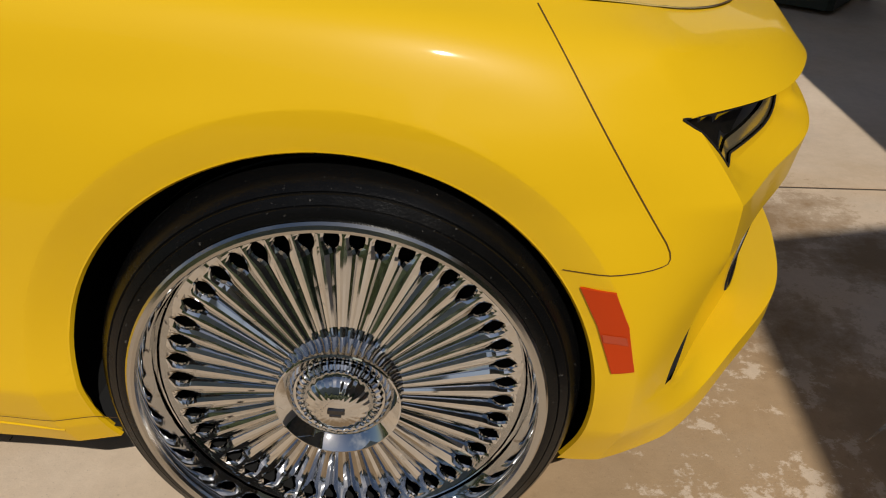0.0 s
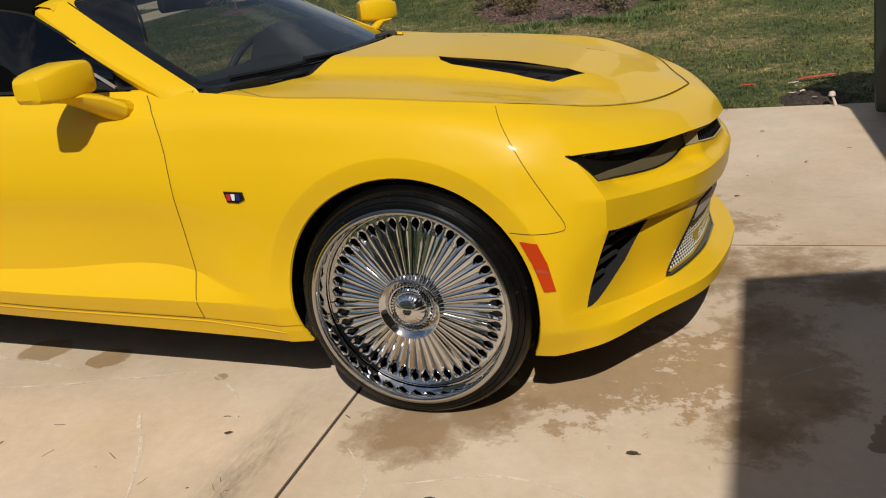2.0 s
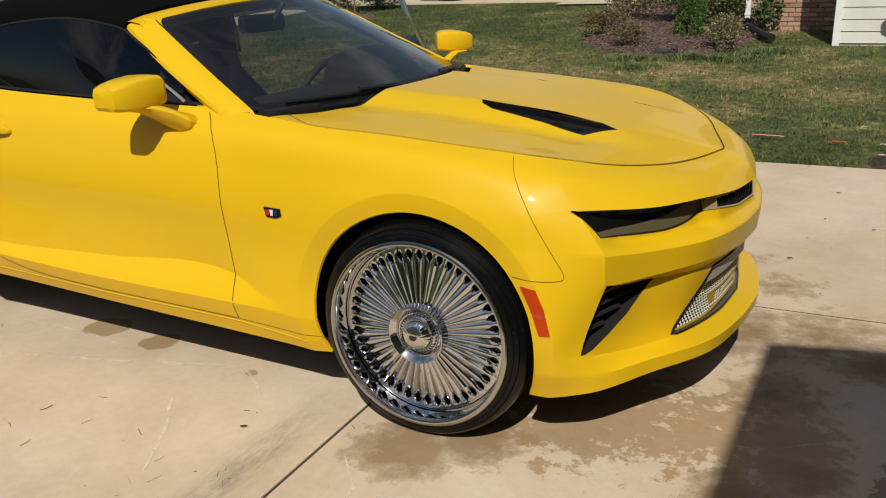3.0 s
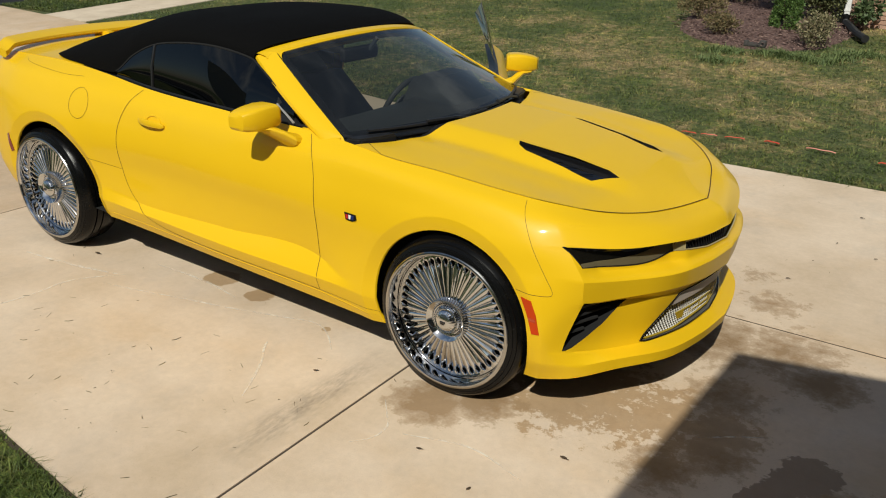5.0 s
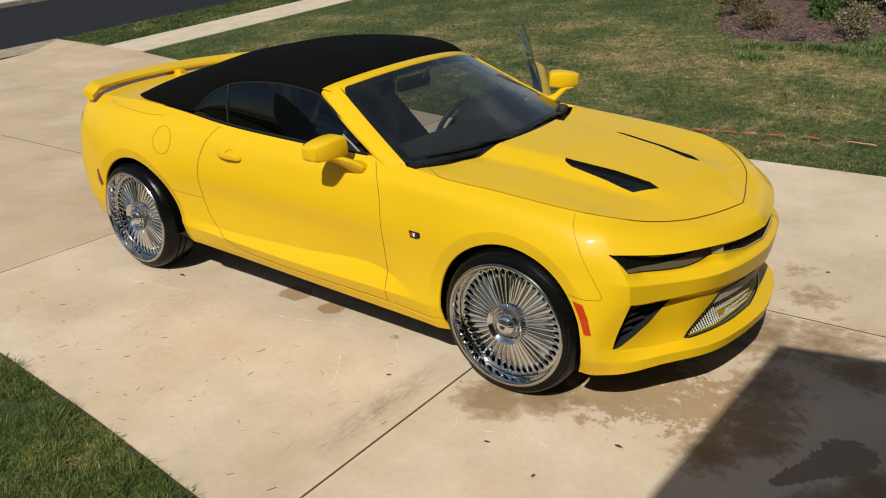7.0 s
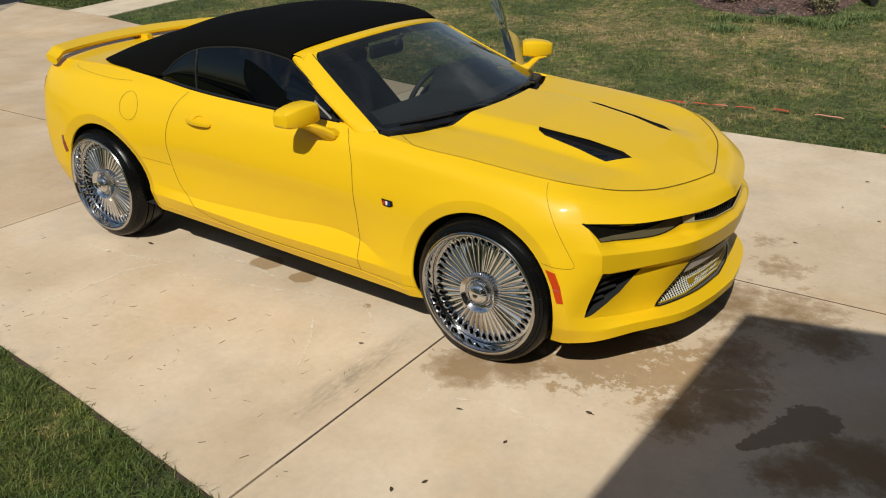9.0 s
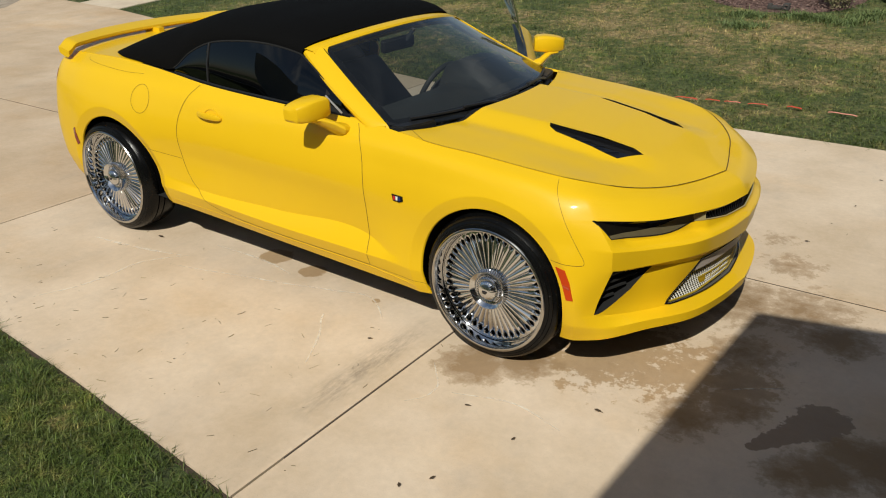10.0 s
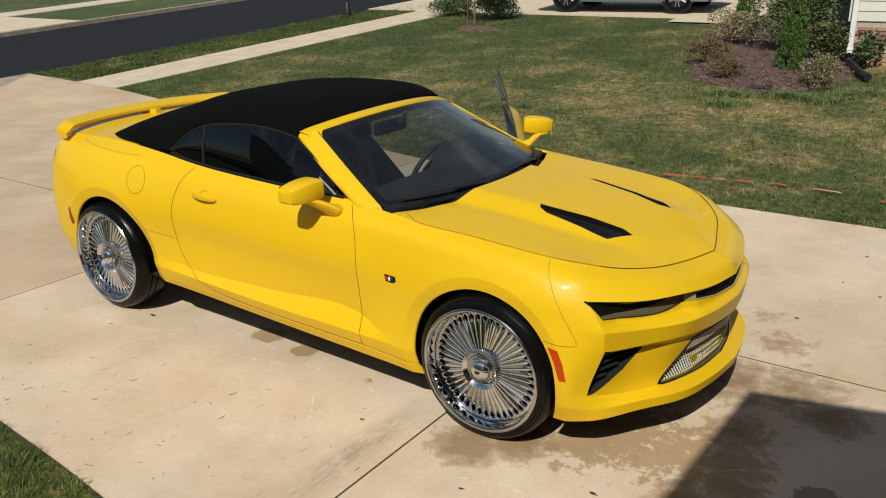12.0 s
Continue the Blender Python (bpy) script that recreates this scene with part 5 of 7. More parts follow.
def handle_mesh():
    """A pull handle: a flat bar that swells outward between two feet."""
    rows_ = []
    for k in range(17):
        t = k / 16
        x = -1.775 - 0.195 * t
        p, n = on_side(x, 0.898 + 0.006 * t)
        lift = 0.004 + 0.024 * math.sin(math.pi * t) ** 0.55
        tall = (0.010 + 0.008 * math.sin(math.pi * t) ** 0.4) * (0.55 if k in (0, 16) else 1)
        rows_.append([p + n * (lift + 0.007 * math.copysign(abs(math.cos(a)) ** 0.6, math.cos(a))) + Vector((0, 0, tall * math.copysign(abs(math.sin(a)) ** 0.6, math.sin(a)))) for a in np.linspace(0, 2 * math.pi, 13)])
    bm = sheet(rows_)
    bmesh.ops.remove_doubles(bm, verts=bm.verts[:], dist=1e-5)
    bmesh.ops.holes_fill(bm, edges=[e for e in bm.edges if e.is_boundary], sides=0)
    bmesh.ops.recalc_face_normals(bm, faces=bm.faces[:])
    return bm


hm = handle_mesh()
part("door_handle", mirrored(hm), PAINT, door_right, "yellow pull handle")
part("door_handle", hm, PAINT, door_left, "yellow pull handle")
# raised rim of the finger cup over the handle, and the lock
cup = [on_side(-1.865 + 0.052 * math.cos(a), 0.906 + 0.034 * math.sin(a), 0.001)[0] for a in np.linspace(-0.2, math.pi + 0.2, 25)]
part("handle_cup", mirrored(tube(cup, 0.0045, 6)), PAINT, door_right)
lock_p, lock_n = on_side(-1.948, 0.904, 0.0)
lock = tube([lock_p, lock_p + lock_n * 0.016], 0.006, 12)
part("door_lock", mirrored(lock), BLACK, door_right, "small dark key lock")


def mirror_mesh():
    """Door mirror: a wedge-shaped shell on a flat arm."""
    rows_ = []
    for yc, zb, zt, xf, xr in [(0.868, 1.036, 1.100, -0.990, -1.080), (0.872, 1.030, 1.116, -0.972, -1.088), (0.890, 1.026, 1.128, -0.962, -1.094), (0.94, 1.022, 1.131, -0.962, -1.098), (1.00, 1.020, 1.124, -0.974, -1.102), (1.042, 1.022, 1.114, -0.992, -1.104), (1.064, 1.028, 1.103, -1.012, -1.102), (1.072, 1.040, 1.088, -1.034, -1.096)]:
        w, xc = (xf - xr) / 2, (xf + xr) / 2
        ring_ = []
        for k in range(20):
            a = 2 * math.pi * k / 20
            c_, s_ = math.cos(a), math.sin(a)
            ring_.append((xc + w * math.copysign(abs(c_) ** 0.42, c_), yc, (zb + zt) / 2 + (zt - zb) / 2 * math.copysign(abs(s_) ** 0.36, s_)))
        rows_.append(ring_ + ring_[:1])
    bm = sheet(rows_)
    bmesh.ops.remove_doubles(bm, verts=bm.verts[:], dist=1e-5)
    bmesh.ops.holes_fill(bm, edges=[e for e in bm.edges if e.is_boundary], sides=0)
    bmesh.ops.recalc_face_normals(bm, faces=bm.faces[:])
    return bm


def mirror_arm():
    rows_ = []
    for y, x, z, w, h in [(0.835, -0.918, 0.958, 0.044, 0.036), (0.875, -0.932, 0.972, 0.056, 0.034), (0.915, -0.975, 1.004, 0.062, 0.026), (0.95, -1.015, 1.024, 0.052, 0.017), (1.0, -1.03, 1.030, 0.04, 0.012)]:
        rows_.append([(x + w * math.cos(a), y, z + h * math.sin(a)) for a in np.linspace(0, 2 * math.pi, 13)])
    bm = sheet(rows_)
    bmesh.ops.remove_doubles(bm, verts=bm.verts[:], dist=1e-5)
    bmesh.ops.holes_fill(bm, edges=[e for e in bm.edges if e.is_boundary], sides=0)
    bmesh.ops.recalc_face_normals(bm, faces=bm.faces[:])
    return bm


for flip, door in ((True, door_right), (False, door_left)):
    mm, am = mirror_mesh(), mirror_arm()
    if not flip:
        bmesh.ops.translate(mm, verts=mm.verts[:], vec=(0.0, -0.030, 0.008))
    part("door_mirror", mirrored(mm) if flip else mm, PAINT, door, "yellow door mirror")
    part("mirror_arm", mirrored(am) if flip else am, PAINT, door)
    gl = raw([(-1.1005, 0.89, 1.028), (-1.106, 1.05, 1.026), (-1.106, 1.05, 1.105), (-1.1005, 0.89, 1.120)], [(0, 1, 2, 3)])
    part("mirror_glass", mirrored(gl) if flip else gl, CHROME, door, smooth=False)

# wipers
for y0, y1 in ((0.62, -0.02), (0.10, -0.60)):
    pts = []
    for s in np.linspace(0, 1, 14):
        t = (y0 + (y1 - y0) * s) / 0.7
        pts.append(shield_point(t, 0.015 + 0.02 * s) + Vector((0.006, 0, 0.010)))
    wiper = part("wiper", tube(pts, 0.008, 6), BLACK, car, "black wiper blade")
    part("wiper_arm", tube([pts[0] + Vector((0.05, -0.02, -0.045)), pts[5] + Vector((0.02, 0, 0.01)), pts[8] + Vector((0.006, 0, 0.012))], 0.009, 6), BLACK, wiper)

# inside: tub, dashboard, steering wheel, seats
tub = sheet([[(x, y, z) for y, z in ((-0.72, 0.90), (-0.72, 0.35), (0, 0.32), (0.74, 0.35))] for x in (-0.95, -1.4, -2.6)])
part("cabin_floor", tub, LEATHER, car, "dark cabin floor and inner wall", smooth=False)
part("bulkhead", box((-0.62, -0.70, 0.3), (-0.58, 0.70, 0.90)), LEATHER, car, smooth=False)
part("rear_bulkhead", box((-2.64, -0.72, 0.3), (-2.6, 0.72, 1.06)), LEATHER, car, smooth=False)
dash = []
for x, z in ((-0.55, 0.955), (-0.72, 0.982), (-0.85, 0.985), (-0.98, 0.985), (-1.06, 0.95), (-1.08, 0.80), (-1.0, 0.62)):
    dash.append([(x, y, z + (0.125 * float(smooth01((0.25 - abs(y - 0.40)) / 0.12)) if z > 0.9 and x < -0.8 else 0)) for y in np.linspace(-0.68, 0.68, 41)])
part("dashboard", faced(sheet(dash), Vector((0, 0, 1))), LEATHER, car, "black dashboard")
wheel_ring = [Vector((0, 0.19 * math.cos(a), 0.19 * math.sin(a))) for a in np.linspace(0, 2 * math.pi, 41)]
tilt = Matrix.Translation((-1.20, 0.37, 0.875)) @ pose(0, 0, 0, 0, 24, 0)
steer = part("steering_wheel", tube([tilt @ p for p in wheel_ring], 0.016, 10), LEATHER, car, "black steering wheel")
part("steering_hub", tube([tilt @ Vector((0.10, 0, 0)), tilt @ Vector((-0.015, 0, 0))], 0.085, 16), LEATHER, steer)
for a in (0, math.pi, -math.pi / 2):
    part("spoke", tube([tilt @ Vector((0, 0.03 * math.cos(a), 0.03 * math.sin(a))), tilt @ Vector((0, 0.19 * math.cos(a), 0.19 * math.sin(a)))], 0.014, 8), SILVER if a == -math.pi / 2 else LEATHER, steer)


def seat(y, dx=0.0, back=18.0):
    s = part("seat", box((-1.95 + dx, y - 0.26, 0.40), (-1.38 + dx, y + 0.26, 0.60), 0.06, 3), LEATHER, car, "black bucket seat")
    lean = Matrix.Translation((-1.86 + dx, y, 0.58)) @ pose(0, 0, 0, 0, -back, 0)
    part("backrest", box((-0.09, -0.25, 0.0), (0.07, 0.25, 0.58), 0.06, 3, lean), LEATHER, s)
    part("headrest", box((-0.07, -0.15, 0.56), (0.06, 0.15, 0.76), 0.055, 3, lean), LEATHER, s)


seat(-0.36, 0.20, 30.0)
seat(0.37, 0.36, 48.0)
rv = part("inner_mirror", box((-1.150, -0.26, 1.214), (-1.115, 0.03, 1.286), 0.025, 3), BLACK, car, "black rear-view mirror")
part("mirror_stem", tube([(-1.12, -0.05, 1.26), (-1.08, -0.03, 1.325)], 0.012, 8), LEATHER, rv)
floor_under = sheet([[(x, y, z) for y in (-0.86, 0.86)] for x, z in ((0.28, 0.24), (-0.5, 0.22), (-2.6, 0.30), (-3.3, 0.30))])
part("underbody", floor_under, WELL, car, smooth=False)
part("lip_underside", sheet([[(c[0][0][0] - 0.02, s * (c[0][0][1] - 0.015), c[0][0][2] + 0.012) for s in (-1, 1)] for c in COLUMNS[:6]]), BLACK, car, smooth=False)

# inner side of the open door
inner = mirrored(mirrored(panel("door")))
for v in inner.verts:
    v.co.y -= 0.06
bmesh.ops.reverse_faces(inner, faces=inner.faces[:])
part("door_card", inner, LEATHER, door_left, "black inner door lining")
cap_rows = [[Vector(p) + Vector((0, 0, 0.001)), Vector(p) + Vector((0, -0.03, 0.006)), Vector(p) + Vector((0, -0.06, 0.001))] for p in belt[order_b] if -2.03 < p[0] < -0.86]
part("door_top", faced(sheet(cap_rows), Vector((0, 0, 1))), BLACK, door_left)
jamb = [q[0] for q in (on_side(a, b) for a, b in along(DOOR[: DOOR.index((-0.744, 0.287)) + 1], 0.03)) if q]
part("door_jamb", faced(sheet([[p + Vector((0.0005, 0, 0)), p + Vector((0, -0.03, 0)), p + Vector((-0.004, -0.06, 0))] for p in jamb]), AHEAD), PAINT, door_left, "yellow hinge-side door edge")


# wheels
SPOKES = 44


def spoke_mesh():
    pitch_ = 2 * math.pi / SPOKES
    rows_ = []
    for r, w, h in ((0.082, 0.495, 0.003), (0.13, 0.495, 0.005), (0.175, 0.495, 0.007), (0.222, 0.495, 0.008), (0.230, 0.43, 0.008), (0.236, 0.31, 0.007), (0.243, 0.245, 0.006), (0.249, 0.245, 0.006), (0.255, 0.31, 0.005), (0.260, 0.43, 0.003), (0.264, 0.5, 0.0006), (0.273, 0.5, 0.0006)):
        top_ = -0.039 - (r - 0.082) * 0.10
        r *= 1 + 0.036 * min(1, (r - 0.082) / 0.14)
        row = []
        for f, d in ((-1, 1.2), (-0.74, 0.50), (-0.32, 0.10), (0.0, 0.0), (0.32, 0.10), (0.74, 0.50), (1, 1.2)):
            a = pitch_ * w * f
            row.append((r * math.sin(a), -(top_ - d * h), r * math.cos(a)))
        rows_.append(row)
    bm = faced(sheet(rows_), Vector((0, -1, 0)))
    me = bpy.data.meshes.new("spoke")
    bm.to_mesh(me)
    bm.free()
    me.materials.append(CHROME)
    return me


SPOKE = spoke_mesh()
TYRE_PROFILE = [(0.306, -0.014), (0.313, -0.003), (0.321, -0.004), (0.330, -0.008), (0.3315, -0.011), (0.333, -0.010), (0.345, -0.016), (0.347, -0.020), (0.349, -0.019), (0.357, -0.028), (0.364, -0.041), (0.368, -0.054), (0.370, -0.066),
                (0.3705, -0.078), (0.364, -0.080), (0.364, -0.086), (0.3705, -0.088), (0.371, -0.122), (0.365, -0.124), (0.365, -0.130), (0.371, -0.132), (0.3705, -0.17), (0.368, -0.215), (0.360, -0.238), (0.335, -0.246), (0.300, -0.235)]
RIM_PROFILE = [(0.300, -0.05), (0.314, -0.012), (0.3145, 0.002), (0.311, 0.006), (0.305, 0.0075)]
LIP_PROFILE = [(0.305, 0.0075), (0.300, 0.0065), (0.2975, 0.002)]
BARREL_PROFILE = [(0.2975, 0.002), (0.2942, -0.006), (0.2928, -0.014), (0.2918, -0.034), (0.2905, -0.052), (0.2885, -0.060), (0.2855, -0.063), (0.2810, -0.061), (0.2790, -0.078)]
DEEP = 0.034
HUB_PROFILE = [(0.097, -0.030), (0.097, 0.028), (0.0955, 0.033), (0.093, 0.034), (0.074, 0.0195), (0.070, 0.013), (0.066, 0.012)]
RIB_PROFILE = [(0.066, 0.012), (0.065, 0.017), (0.059, 0.021), (0.054, 0.019)]
DOME_PROFILE = [(0.054, 0.019), (0.053, 0.027), (0.046, 0.036), (0.034, 0.043), (0.018, 0.047), (0.0, 0.048)]
NUB = 0.032


def make_wheel(x, y, turn, label):
    w = new("wheel")
    w.parent = car
    w["label"] = label
    w.matrix_basis = pose(x, y, 0.3618, 0, 0, turn) @ pose(0, 0, 0, 0, 3.0, 0) @ Matrix.Scale(0.972, 4)
    part("tyre", lathe(TYRE_PROFILE, 96), RUBBER, w, "glossy black low-profile tyre")
    part("rim", lathe(RIM_PROFILE, 96), LIP, w)
    part("rim_lip", lathe(LIP_PROFILE, 96), LIP, w)
    part("barrel", lathe(BARREL_PROFILE, 96), CHROME, w)
    part("hub_flange", lathe([(r, h - DEEP) for r, h in HUB_PROFILE], 72), CHROME, w)
    part("ribbed_ring", lathe([(r, h - DEEP) for r, h in RIB_PROFILE], 144, lambda i, j, r, h: (r - (0.0022 if i % 4 < 2 else 0), h - (0.002 if i % 4 < 2 else 0))), CHROME, w, smooth=False)
    part("hub_dome", lathe([(r, h - DEEP) for r, h in DOME_PROFILE], 96, lambda i, j, r, h: (r - (0.0012 if i % 4 < 2 and 0 < j < 4 else 0), h)), CHROME, w)
    part("emblem", join(box((-0.013, -0.083 + DEEP + NUB, -0.004), (0.013, -0.077 + DEEP + NUB, 0.005), 0.001, 1), box((-0.010, -0.082 + DEEP + NUB, -0.010), (0.008, -0.076 + DEEP + NUB, -0.005), 0.001, 1)), GLOSS, w, "small dark worn mark", smooth=False)
    # Black disc stands in for the darkness seen between the spokes.
    part("dark_backing", lathe([(0.288, -0.118), (0.0, -0.105)], 48), WELL, w)
    part("inner_barrel", lathe([(0.30, -0.05), (0.29, -0.235)], 48), WELL, w)
    for k in range(SPOKES):
        ob = new("spoke", SPOKE)
        ob.parent = w
        ob.matrix_basis = pose(0, 0, 0, 0, 360 * k / SPOKES, 0)
    return w


for p in SPOKE.polygons:
    p.use_smooth = False
make_wheel(-0.010, -0.952, 0, "large chrome multi-spoke front wheel")
make_wheel(-2.868, -0.928, 0, "large chrome multi-spoke rear wheel under the rear arch")
make_wheel(-0.010, 0.952, 180, "large chrome multi-spoke front wheel")
make_wheel(-2.868, 0.928, 180, "large chrome multi-spoke rear wheel under the rear arch")

# ---------------------------------------------------------------- buildings
# our own house, out of view: placed to throw the big shadow over the driveway
# Wall colour kept dark to cut the light bounced into the shadow.
HOME = material("dark_unseen_wall", (0.16, 0.12, 0.09), 0.85)
base(HOME, ramp(HOME, noise_of(HOME, 3, 5), [(0.3, (0.12, 0.09, 0.07)), (0.7, (0.20, 0.15, 0.11))]))
home = thing("house_behind", "unseen dark brown house wall and garage front placed to shade the driveway", "house", kind="structure")
part("garage_wall", box((2.95, -4.6, 0), (3.2, 3.3, 2.8)), HOME, home, smooth=False)
part("garage_eave", box((2.56, -4.6, 2.72), (9.0, 1.65, 2.86)), WHITE_TRIM, home, smooth=False)
part("tall_wall", box((2.95, -16.0, 0), (3.2, -4.94, 5.5)), HOME, home, smooth=False)
tall = box((2.585, -16.2, 5.44), (9.0, -4.915, 5.58))
for v in tall.verts:
    v.co.z += 0.24 * (v.co.x - 2.585)
    v.co.x += 0.012 + 0.0435 * (v.co.y + 4.915)
part("tall_roof", tall, WHITE_TRIM, home, smooth=False)

# Added out of view: a shaded face for the chrome and paint to mirror.
unseen_side_wall = thing("unseen_side_wall", "unseen plain wall added beyond the near lawn to darken reflections on the car", "house", kind="structure")
part("wall", box((-14.0, -18.0, -0.1), (1.0, -13.0, 6.0)), SIDING, unseen_side_wall, smooth=False)

# the neighbouring house: brick base, lap siding, a bay in siding nearer to us
house = thing("neighbour_house", "pale siding house with a low brick base", "house", kind="structure")
WALL_Y, BAY_Y = 11.12, 9.55
BASE_Z = land(WALL_Y)
part("wall", box((-0.55, WALL_Y + 0.02, BASE_Z - 0.3), (9.0, 20.0, 5.2)), MORTAR, house, smooth=False)
part("bay_wall", box((0.82, BAY_Y + 0.02, land(BAY_Y) - 0.3), (8.0, WALL_Y + 0.1, 4.2)), SIDING, house, smooth=False)
part("roof", raw([(-1.0, 10.6, 5.2), (9.5, 10.6, 5.2), (9.5, 20.5, 5.2), (-1.0, 20.5, 5.2), (-1.0, 15.5, 8.4), (9.5, 15.5, 8.4)], [(0, 1, 5, 4), (2, 3, 4, 5), (0, 4, 3), (1, 2, 5), (3, 2, 1, 0)]), ROOFING, house, smooth=False)


def board_mesh(length):
    """A lap-siding board: thin at the top, a drip edge at the foot."""
    prof = [(0.0, 0.0), (-0.020, 0.0), (-0.018, 0.006), (-0.004, 0.165), (0.0, 0.165)]
    verts = [(0, y, z) for y, z in prof] + [(length, y, z) for y, z in prof]
    n = len(prof)
    bm = raw(verts, [tuple(range(n)), tuple(range(2 * n - 1, n - 1, -1))] + [(i, n + i, n + (i + 1) % n, (i + 1) % n) for i in range(n)])
    bmesh.ops.recalc_face_normals(bm, faces=bm.faces[:])
    me = bpy.data.meshes.new("board")
    bm.to_mesh(me)
    bm.free()
    me.materials.append(SIDING)
    return me


long_board, bay_board = board_mesh(1.32), board_mesh(7.1)
for k in range(18):
    ob = new("siding_board", long_board)
    ob.parent, ob.location = house, (-0.54, WALL_Y + 0.015, BASE_Z + 0.665 + 0.155 * k)
for k in range(20):
    ob = new("siding_board", bay_board)
    ob.parent, ob.location = house, (0.84, BAY_Y + 0.015, land(BAY_Y) + 0.02 + 0.155 * k)
part("corner_post", box((0.77, BAY_Y - 0.02, land(BAY_Y) - 0.2), (0.86, BAY_Y + 0.06, 4.2), 0.006, 1), WHITE_TRIM, house, smooth=False)
part("corner_post", box((-0.60, WALL_Y - 0.02, BASE_Z + 0.65), (-0.50, WALL_Y + 0.06, 5.2), 0.006, 1), WHITE_TRIM, house, smooth=False)

# downspout with a black corrugated outlet
spout = thing("downspout", "white metal downspout with a black corrugated outlet", "downspout", (-0.50, 11.02, land(11.0)))
part("pipe", box((-0.04, -0.035, 0.10), (0.04, 0.035, 4.6), 0.008, 1), WHITE_TRIM, spout, smooth=False)
part("pipe_band", box((-0.046, -0.041, 0.22), (0.046, 0.041, 0.26), 0.004, 1), WHITE_TRIM, spout, smooth=False)
hose_pts = [Vector((0, 0, 0.16)), Vector((0.01, -0.05, 0.08)), Vector((0.08, -0.25, 0.055)), Vector((0.18, -0.55, 0.04)), Vector((0.28, -0.85, 0.02)), Vector((0.40, -1.15, 0.0)), Vector((0.50, -1.35, -0.015))]
curve = [Vector(p) for p in hermite(np.array([tuple(p) for p in hose_pts]), np.zeros(7), [16] * 6)]
bm = tube(curve, 0.055, 10)
for i, v in enumerate(bm.verts):
    ring_i = i // 10
    if ring_i % 2 and ring_i < len(curve):
        v.co = curve[ring_i] + (v.co - curve[ring_i]) * 0.86
part("corrugated_outlet", bm, BLACK, spout)

meter = thing("gas_meter", "grey gas meter with pipes on the siding wall", "gas meter", (1.72, BAY_Y - 0.16, land(BAY_Y)))
part("meter_body", box((-0.12, -0.09, 0.20), (0.12, 0.09, 0.50), 0.03, 2), STEEL, meter, smooth=False)
part("dial", box((-0.06, -0.105, 0.36), (0.06, -0.088, 0.46), 0.01, 1), WHITE, meter, smooth=False)
part("pipe", tube([(-0.20, 0, -0.05), (-0.20, 0, 0.62), (-0.08, 0, 0.66), (-0.08, 0, 0.48)], 0.022, 8), STEEL, meter)
part("pipe", tube([(0.08, 0, 0.48), (0.08, 0, 0.66), (0.20, 0.05, 0.70), (0.20, 0.16, 0.70)], 0.022, 8), STEEL, meter)
part("regulator", lathe([(0.0, 0.05), (0.08, 0.04), (0.10, 0.0), (0.08, -0.04), (0.0, -0.05)], 20), STEEL, meter).location = (-0.24, 0, 0.40)

# ---------------------------------------------------------------- planting
BED = [(-2.82, 10.08), (-2.60, 9.35), (-2.20, 8.85), (-1.54, 8.43), (-0.95, 8.46), (-0.45, 8.85), (-0.25, 9.5), (-0.15, 11.0), (-0.6, 11.2), (-0.9, 13.0), (-2.3, 15.2), (-3.4, 15.5), (-3.75, 13.9), (-3.2, 12.0)]


def bed_mesh(outline, up, seed):
    rg = random.Random(seed)
    lo = [min(p[k] for p in outline) for k in (0, 1)]
    hi = [max(p[k] for p in outline) for k in (0, 1)]
    verts, faces = [], []
    cx, cy = sum(p[0] for p in outline) / len(outline), sum(p[1] for p in outline) / len(outline)
    ringed = along(outline + outline[:1], 0.3)[:-1]
    n = len(ringed)
    rings = 9
    for k in range(rings + 1):
        f = 1 - k / (rings + 0.001)
        for x, y in ringed:
            px, py = cx + (x - cx) * f, cy + (y - cy) * f
            if k == 0:
                px, py = px + rg.uniform(-0.05, 0.05), py + rg.uniform(-0.05, 0.05)
            verts.append((px, py, land(py) + (up * (1 - f * f) + rg.uniform(-0.012, 0.012) if k else -0.035)))
    for k in range(rings):
        for i in range(n):
            j = (i + 1) % n
            faces.append((k * n + i, k * n + j, (k + 1) * n + j, (k + 1) * n + i))
    return faced(raw(verts, faces), Vector((0, 0, 1)))


SOIL_SPOT = [(1.30, 3.58), (1.40, 3.585), (1.75, 3.59), (1.80, 3.80), (1.66, 4.02), (1.46, 4.10), (1.33, 4.00), (1.28, 3.78)]
tagged(link("soil_patch", bed_mesh(SOIL_SPOT, 0.03, 8), SOIL, smooth=True), "bare dark soil with bark crumbs beside the concrete", "soil", kind="structure")
tagged(link("mulch_bed", bed_mesh(BED, 0.06, 3), MULCH, smooth=True), "dark red-brown bark mulch bed", "mulch bed", kind="structure")
tagged(link("tree_mulch", bed_mesh([(-9.0 + 0.46 * math.cos(a) * (1 + 0.15 * math.sin(3 * a)), 13.2 + 0.42 * math.sin(a) * (1 + 0.2 * math.cos(2 * a))) for a in np.linspace(0, 5.9, 12)], 0.06, 5), MULCH, smooth=True), "small ring of bark mulch round a young tree", "mulch", kind="structure")


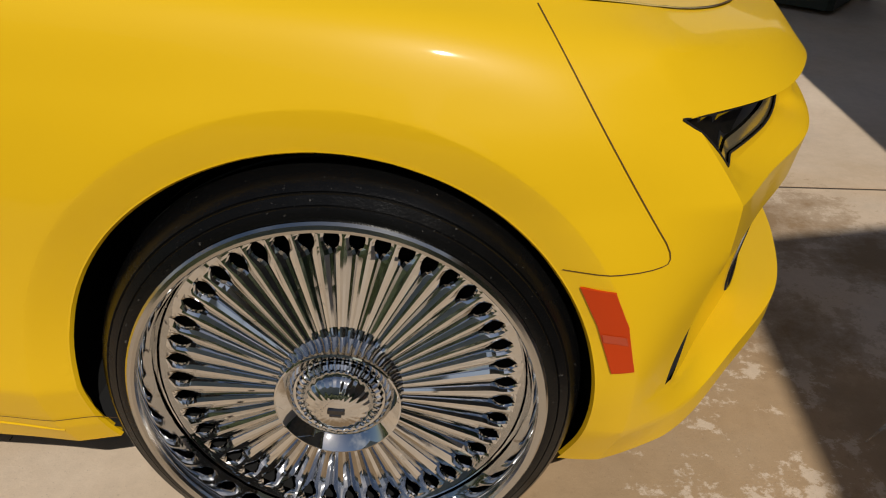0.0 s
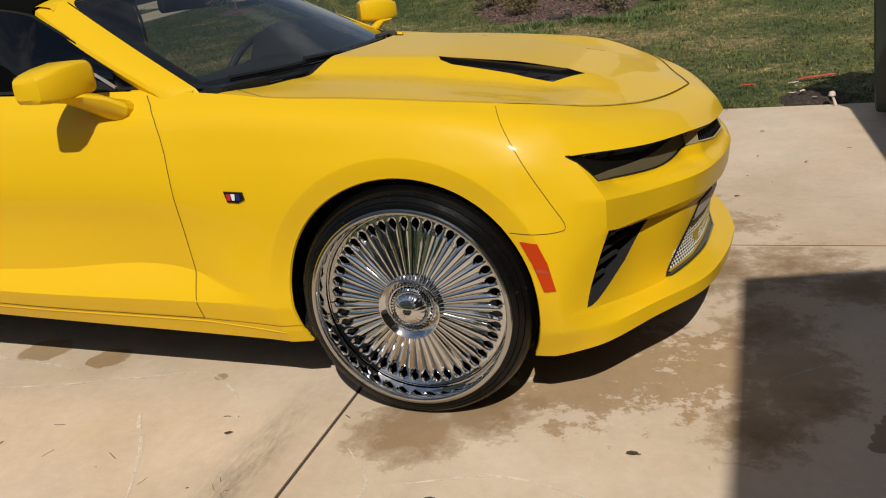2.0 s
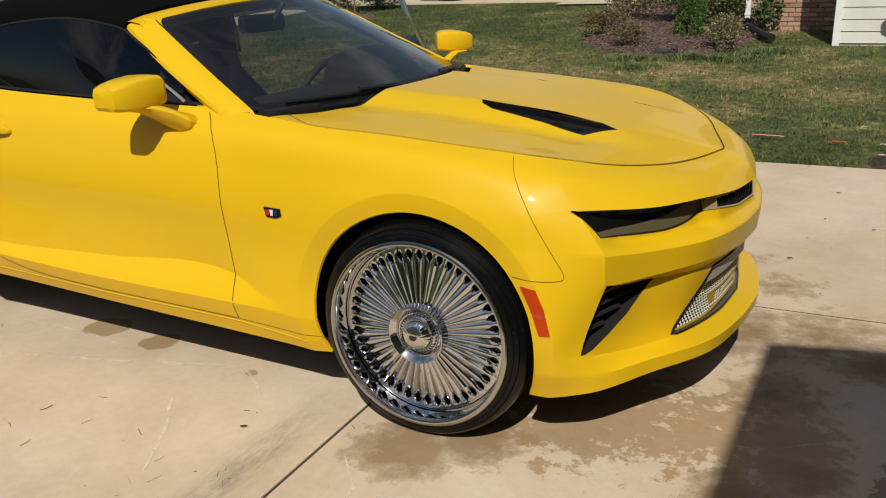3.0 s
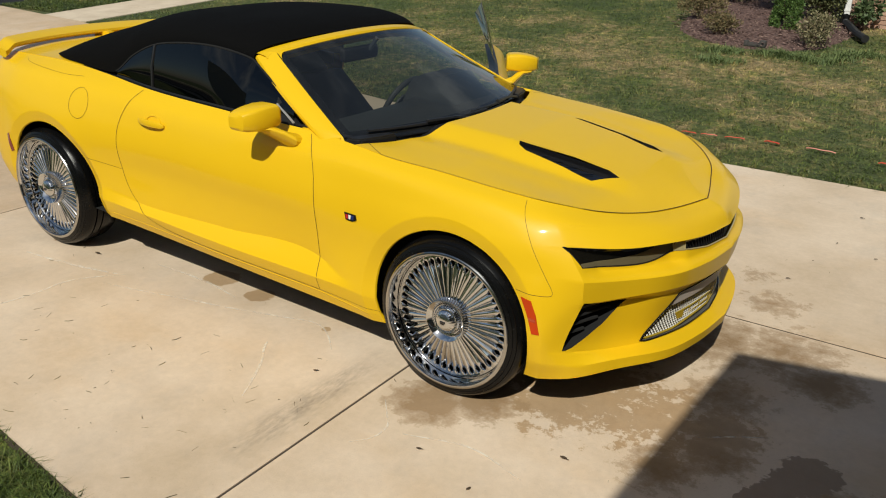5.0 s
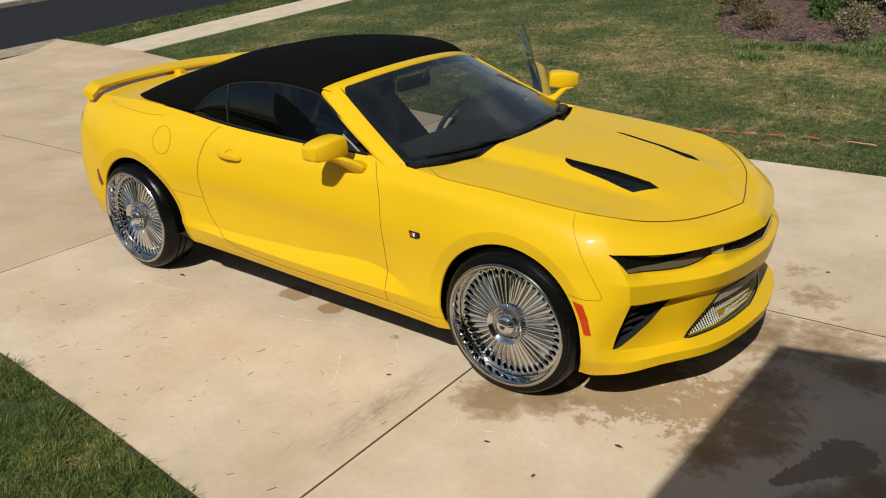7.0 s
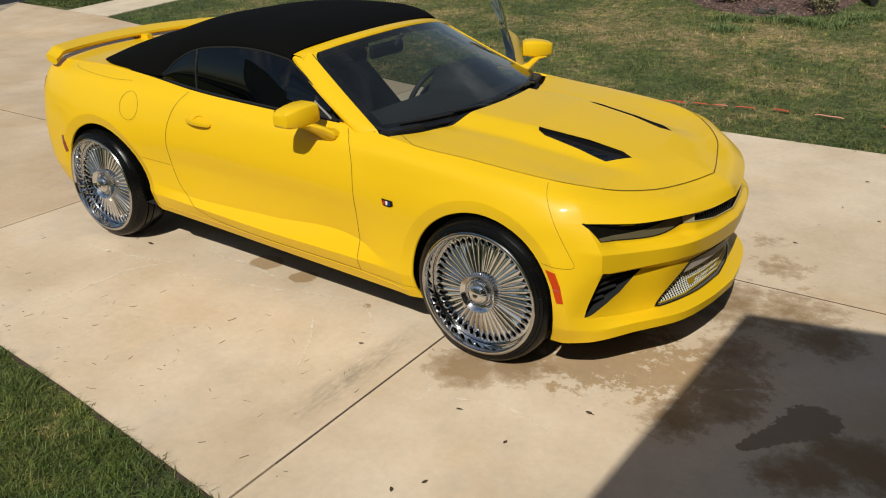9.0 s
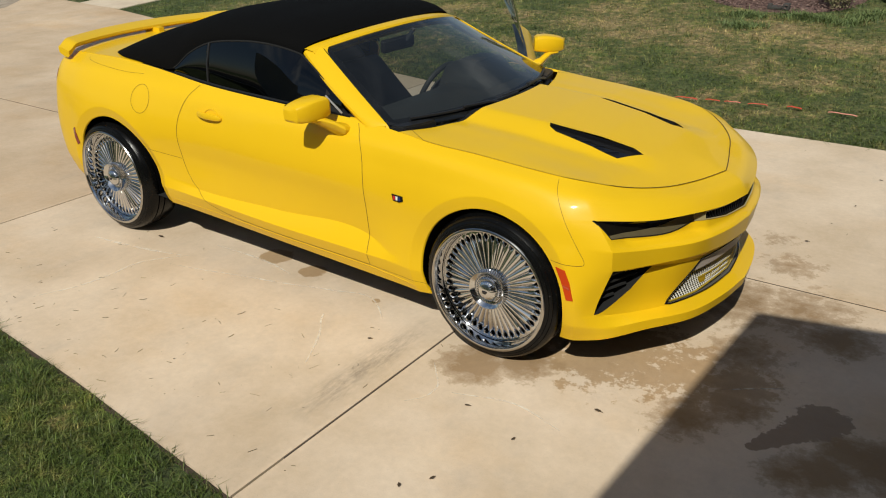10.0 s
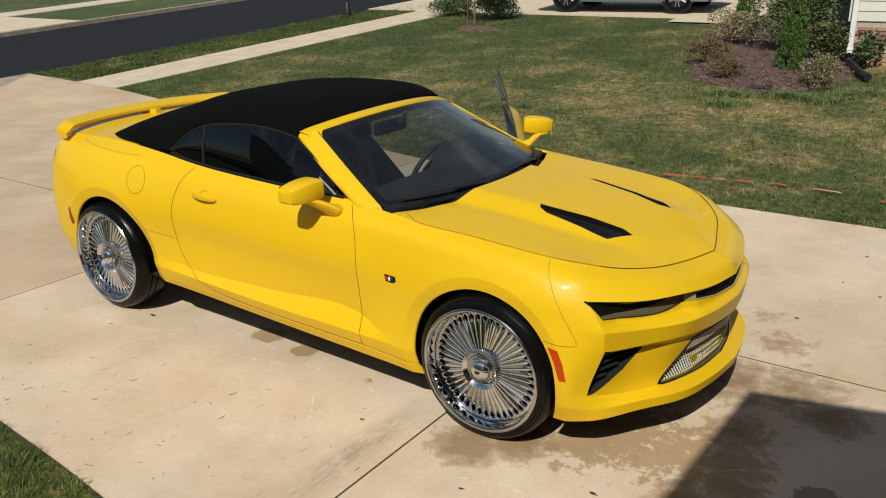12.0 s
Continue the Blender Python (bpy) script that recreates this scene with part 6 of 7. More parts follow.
def chips(n, seed):
    rg = random.Random(seed)
    verts, faces = [], []
    while len(faces) < n:
        x, y = rg.uniform(-3.7, -0.2), rg.uniform(8.4, 15.3)
        if not inside((x + rg.gauss(0, 0.10), y + rg.gauss(0, 0.12)), BED):
            continue
        z = land(y) + rg.uniform(0.02, 0.07)
        a, l, w = rg.uniform(0, 6.3), rg.uniform(0.02, 0.05), rg.uniform(0.006, 0.014)
        dx, dy, t = math.cos(a) * l, math.sin(a) * l, rg.uniform(-0.02, 0.03)
        k = len(verts)
        verts += [(x - dx, y - dy, z), (x + dy * w / l, y - dx * w / l, z + 0.01), (x + dx, y + dy, z + t), (x - dy * w / l, y + dx * w / l, z + 0.004)]
        faces.append((k, k + 1, k + 2, k + 3))
    return raw(verts, faces)


CHIP = leafy("bark_chips", (0.05, 0.022, 0.020), (0.30, 0.20, 0.16))
tagged(link("bark_chips", chips(4200, 8), CHIP), "loose bark chips scattered on the mulch bed", "bark chips", kind="stuff")


def foliage(count, shape, leaf, seed):
    """Many small folded leaves placed by shape(rg) -> place, outward way."""
    rg = random.Random(seed)
    verts, faces = [], []
    for _ in range(count):
        p, n = shape(rg)
        size = leaf * rg.uniform(0.6, 1.4)
        d = (n + Vector((rg.uniform(-1, 1), rg.uniform(-1, 1), rg.uniform(-0.6, 1)))).normalized()
        side = d.cross(Vector((rg.uniform(-1, 1), rg.uniform(-1, 1), rg.uniform(-1, 1)))).normalized() * size * 0.34
        k = len(verts)
        verts += [p, p + d * size * 0.5 + side, p + d * size, p + d * size * 0.5 - side]
        faces += [(k, k + 1, k + 2), (k, k + 2, k + 3)]
    return raw(verts, faces)


def twigs(height, spread, n, seed, r0=0.012):
    rg = random.Random(seed)
    out = None
    for _ in range(n):
        a, f = rg.uniform(0, 6.3), rg.uniform(0.3, 1.0)
        tip = Vector((math.cos(a) * spread * f, math.sin(a) * spread * f, height * rg.uniform(0.6, 1.0)))
        mid = tip * 0.5 + Vector((rg.uniform(-0.05, 0.05), rg.uniform(-0.05, 0.05), 0.08 * height))
        t = tube([(0, 0, -0.05), mid, tip], r0, 5, 0.3)
        out = t if out is None else join(out, t)
    return out


def bush(label, x, y, w, h, mat, count, leaf, seed, upright=False, group="shrubs in the mulch bed"):
    ob = thing("shrub", label, "shrub", (x, y, land(y) + 0.02), random.Random(seed).uniform(0, 360), group)
    lumps = random.Random(seed + 50)
    cl = [(Vector((lumps.uniform(-0.55, 0.55) * w * 0.5, lumps.uniform(-0.55, 0.55) * w * 0.5, h * lumps.uniform(0.3, 0.75))), lumps.uniform(0.24, 0.42)) for _ in range(9)]

    plumes = []
    for _ in range(95):
        zb = h * lumps.random() ** 1.5 * 0.84
        plumes.append((lumps.uniform(0, 6.3), zb, w * 0.5 * (1 - zb / h) ** 0.75 * lumps.uniform(0.55, 1.1), h * lumps.uniform(0.14, 0.24)))

    def shape(rg):
        if upright:
            a, zb, rad, rise = plumes[rg.randrange(len(plumes))]
            f = rg.random()
            out = rad * (0.72 + 0.34 * f - 0.42 * f * f) + rg.gauss(0, 0.022 * w)
            side_ = rg.gauss(0, 0.075 * w * (1.05 - f))
            ca, sa = math.cos(a), math.sin(a)
            return Vector((out * ca - side_ * sa, out * sa + side_ * ca, max(0.01, zb + rise * f))), Vector((ca * 0.35, sa * 0.35, 1.0))
        c, r = rg.choice(cl)
        n = Vector((rg.gauss(0, 1), rg.gauss(0, 1), rg.gauss(0.2, 0.9))).normalized()
        p = c + Vector((n.x * w * r, n.y * w * r, n.z * h * r * 0.9)) * rg.uniform(0.55, 1.08)
        p.z = max(p.z, 0.01)
        return p, n

    part("stem", twigs(h * 0.85, w * 0.35, 9 if not upright else 5, seed), BARK, ob)
    leaves = part("leaves", foliage(count, shape, leaf, seed), mat, ob, smooth=False)
    leaves["kind"] = "stuff"
    return ob


bush("dense green pointed cypress shrub", -1.20, 10.15, 0.64, 1.22, LEAF_DARK, 17000, 0.026, 1, True)
bush("tall grey-green leafy shrub behind the cypress", -1.60, 11.75, 1.25, 1.75, leafy("grey_green_leaves", (0.045, 0.070, 0.022), (0.17, 0.21, 0.085)), 9500, 0.045, 2)
bush("dry brownish low shrub in the mulch", -1.92, 9.20, 0.46, 0.34, LEAF_DRY, 2200, 0.028, 3)
bush("sparse olive and brown shrub", -2.55, 10.4, 0.62, 0.42, LEAF_DRY, 3000, 0.030, 4)
bush("pale tan dry shrub with faded blooms", -2.72, 12.3, 0.84, 0.66, leafy("faded_blooms", (0.10, 0.105, 0.045), (0.48, 0.36, 0.24)), 4600, 0.036, 5)
bush("small pointed cypress by the far end of the bed", -3.35, 15.35, 0.55, 1.25, LEAF_DARK, 5000, 0.04, 6, True)
bush("low olive shrub with a few whitish flowers", -0.55, 9.05, 0.52, 0.42, leafy("flowering_leaves", (0.055, 0.062, 0.022), (0.30, 0.25, 0.14)), 2600, 0.030, 7)
bush("broad-leaved green shrub beside the downspout", -0.20, 10.80, 0.34, 0.55, LEAF, 520, 0.07, 8)
bush("grassy olive shrub by the house corner", -0.85, 11.1, 0.60, 0.62, leafy("olive_leaves", (0.045, 0.055, 0.02), (0.17, 0.17, 0.07)), 2600, 0.045, 9)
bush("low spreading dark green shrub near the sidewalk", -11.05, 15.2, 1.2, 0.50, LEAF, 4200, 0.05, 10, False, "low shrubs by the neighbouring driveway")
bush("low spreading dark green shrub near the young tree", -9.45, 15.0, 1.1, 0.55, LEAF, 4200, 0.05, 11, False, "low shrubs by the neighbouring driveway")
block = thing("edging_stone", "small dark edging piece lying in the mulch", "edging stone", (-1.25, 8.72, land(8.72)))
part("stone", join(box((-0.14, -0.05, 0), (0.14, 0.05, 0.05), 0.02, 2), box((0.06, -0.07, 0.0), (0.15, 0.06, 0.09), 0.02, 2), box((-0.15, -0.06, 0.0), (-0.09, 0.05, 0.075), 0.02, 2)), material("weathered_black", (0.05, 0.046, 0.042), 0.85), block)

# young tree with a stake
tree = thing("young_tree", "thin young tree with a wooden stake", "tree", (-9.02, 13.25, land(13.25)))
part("trunk", tube([(0, 0, -0.05), (0.02, 0.0, 0.9), (-0.01, 0.01, 1.7), (0.02, 0, 2.6)], 0.021, 8, 0.5), BARK, tree)
part("stake", tube([(-0.22, 0.05, -0.05), (-0.22, 0.05, 1.2)], 0.010, 6), BARK, tree)
for k in range(8):
    a = k * 2.4
    z = 1.7 + 0.11 * k
    part("limb", tube([(0.0, 0, z), (0.30 * math.cos(a), 0.30 * math.sin(a), z + 0.30), (0.55 * math.cos(a), 0.55 * math.sin(a), z + 0.5)], 0.012, 5, 0.3), BARK, tree)


def crown_shape(rg):
    n = Vector((rg.gauss(0, 1), rg.gauss(0, 1), rg.gauss(0, 1))).normalized()
    return Vector((0, 0, 2.45)) + Vector((n.x * 0.75, n.y * 0.75, n.z * 0.8)) * rg.uniform(0.3, 1.0), n


crown = part("crown", foliage(1800, crown_shape, 0.09, 31), LEAF, tree, smooth=False)
crown["kind"] = "stuff"

lamp = thing("lamp_post", "black metal street lamp post on the grass strip", "lamp post", (-14.05, 14.55, land(14.55)))
part("base", lathe([(0.0, -0.02), (0.10, -0.02), (0.10, 0.20), (0.07, 0.26), (0.06, 0.34), (0.05, 0.36)], 20), BLACK, lamp).matrix_basis = pose(0, 0, 0, -90, 0, 0)
part("pole", tube([(0, 0, 0.3), (0, 0, 3.2)], 0.045, 12, 0.8), BLACK, lamp)
part("lantern", box((-0.13, -0.13, 3.2), (0.13, 0.13, 3.6), 0.03, 1), BLACK, lamp, smooth=False)

# parked grey car next door
pc = thing("parked_car", "grey parked sedan with dark multi-spoke wheels", "car", (-6.75, 17.25, land(17.25) + 0.02), 4.0)
PROFILE = [(-2.30, 0.36), (-2.36, 0.62), (-2.28, 0.86), (-1.75, 0.98), (-1.15, 1.40), (-0.30, 1.46), (0.45, 1.36), (1.10, 0.96), (2.0, 0.84), (2.32, 0.66), (2.34, 0.40), (2.20, 0.24), (-2.15, 0.24)]
rows_ = []
for yy in (-0.90, -0.92, 0.92, 0.90):
    rows_.append([(x * (0.985 if abs(yy) > 0.905 else 0.975), yy * (1 if z < 0.99 else 0.74), z) for x, z in PROFILE + PROFILE[:1]])
bm = sheet(rows_)
bmesh.ops.remove_doubles(bm, verts=bm.verts[:], dist=1e-5)
bmesh.ops.holes_fill(bm, edges=[e for e in bm.edges if e.is_boundary], sides=0)
bmesh.ops.recalc_face_normals(bm, faces=bm.faces[:])
bmesh.ops.bevel(bm, geom=[e for e in bm.edges if e.calc_face_angle(0) > 0.6], offset=0.05, segments=3, affect="EDGES")
part("body", bm, GREY_PAINT, pc)
for sgn in (-1, 1):
    part("sill", box((-1.05, sgn * 0.93 - 0.03, 0.20), (1.05, sgn * 0.93 + 0.03, 0.34), 0.02, 2), GREY_PAINT, pc)
    part("window", raw([(-1.05, sgn * 0.905, 1.0), (0.95, sgn * 0.905, 0.99), (0.42, sgn * 0.72, 1.33), (-0.95, sgn * 0.70, 1.37)], [(0, 1, 2, 3)]), TINTED, pc, smooth=False)
    for wx in (-1.43, 1.43):
        arch = lathe([(0.0, 0.0), (0.39, 0.0)], 32)
        for v in arch.verts:
            v.co.y = sgn * 0.932
        bm_ob = part("wheel_well", arch, WELL, pc, smooth=False)
        bm_ob.location = (wx, 0, 0.34)
        w = new("wheel")
        w.parent, w["label"] = pc, "dark alloy wheel"
        w.matrix_basis = pose(wx, sgn * 0.95, 0.335, 0, 0, 0 if sgn < 0 else 180)
        part("tyre", lathe([(0.23, 0.0), (0.30, 0.012), (0.33, -0.01), (0.335, -0.05), (0.33, -0.2), (0.24, -0.22)], 40), RUBBER, w)
        part("rim", lathe([(0.235, 0.0), (0.225, -0.03), (0.05, -0.08), (0.0, -0.08)], 40), WELL, w)
        for k in range(10):
            a = 2 * math.pi * k / 10 + (0.09 if k % 2 else -0.09)
            part("spoke", tube([(0.04 * math.cos(a), -0.005, 0.04 * math.sin(a)), (0.228 * math.cos(a), -0.004, 0.228 * math.sin(a))], 0.014, 5), STEEL, w)

# wheeled bin by the garage
bin_ = thing("wheeled_bin", "dark green plastic wheeled rubbish bin in shade", "bin", (2.19, 3.20, 0.0), -38)
rows_ = []
for z, wx, wy in ((0.03, 0.255, 0.29), (0.10, 0.265, 0.30), (0.55, 0.285, 0.325), (0.93, 0.30, 0.345), (0.95, 0.325, 0.37), (1.0, 0.325, 0.37)):
    rows_.append([(sx * (wx - c * 0.03), sy * (wy - (0.03 - c * 0.03)), z) for sx, sy, c in ((-1, -1, 0), (-1, -1, 1), (1, -1, 1), (1, -1, 0), (1, 1, 0), (1, 1, 1), (-1, 1, 1), (-1, 1, 0), (-1, -1, 0))])
bm = sheet(rows_)
bmesh.ops.remove_doubles(bm, verts=bm.verts[:], dist=1e-5)
bmesh.ops.holes_fill(bm, edges=[e for e in bm.edges if e.is_boundary], sides=0)
bmesh.ops.recalc_face_normals(bm, faces=bm.faces[:])
part("body", bm, BIN, bin_, smooth=False)
part("lid", box((-0.335, -0.385, 1.0), (0.335, 0.40, 1.09), 0.04, 3), BIN, bin_)
part("handle", tube([(-0.25, 0.36, 0.95), (-0.25, 0.44, 0.98), (0.25, 0.44, 0.98), (0.25, 0.36, 0.95)], 0.016, 8), BIN, bin_)
part("rib", box((-0.300, -0.20, 0.12), (-0.270, -0.17, 0.90), 0.006, 1), BIN, bin_, smooth=False)
for sx in (-0.29, 0.29):
    wh = part("wheel", lathe([(0.0, 0.03), (0.09, 0.03), (0.10, 0.0), (0.09, -0.03), (0.0, -0.03)], 20), RUBBER, bin_)
    wh.matrix_basis = pose(sx, 0.30, 0.10, 0, 0, 90)

light = thing("garden_light", "small pale mushroom-shaped garden light", "garden light", (1.600, 3.535, land(3.6) + 0.012))
part("stem", tube([(0.028, -0.01, -0.012), (0.014, 0, 0.03), (0.0, 0, 0.065)], 0.011, 8, 0.7), PALE, light)
cap = lathe([(0.0, 0.034), (0.015, 0.031), (0.022, 0.020), (0.024, 0.0), (0.0, 0.0)], 16)
part("cap", cap, PALE, light).matrix_basis = pose(0.0, 0, 0.060, -90, 0, 0)

red = thing("red_cord", "broken lengths of flat red tape half hidden in grass", "tape")
for x0, y0, x1, y1, w in ((-1.02, 4.20, -0.80, 4.215, 0.010), (-0.73, 4.24, -0.59, 4.25, 0.008), (-0.55, 4.255, -0.40, 4.275, 0.004), (-0.33, 4.286, -0.15, 4.306, 0.006), (0.015, 4.348, 0.154, 4.338, 0.012), (0.383, 4.347, 0.636, 4.325, 0.008), (0.99, 4.23, 1.10, 4.25, 0.012), (1.44, 4.36, 1.74, 4.46, 0.022)):
    row = []
    for k in range(9):
        f = k / 8
        x, y = x0 + (x1 - x0) * f, y0 + (y1 - y0) * f + 0.004 * math.sin(5 * f + x0 * 7)
        z = land(y) + 0.016 + 0.010 * math.sin(math.pi * f) + 0.003 * math.sin(9 * f)
        row.append([(x, y - w, z - 0.004), (x, y, z + 0.002), (x, y + w, z)])
    bm = faced(sheet(row), Vector((0, 0, 1)))
    bmesh.ops.solidify(bm, geom=bm.faces[:], thickness=0.002)
    part("tape_length", bm, HOSE_PALE if 0.3 < x0 < 0.6 else HOSE, red, smooth=False)

# ---------------------------------------------------------------- litter on the concrete
MARK = bpy.data.materials.new("lime_mark")
MARK.use_nodes = True
mb_ = MARK.node_tree.nodes["Principled BSDF"]
mb_.inputs["Base Color"].default_value = (0.86, 0.78, 0.65, 1)
mb_.inputs["Roughness"].default_value = 0.9
wire(MARK, ramp(MARK, noise_of(MARK, 18, 6), [(0.36, 0.0), (0.64, 0.72)]), mb_.inputs["Alpha"])


def mark(points, width, mat=MARK):
    pts_ = hermite(np.array([(x, y, 0.0025) for x, y in points]), np.zeros(len(points)), [14] * (len(points) - 1))
    rows__ = []
    for i, p in enumerate(pts_):
        t = pts_[min(i + 1, len(pts_) - 1)] - pts_[max(i - 1, 0)]
        t = t / (np.linalg.norm(t) + 1e-9)
        w = width * (0.4 + 0.6 * math.sin(math.pi * i / (len(pts_) - 1))) * (1 + 0.4 * noise.noise(Vector(p) * 9))
        rows__.append([p - np.array((-t[1], t[0], 0)) * w, p + np.array((-t[1], t[0], 0)) * w])
    part("lime_mark" if mat is MARK else "scuff_mark", faced(sheet(rows__), Vector((0, 0, 1))), mat, driveway)


mark([(-2.45, -1.80), (-2.36, -1.60), (-2.33, -1.386), (-2.334, -1.21), (-2.264, -1.08), (-2.16, -0.96)], 0.007)
mark([(-2.16, -1.10), (-1.90, -1.04), (-1.716, -0.988), (-1.352, -0.896), (-1.117, -0.825), (-0.877, -0.77), (-0.72, -0.87), (-0.66, -0.93)], 0.006)
mark([(-0.96, -1.05), (-0.94, -1.085), (-0.849, -1.196), (-0.766, -1.333), (-0.70, -1.46)], 0.0065)
mark([(-2.13, -0.758), (-1.88, -0.748), (-1.68, -0.757), (-1.45, -0.80)], 0.010)
mark([(-0.19, -1.12), (-0.12, -1.20), (-0.064, -1.268), (-0.061, -1.367), (-0.12, -1.45)], 0.004)
mark([(0.02, -1.28), (0.30, -1.20), (0.55, -1.26)], 0.006)
mark([(-2.9, -1.10), (-2.5, -1.05), (-2.2, -0.98)], 0.012)
mark([(1.00, -0.60), (1.13, -0.50), (1.24, -0.43)], 0.005)


def leaf_thing(x, y, size, turn, seed, up=0.002, mat=DRYBIT, label="small curled dark brown leaf on concrete", group="leaves on the driveway"):
    rg = random.Random(seed)
    ob = thing("fallen_leaf", label, "leaf", (x, y, up), turn, group)
    grid = [[((u - 0.5) * size, (v - 0.5) * size * 0.5 * math.sin(math.pi * (0.08 + 0.84 * u)), 0.004 + 0.35 * size * (abs(v - 0.5) * 1.2) ** 2 + 0.15 * size * (u - 0.5) ** 2 + rg.uniform(0, 0.002)) for u in np.linspace(0, 1, 7)] for v in np.linspace(0, 1, 5)]
    part("blade", faced(sheet(grid), Vector((0, 0, 1))), mat, ob)
    part("stalk", tube([(size * 0.45, 0, 0.006), (size * 0.75, 0.004, 0.003)], 0.0012, 4), mat, ob)


for i, (x, y, sz, tn) in enumerate([(-0.586, -1.121, 0.020, 40), (0.134, -1.327, 0.022, 20), (0.286, -1.80, 0.024, 70), (0.205, -1.903, 0.024, 120), (-2.543, -0.869, 0.035, 10), (0.62, -1.05, 0.03, 0), (0.92, 1.30, 0.024, 5), (1.10, 2.75, 0.024, 0), (1.30, 1.95, 0.02, 30), (1.05, 2.1, 0.018, 80), (0.42, -1.42, 0.021, 75)]):
    leaf_thing(x, y, sz, tn, i)
for i, (x, y, sz, tn) in enumerate([(1.385, 4.11, 0.085, 20), (1.40, 4.02, 0.05, 100), (1.43, 3.84, 0.075, 60), (1.36, 3.80, 0.06, 10), (1.50, 3.66, 0.035, 140)]):
    leaf_thing(x, y, sz, tn, 40 + i, land(y) + 0.035, PALE, "pale bleached dry leaf on dark bare soil", "leaves on the bare soil")


def clippings(n, seed):
    rg = random.Random(seed)
    verts, faces = [], []
    for _ in range(n):
        if rg.random() < 0.7:
            x, y = rg.uniform(-3.4, -0.2), -2.1 + abs(rg.gauss(0, 0.55))
        else:
            x, y = rg.uniform(-3.5, 1.8), rg.uniform(-2.1, 3.5)
        a, l = rg.uniform(0, 6.3), rg.choice((0.006, 0.010, 0.022, 0.035, 0.045)) * rg.uniform(0.7, 1.2)
        w = rg.uniform(0.0003, 0.00065)
        dx, dy = math.cos(a), math.sin(a)
        k = len(verts)
        bend = rg.gauss(0, 0.06) * l
        for f in (0, 0.5, 1):
            px, py = x + dx * l * (f - 0.5) - dy * bend * (1 - (2 * f - 1) ** 2), y + dy * l * (f - 0.5) + dx * bend * (1 - (2 * f - 1) ** 2)
            verts += [(px - dy * w, py + dx * w, 0.002), (px + dy * w, py - dx * w, 0.004)]
        faces += [(k, k + 1, k + 3, k + 2), (k + 2, k + 3, k + 5, k + 4)]
    return raw(verts, faces)


CLIP = leafy("clippings", (0.05, 0.045, 0.02), (0.20, 0.17, 0.08))
tagged(link("grass_clippings", clippings(190, 12), CLIP), "dry grass clippings scattered on the concrete driveway", "clippings", kind="stuff")


# ---------------------------------------------------------------- grass blades
def blades(name, n, place, h0, h1, width, seed, label, slack=1.7, mat=BLADE, trim=None):
    rg = np.random.default_rng(seed)
    xy = place(rg, n)
    n = len(xy)
    clump = np.array([noise.noise(Vector((p[0] * 5.0, p[1] * 5.0, seed))) + 0.5 * noise.noise(Vector((p[0] * 14.0, p[1] * 14.0, seed))) for p in xy])
    h = rg.uniform(h0, h1, n) * np.clip(1.0 + 0.9 * clump, 0.45, 1.9)
    if trim:
        h = h * trim(xy)
    a = rg.uniform(0, 2 * np.pi, n)
    lean = rg.uniform(0.2, slack, n) * np.where(rg.uniform(0, 1, n) < 0.22, 1.7, 1.0) * h
    w = width * rg.uniform(0.6, 1.3, n)
    z0 = RISE * np.clip(xy[:, 1] - FOOT, 0, 40) - 0.018
    dx, dy = np.cos(a), np.sin(a)
    px, py = -dy * w, dx * w
    v = np.empty((n, 5, 3))
    for k, (f, s) in enumerate(((0, 1), (0, -1), (0.55, 0.8), (0.55, -0.8), (1, 0))):
        bend = lean * f**2
        v[:, k, 0] = xy[:, 0] + dx * bend + px * s
        v[:, k, 1] = xy[:, 1] + dy * bend + py * s
        v[:, k, 2] = z0 + h * f * np.maximum(1 - 0.26 * f * lean / h, 0.15)
    idx = np.arange(n)[:, None] * 5
    quads = idx + np.array([0, 1, 3, 2])
    tris = idx + np.array([2, 3, 4])
    me = bpy.data.meshes.new(name)
    me.from_pydata(v.reshape(-1, 3).tolist(), [], quads.tolist() + tris.tolist())
    me.materials.append(mat)
    ob = new(name, me)
    return tagged(ob, label, "grass", kind="stuff")


def near_lawn(rg, n):
    x = rg.uniform(-5.2, 0.6, n)
    e = np.interp(x, [p[0] for p in EDGE_NEAR], [p[1] for p in EDGE_NEAR])
    y = e - 0.004 - rg.uniform(0, 1, n) * 1.5
    thin = np.array([noise.noise(Vector((a * 2.3, b * 2.3, 5.0))) + 0.6 * noise.noise(Vector((a * 7.0, b * 7.0, 1.0))) for a, b in zip(x, y)])
    keep = rg.uniform(0, 1, n) > np.clip((thin - 0.18) * 2.6, 0.0, 0.80)
    return np.stack([x, y], 1)[keep]


def mown_edge(xy):
    """Blades are cut short along the concrete."""
    e = np.interp(xy[:, 0], [p[0] for p in EDGE_NEAR], [p[1] for p in EDGE_NEAR])
    return 0.66 + 0.34 * np.clip((e - xy[:, 1]) / 0.09, 0, 1)


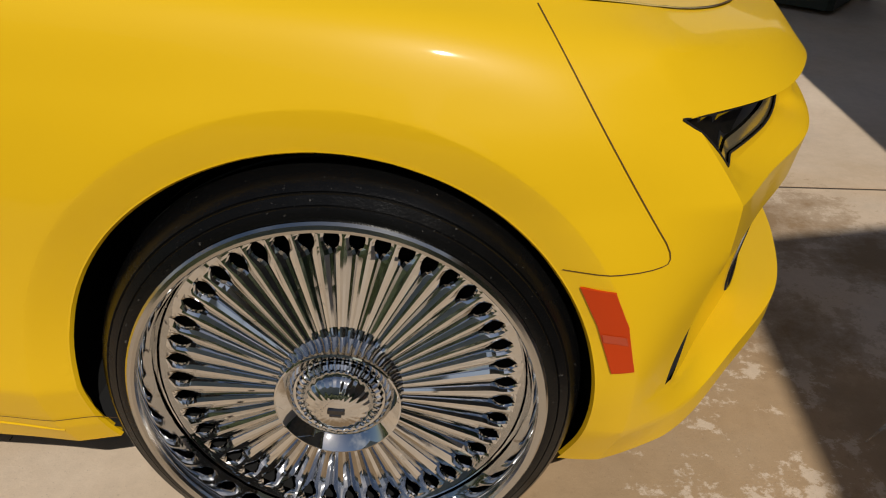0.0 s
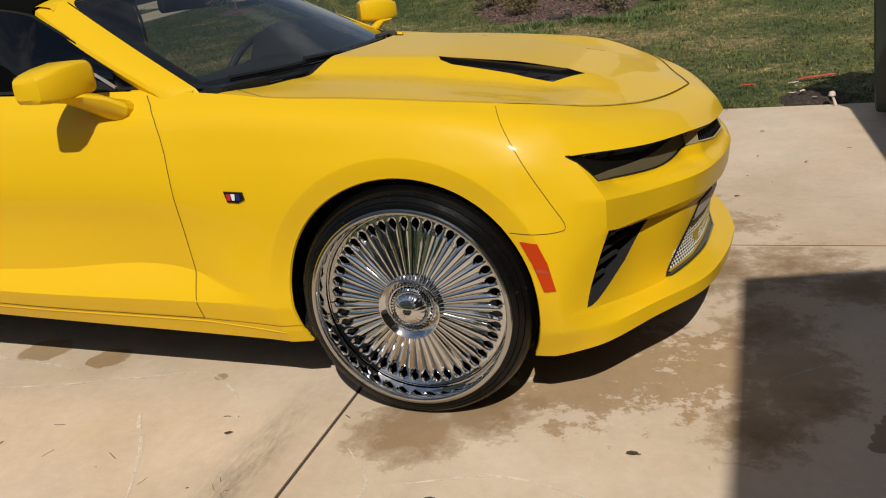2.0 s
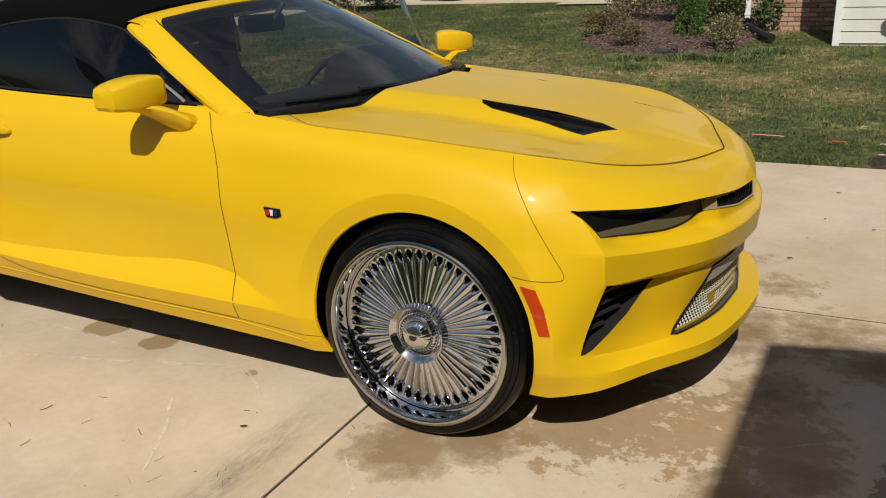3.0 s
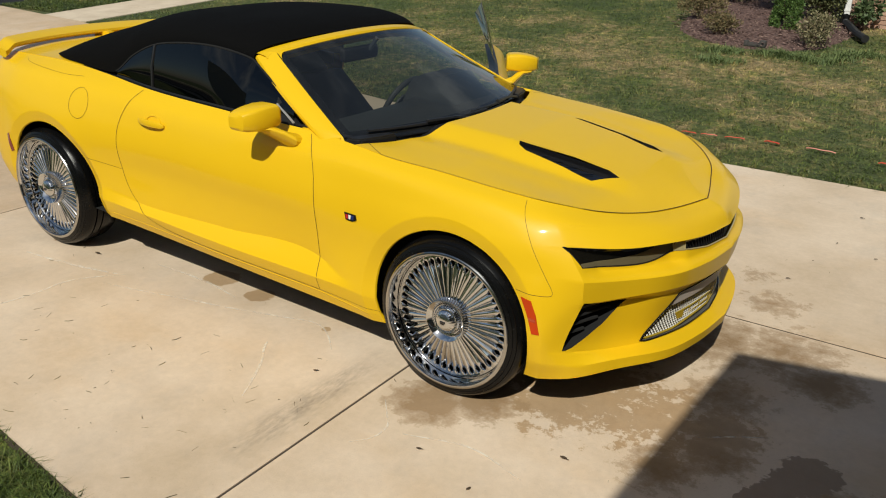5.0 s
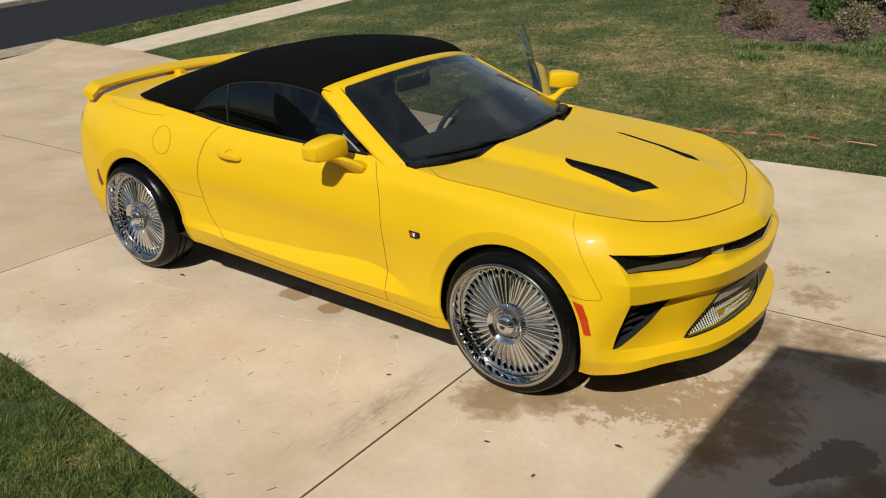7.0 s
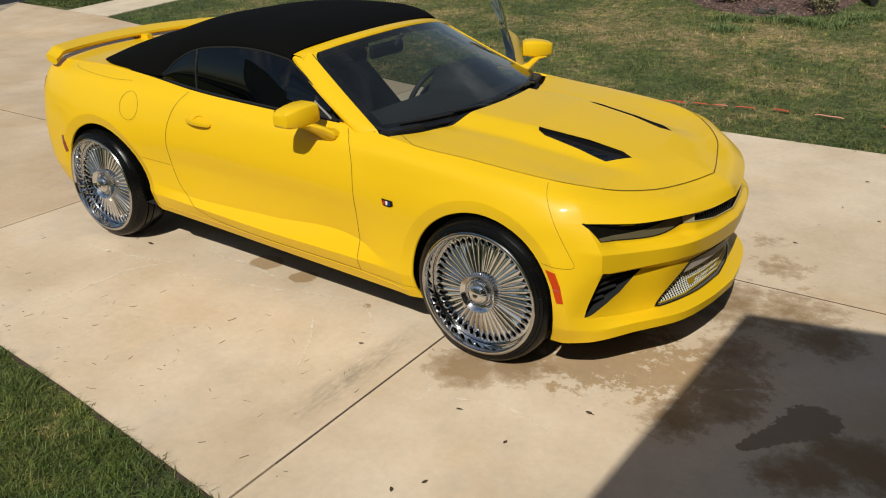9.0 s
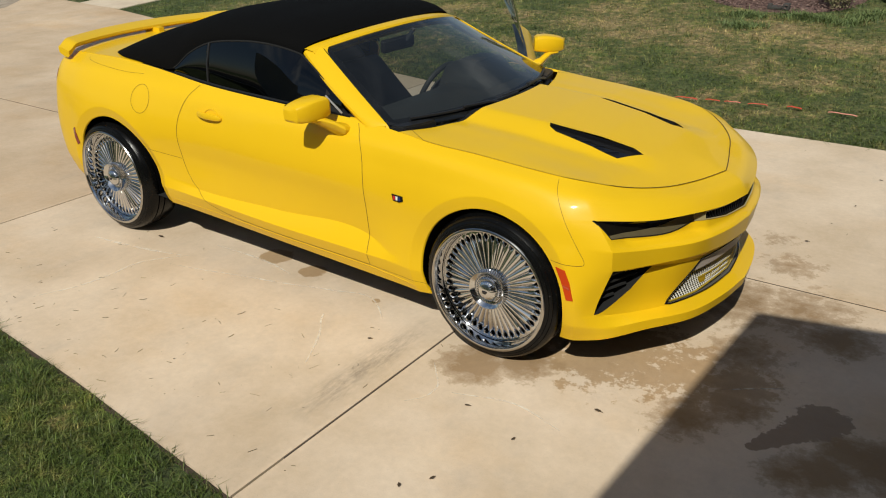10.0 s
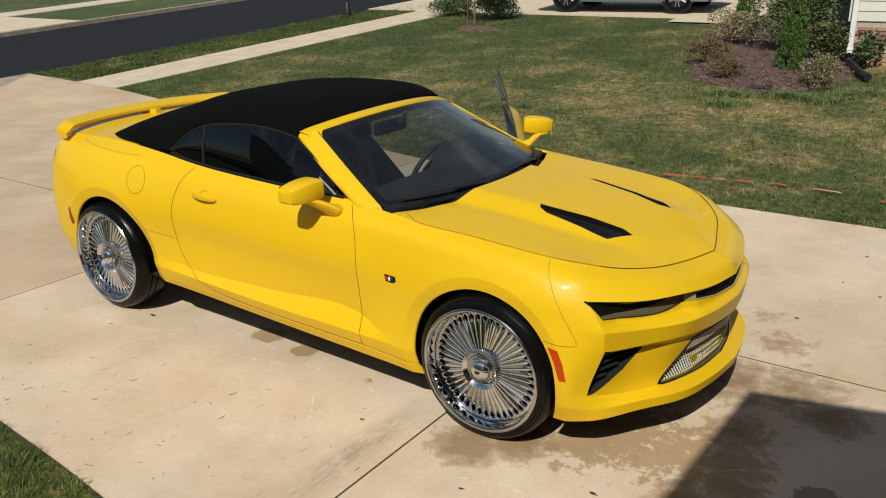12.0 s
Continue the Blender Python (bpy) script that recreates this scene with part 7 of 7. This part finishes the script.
def far_lawn(rg, n):
    x = rg.uniform(-11.25, 5.5, n)
    y = 3.57 + 12.2 * rg.uniform(0, 1, n) ** 1.25
    e = np.interp(x, [p[0] for p in EDGE_FAR[::-1]], [p[1] for p in EDGE_FAR[::-1]])
    keep = (y > e + rg.uniform(-0.012, 0.03, n)) & ~((x > -0.6) & (y > 11.0)) & ~((x > 0.8) & (y > 9.5)) & ~((y > 15.0) & (x < -3.2) & (x > -5.1)) & (y < 15.85)
    xy = np.stack([x, y], 1)[keep]
    edge_jit = rg.normal(0, 0.17, xy.shape)
    inb = np.array([inside(p, BED) for p in xy + edge_jit]) | np.array([inside(p, SOIL_SPOT) for p in xy + edge_jit * 0.35])
    return xy[~inb]


def strip_lawn(rg, n):
    x = rg.uniform(-14.42, -12.62, n)
    y = 5.35 + rg.uniform(0, 1, n) ** 1.2 * 12.0
    return np.stack([x, y], 1)


blades("near_grass", 150000, near_lawn, 0.018, 0.054, 0.0020, 1, "thick green mown grass beside the driveway", 2.1, trim=mown_edge)
blades("lawn_grass", 270000, far_lawn, 0.016, 0.050, 0.0032, 2, "patchy green and straw-brown lawn grass", 2.6)
blades("verge_grass", 60000, strip_lawn, 0.02, 0.06, 0.005, 3, "long green grass on the verge by the street", 2.4)

def weed_tufts(rg, n):
    spots = np.array([(-1.52, 8.22), (-1.38, 7.60), (-0.88, 8.38), (-0.70, 8.30), (-0.30, 8.20), (-0.10, 8.55), (0.15, 8.90)])
    pick = spots[rg.integers(0, len(spots), n)]
    return pick + rg.normal(0, 1, (n, 2)) * (0.13, 0.09)


WEED = leafy("weed_blades", (0.06, 0.095, 0.028), (0.19, 0.235, 0.085))
blades("weed_tufts", 5600, weed_tufts, 0.04, 0.10, 0.0045, 4, "taller pale green weedy tufts at the edge of the mulch", 1.6, WEED)

# brick base of the neighbouring house, brick by brick
bm = box((-0.097, 0.0, -0.029), (0.097, 0.05, 0.029), 0.004, 1)
brick_me = bpy.data.meshes.new("brick")
bm.to_mesh(brick_me)
bm.free()
brick_me.materials.append(BRICK)
for r in range(10):
    for c in range(7):
        x = -0.44 + 0.205 * c + (0.1 if r % 2 else 0.0)
        if x > 0.80:
            continue
        ob = new("brick", brick_me)
        ob.parent = house
        ob.location = (x, WALL_Y - 0.012 + 0.004 * math.sin(7.3 * r + 3.1 * c), BASE_Z - 0.06 + 0.0675 * r)
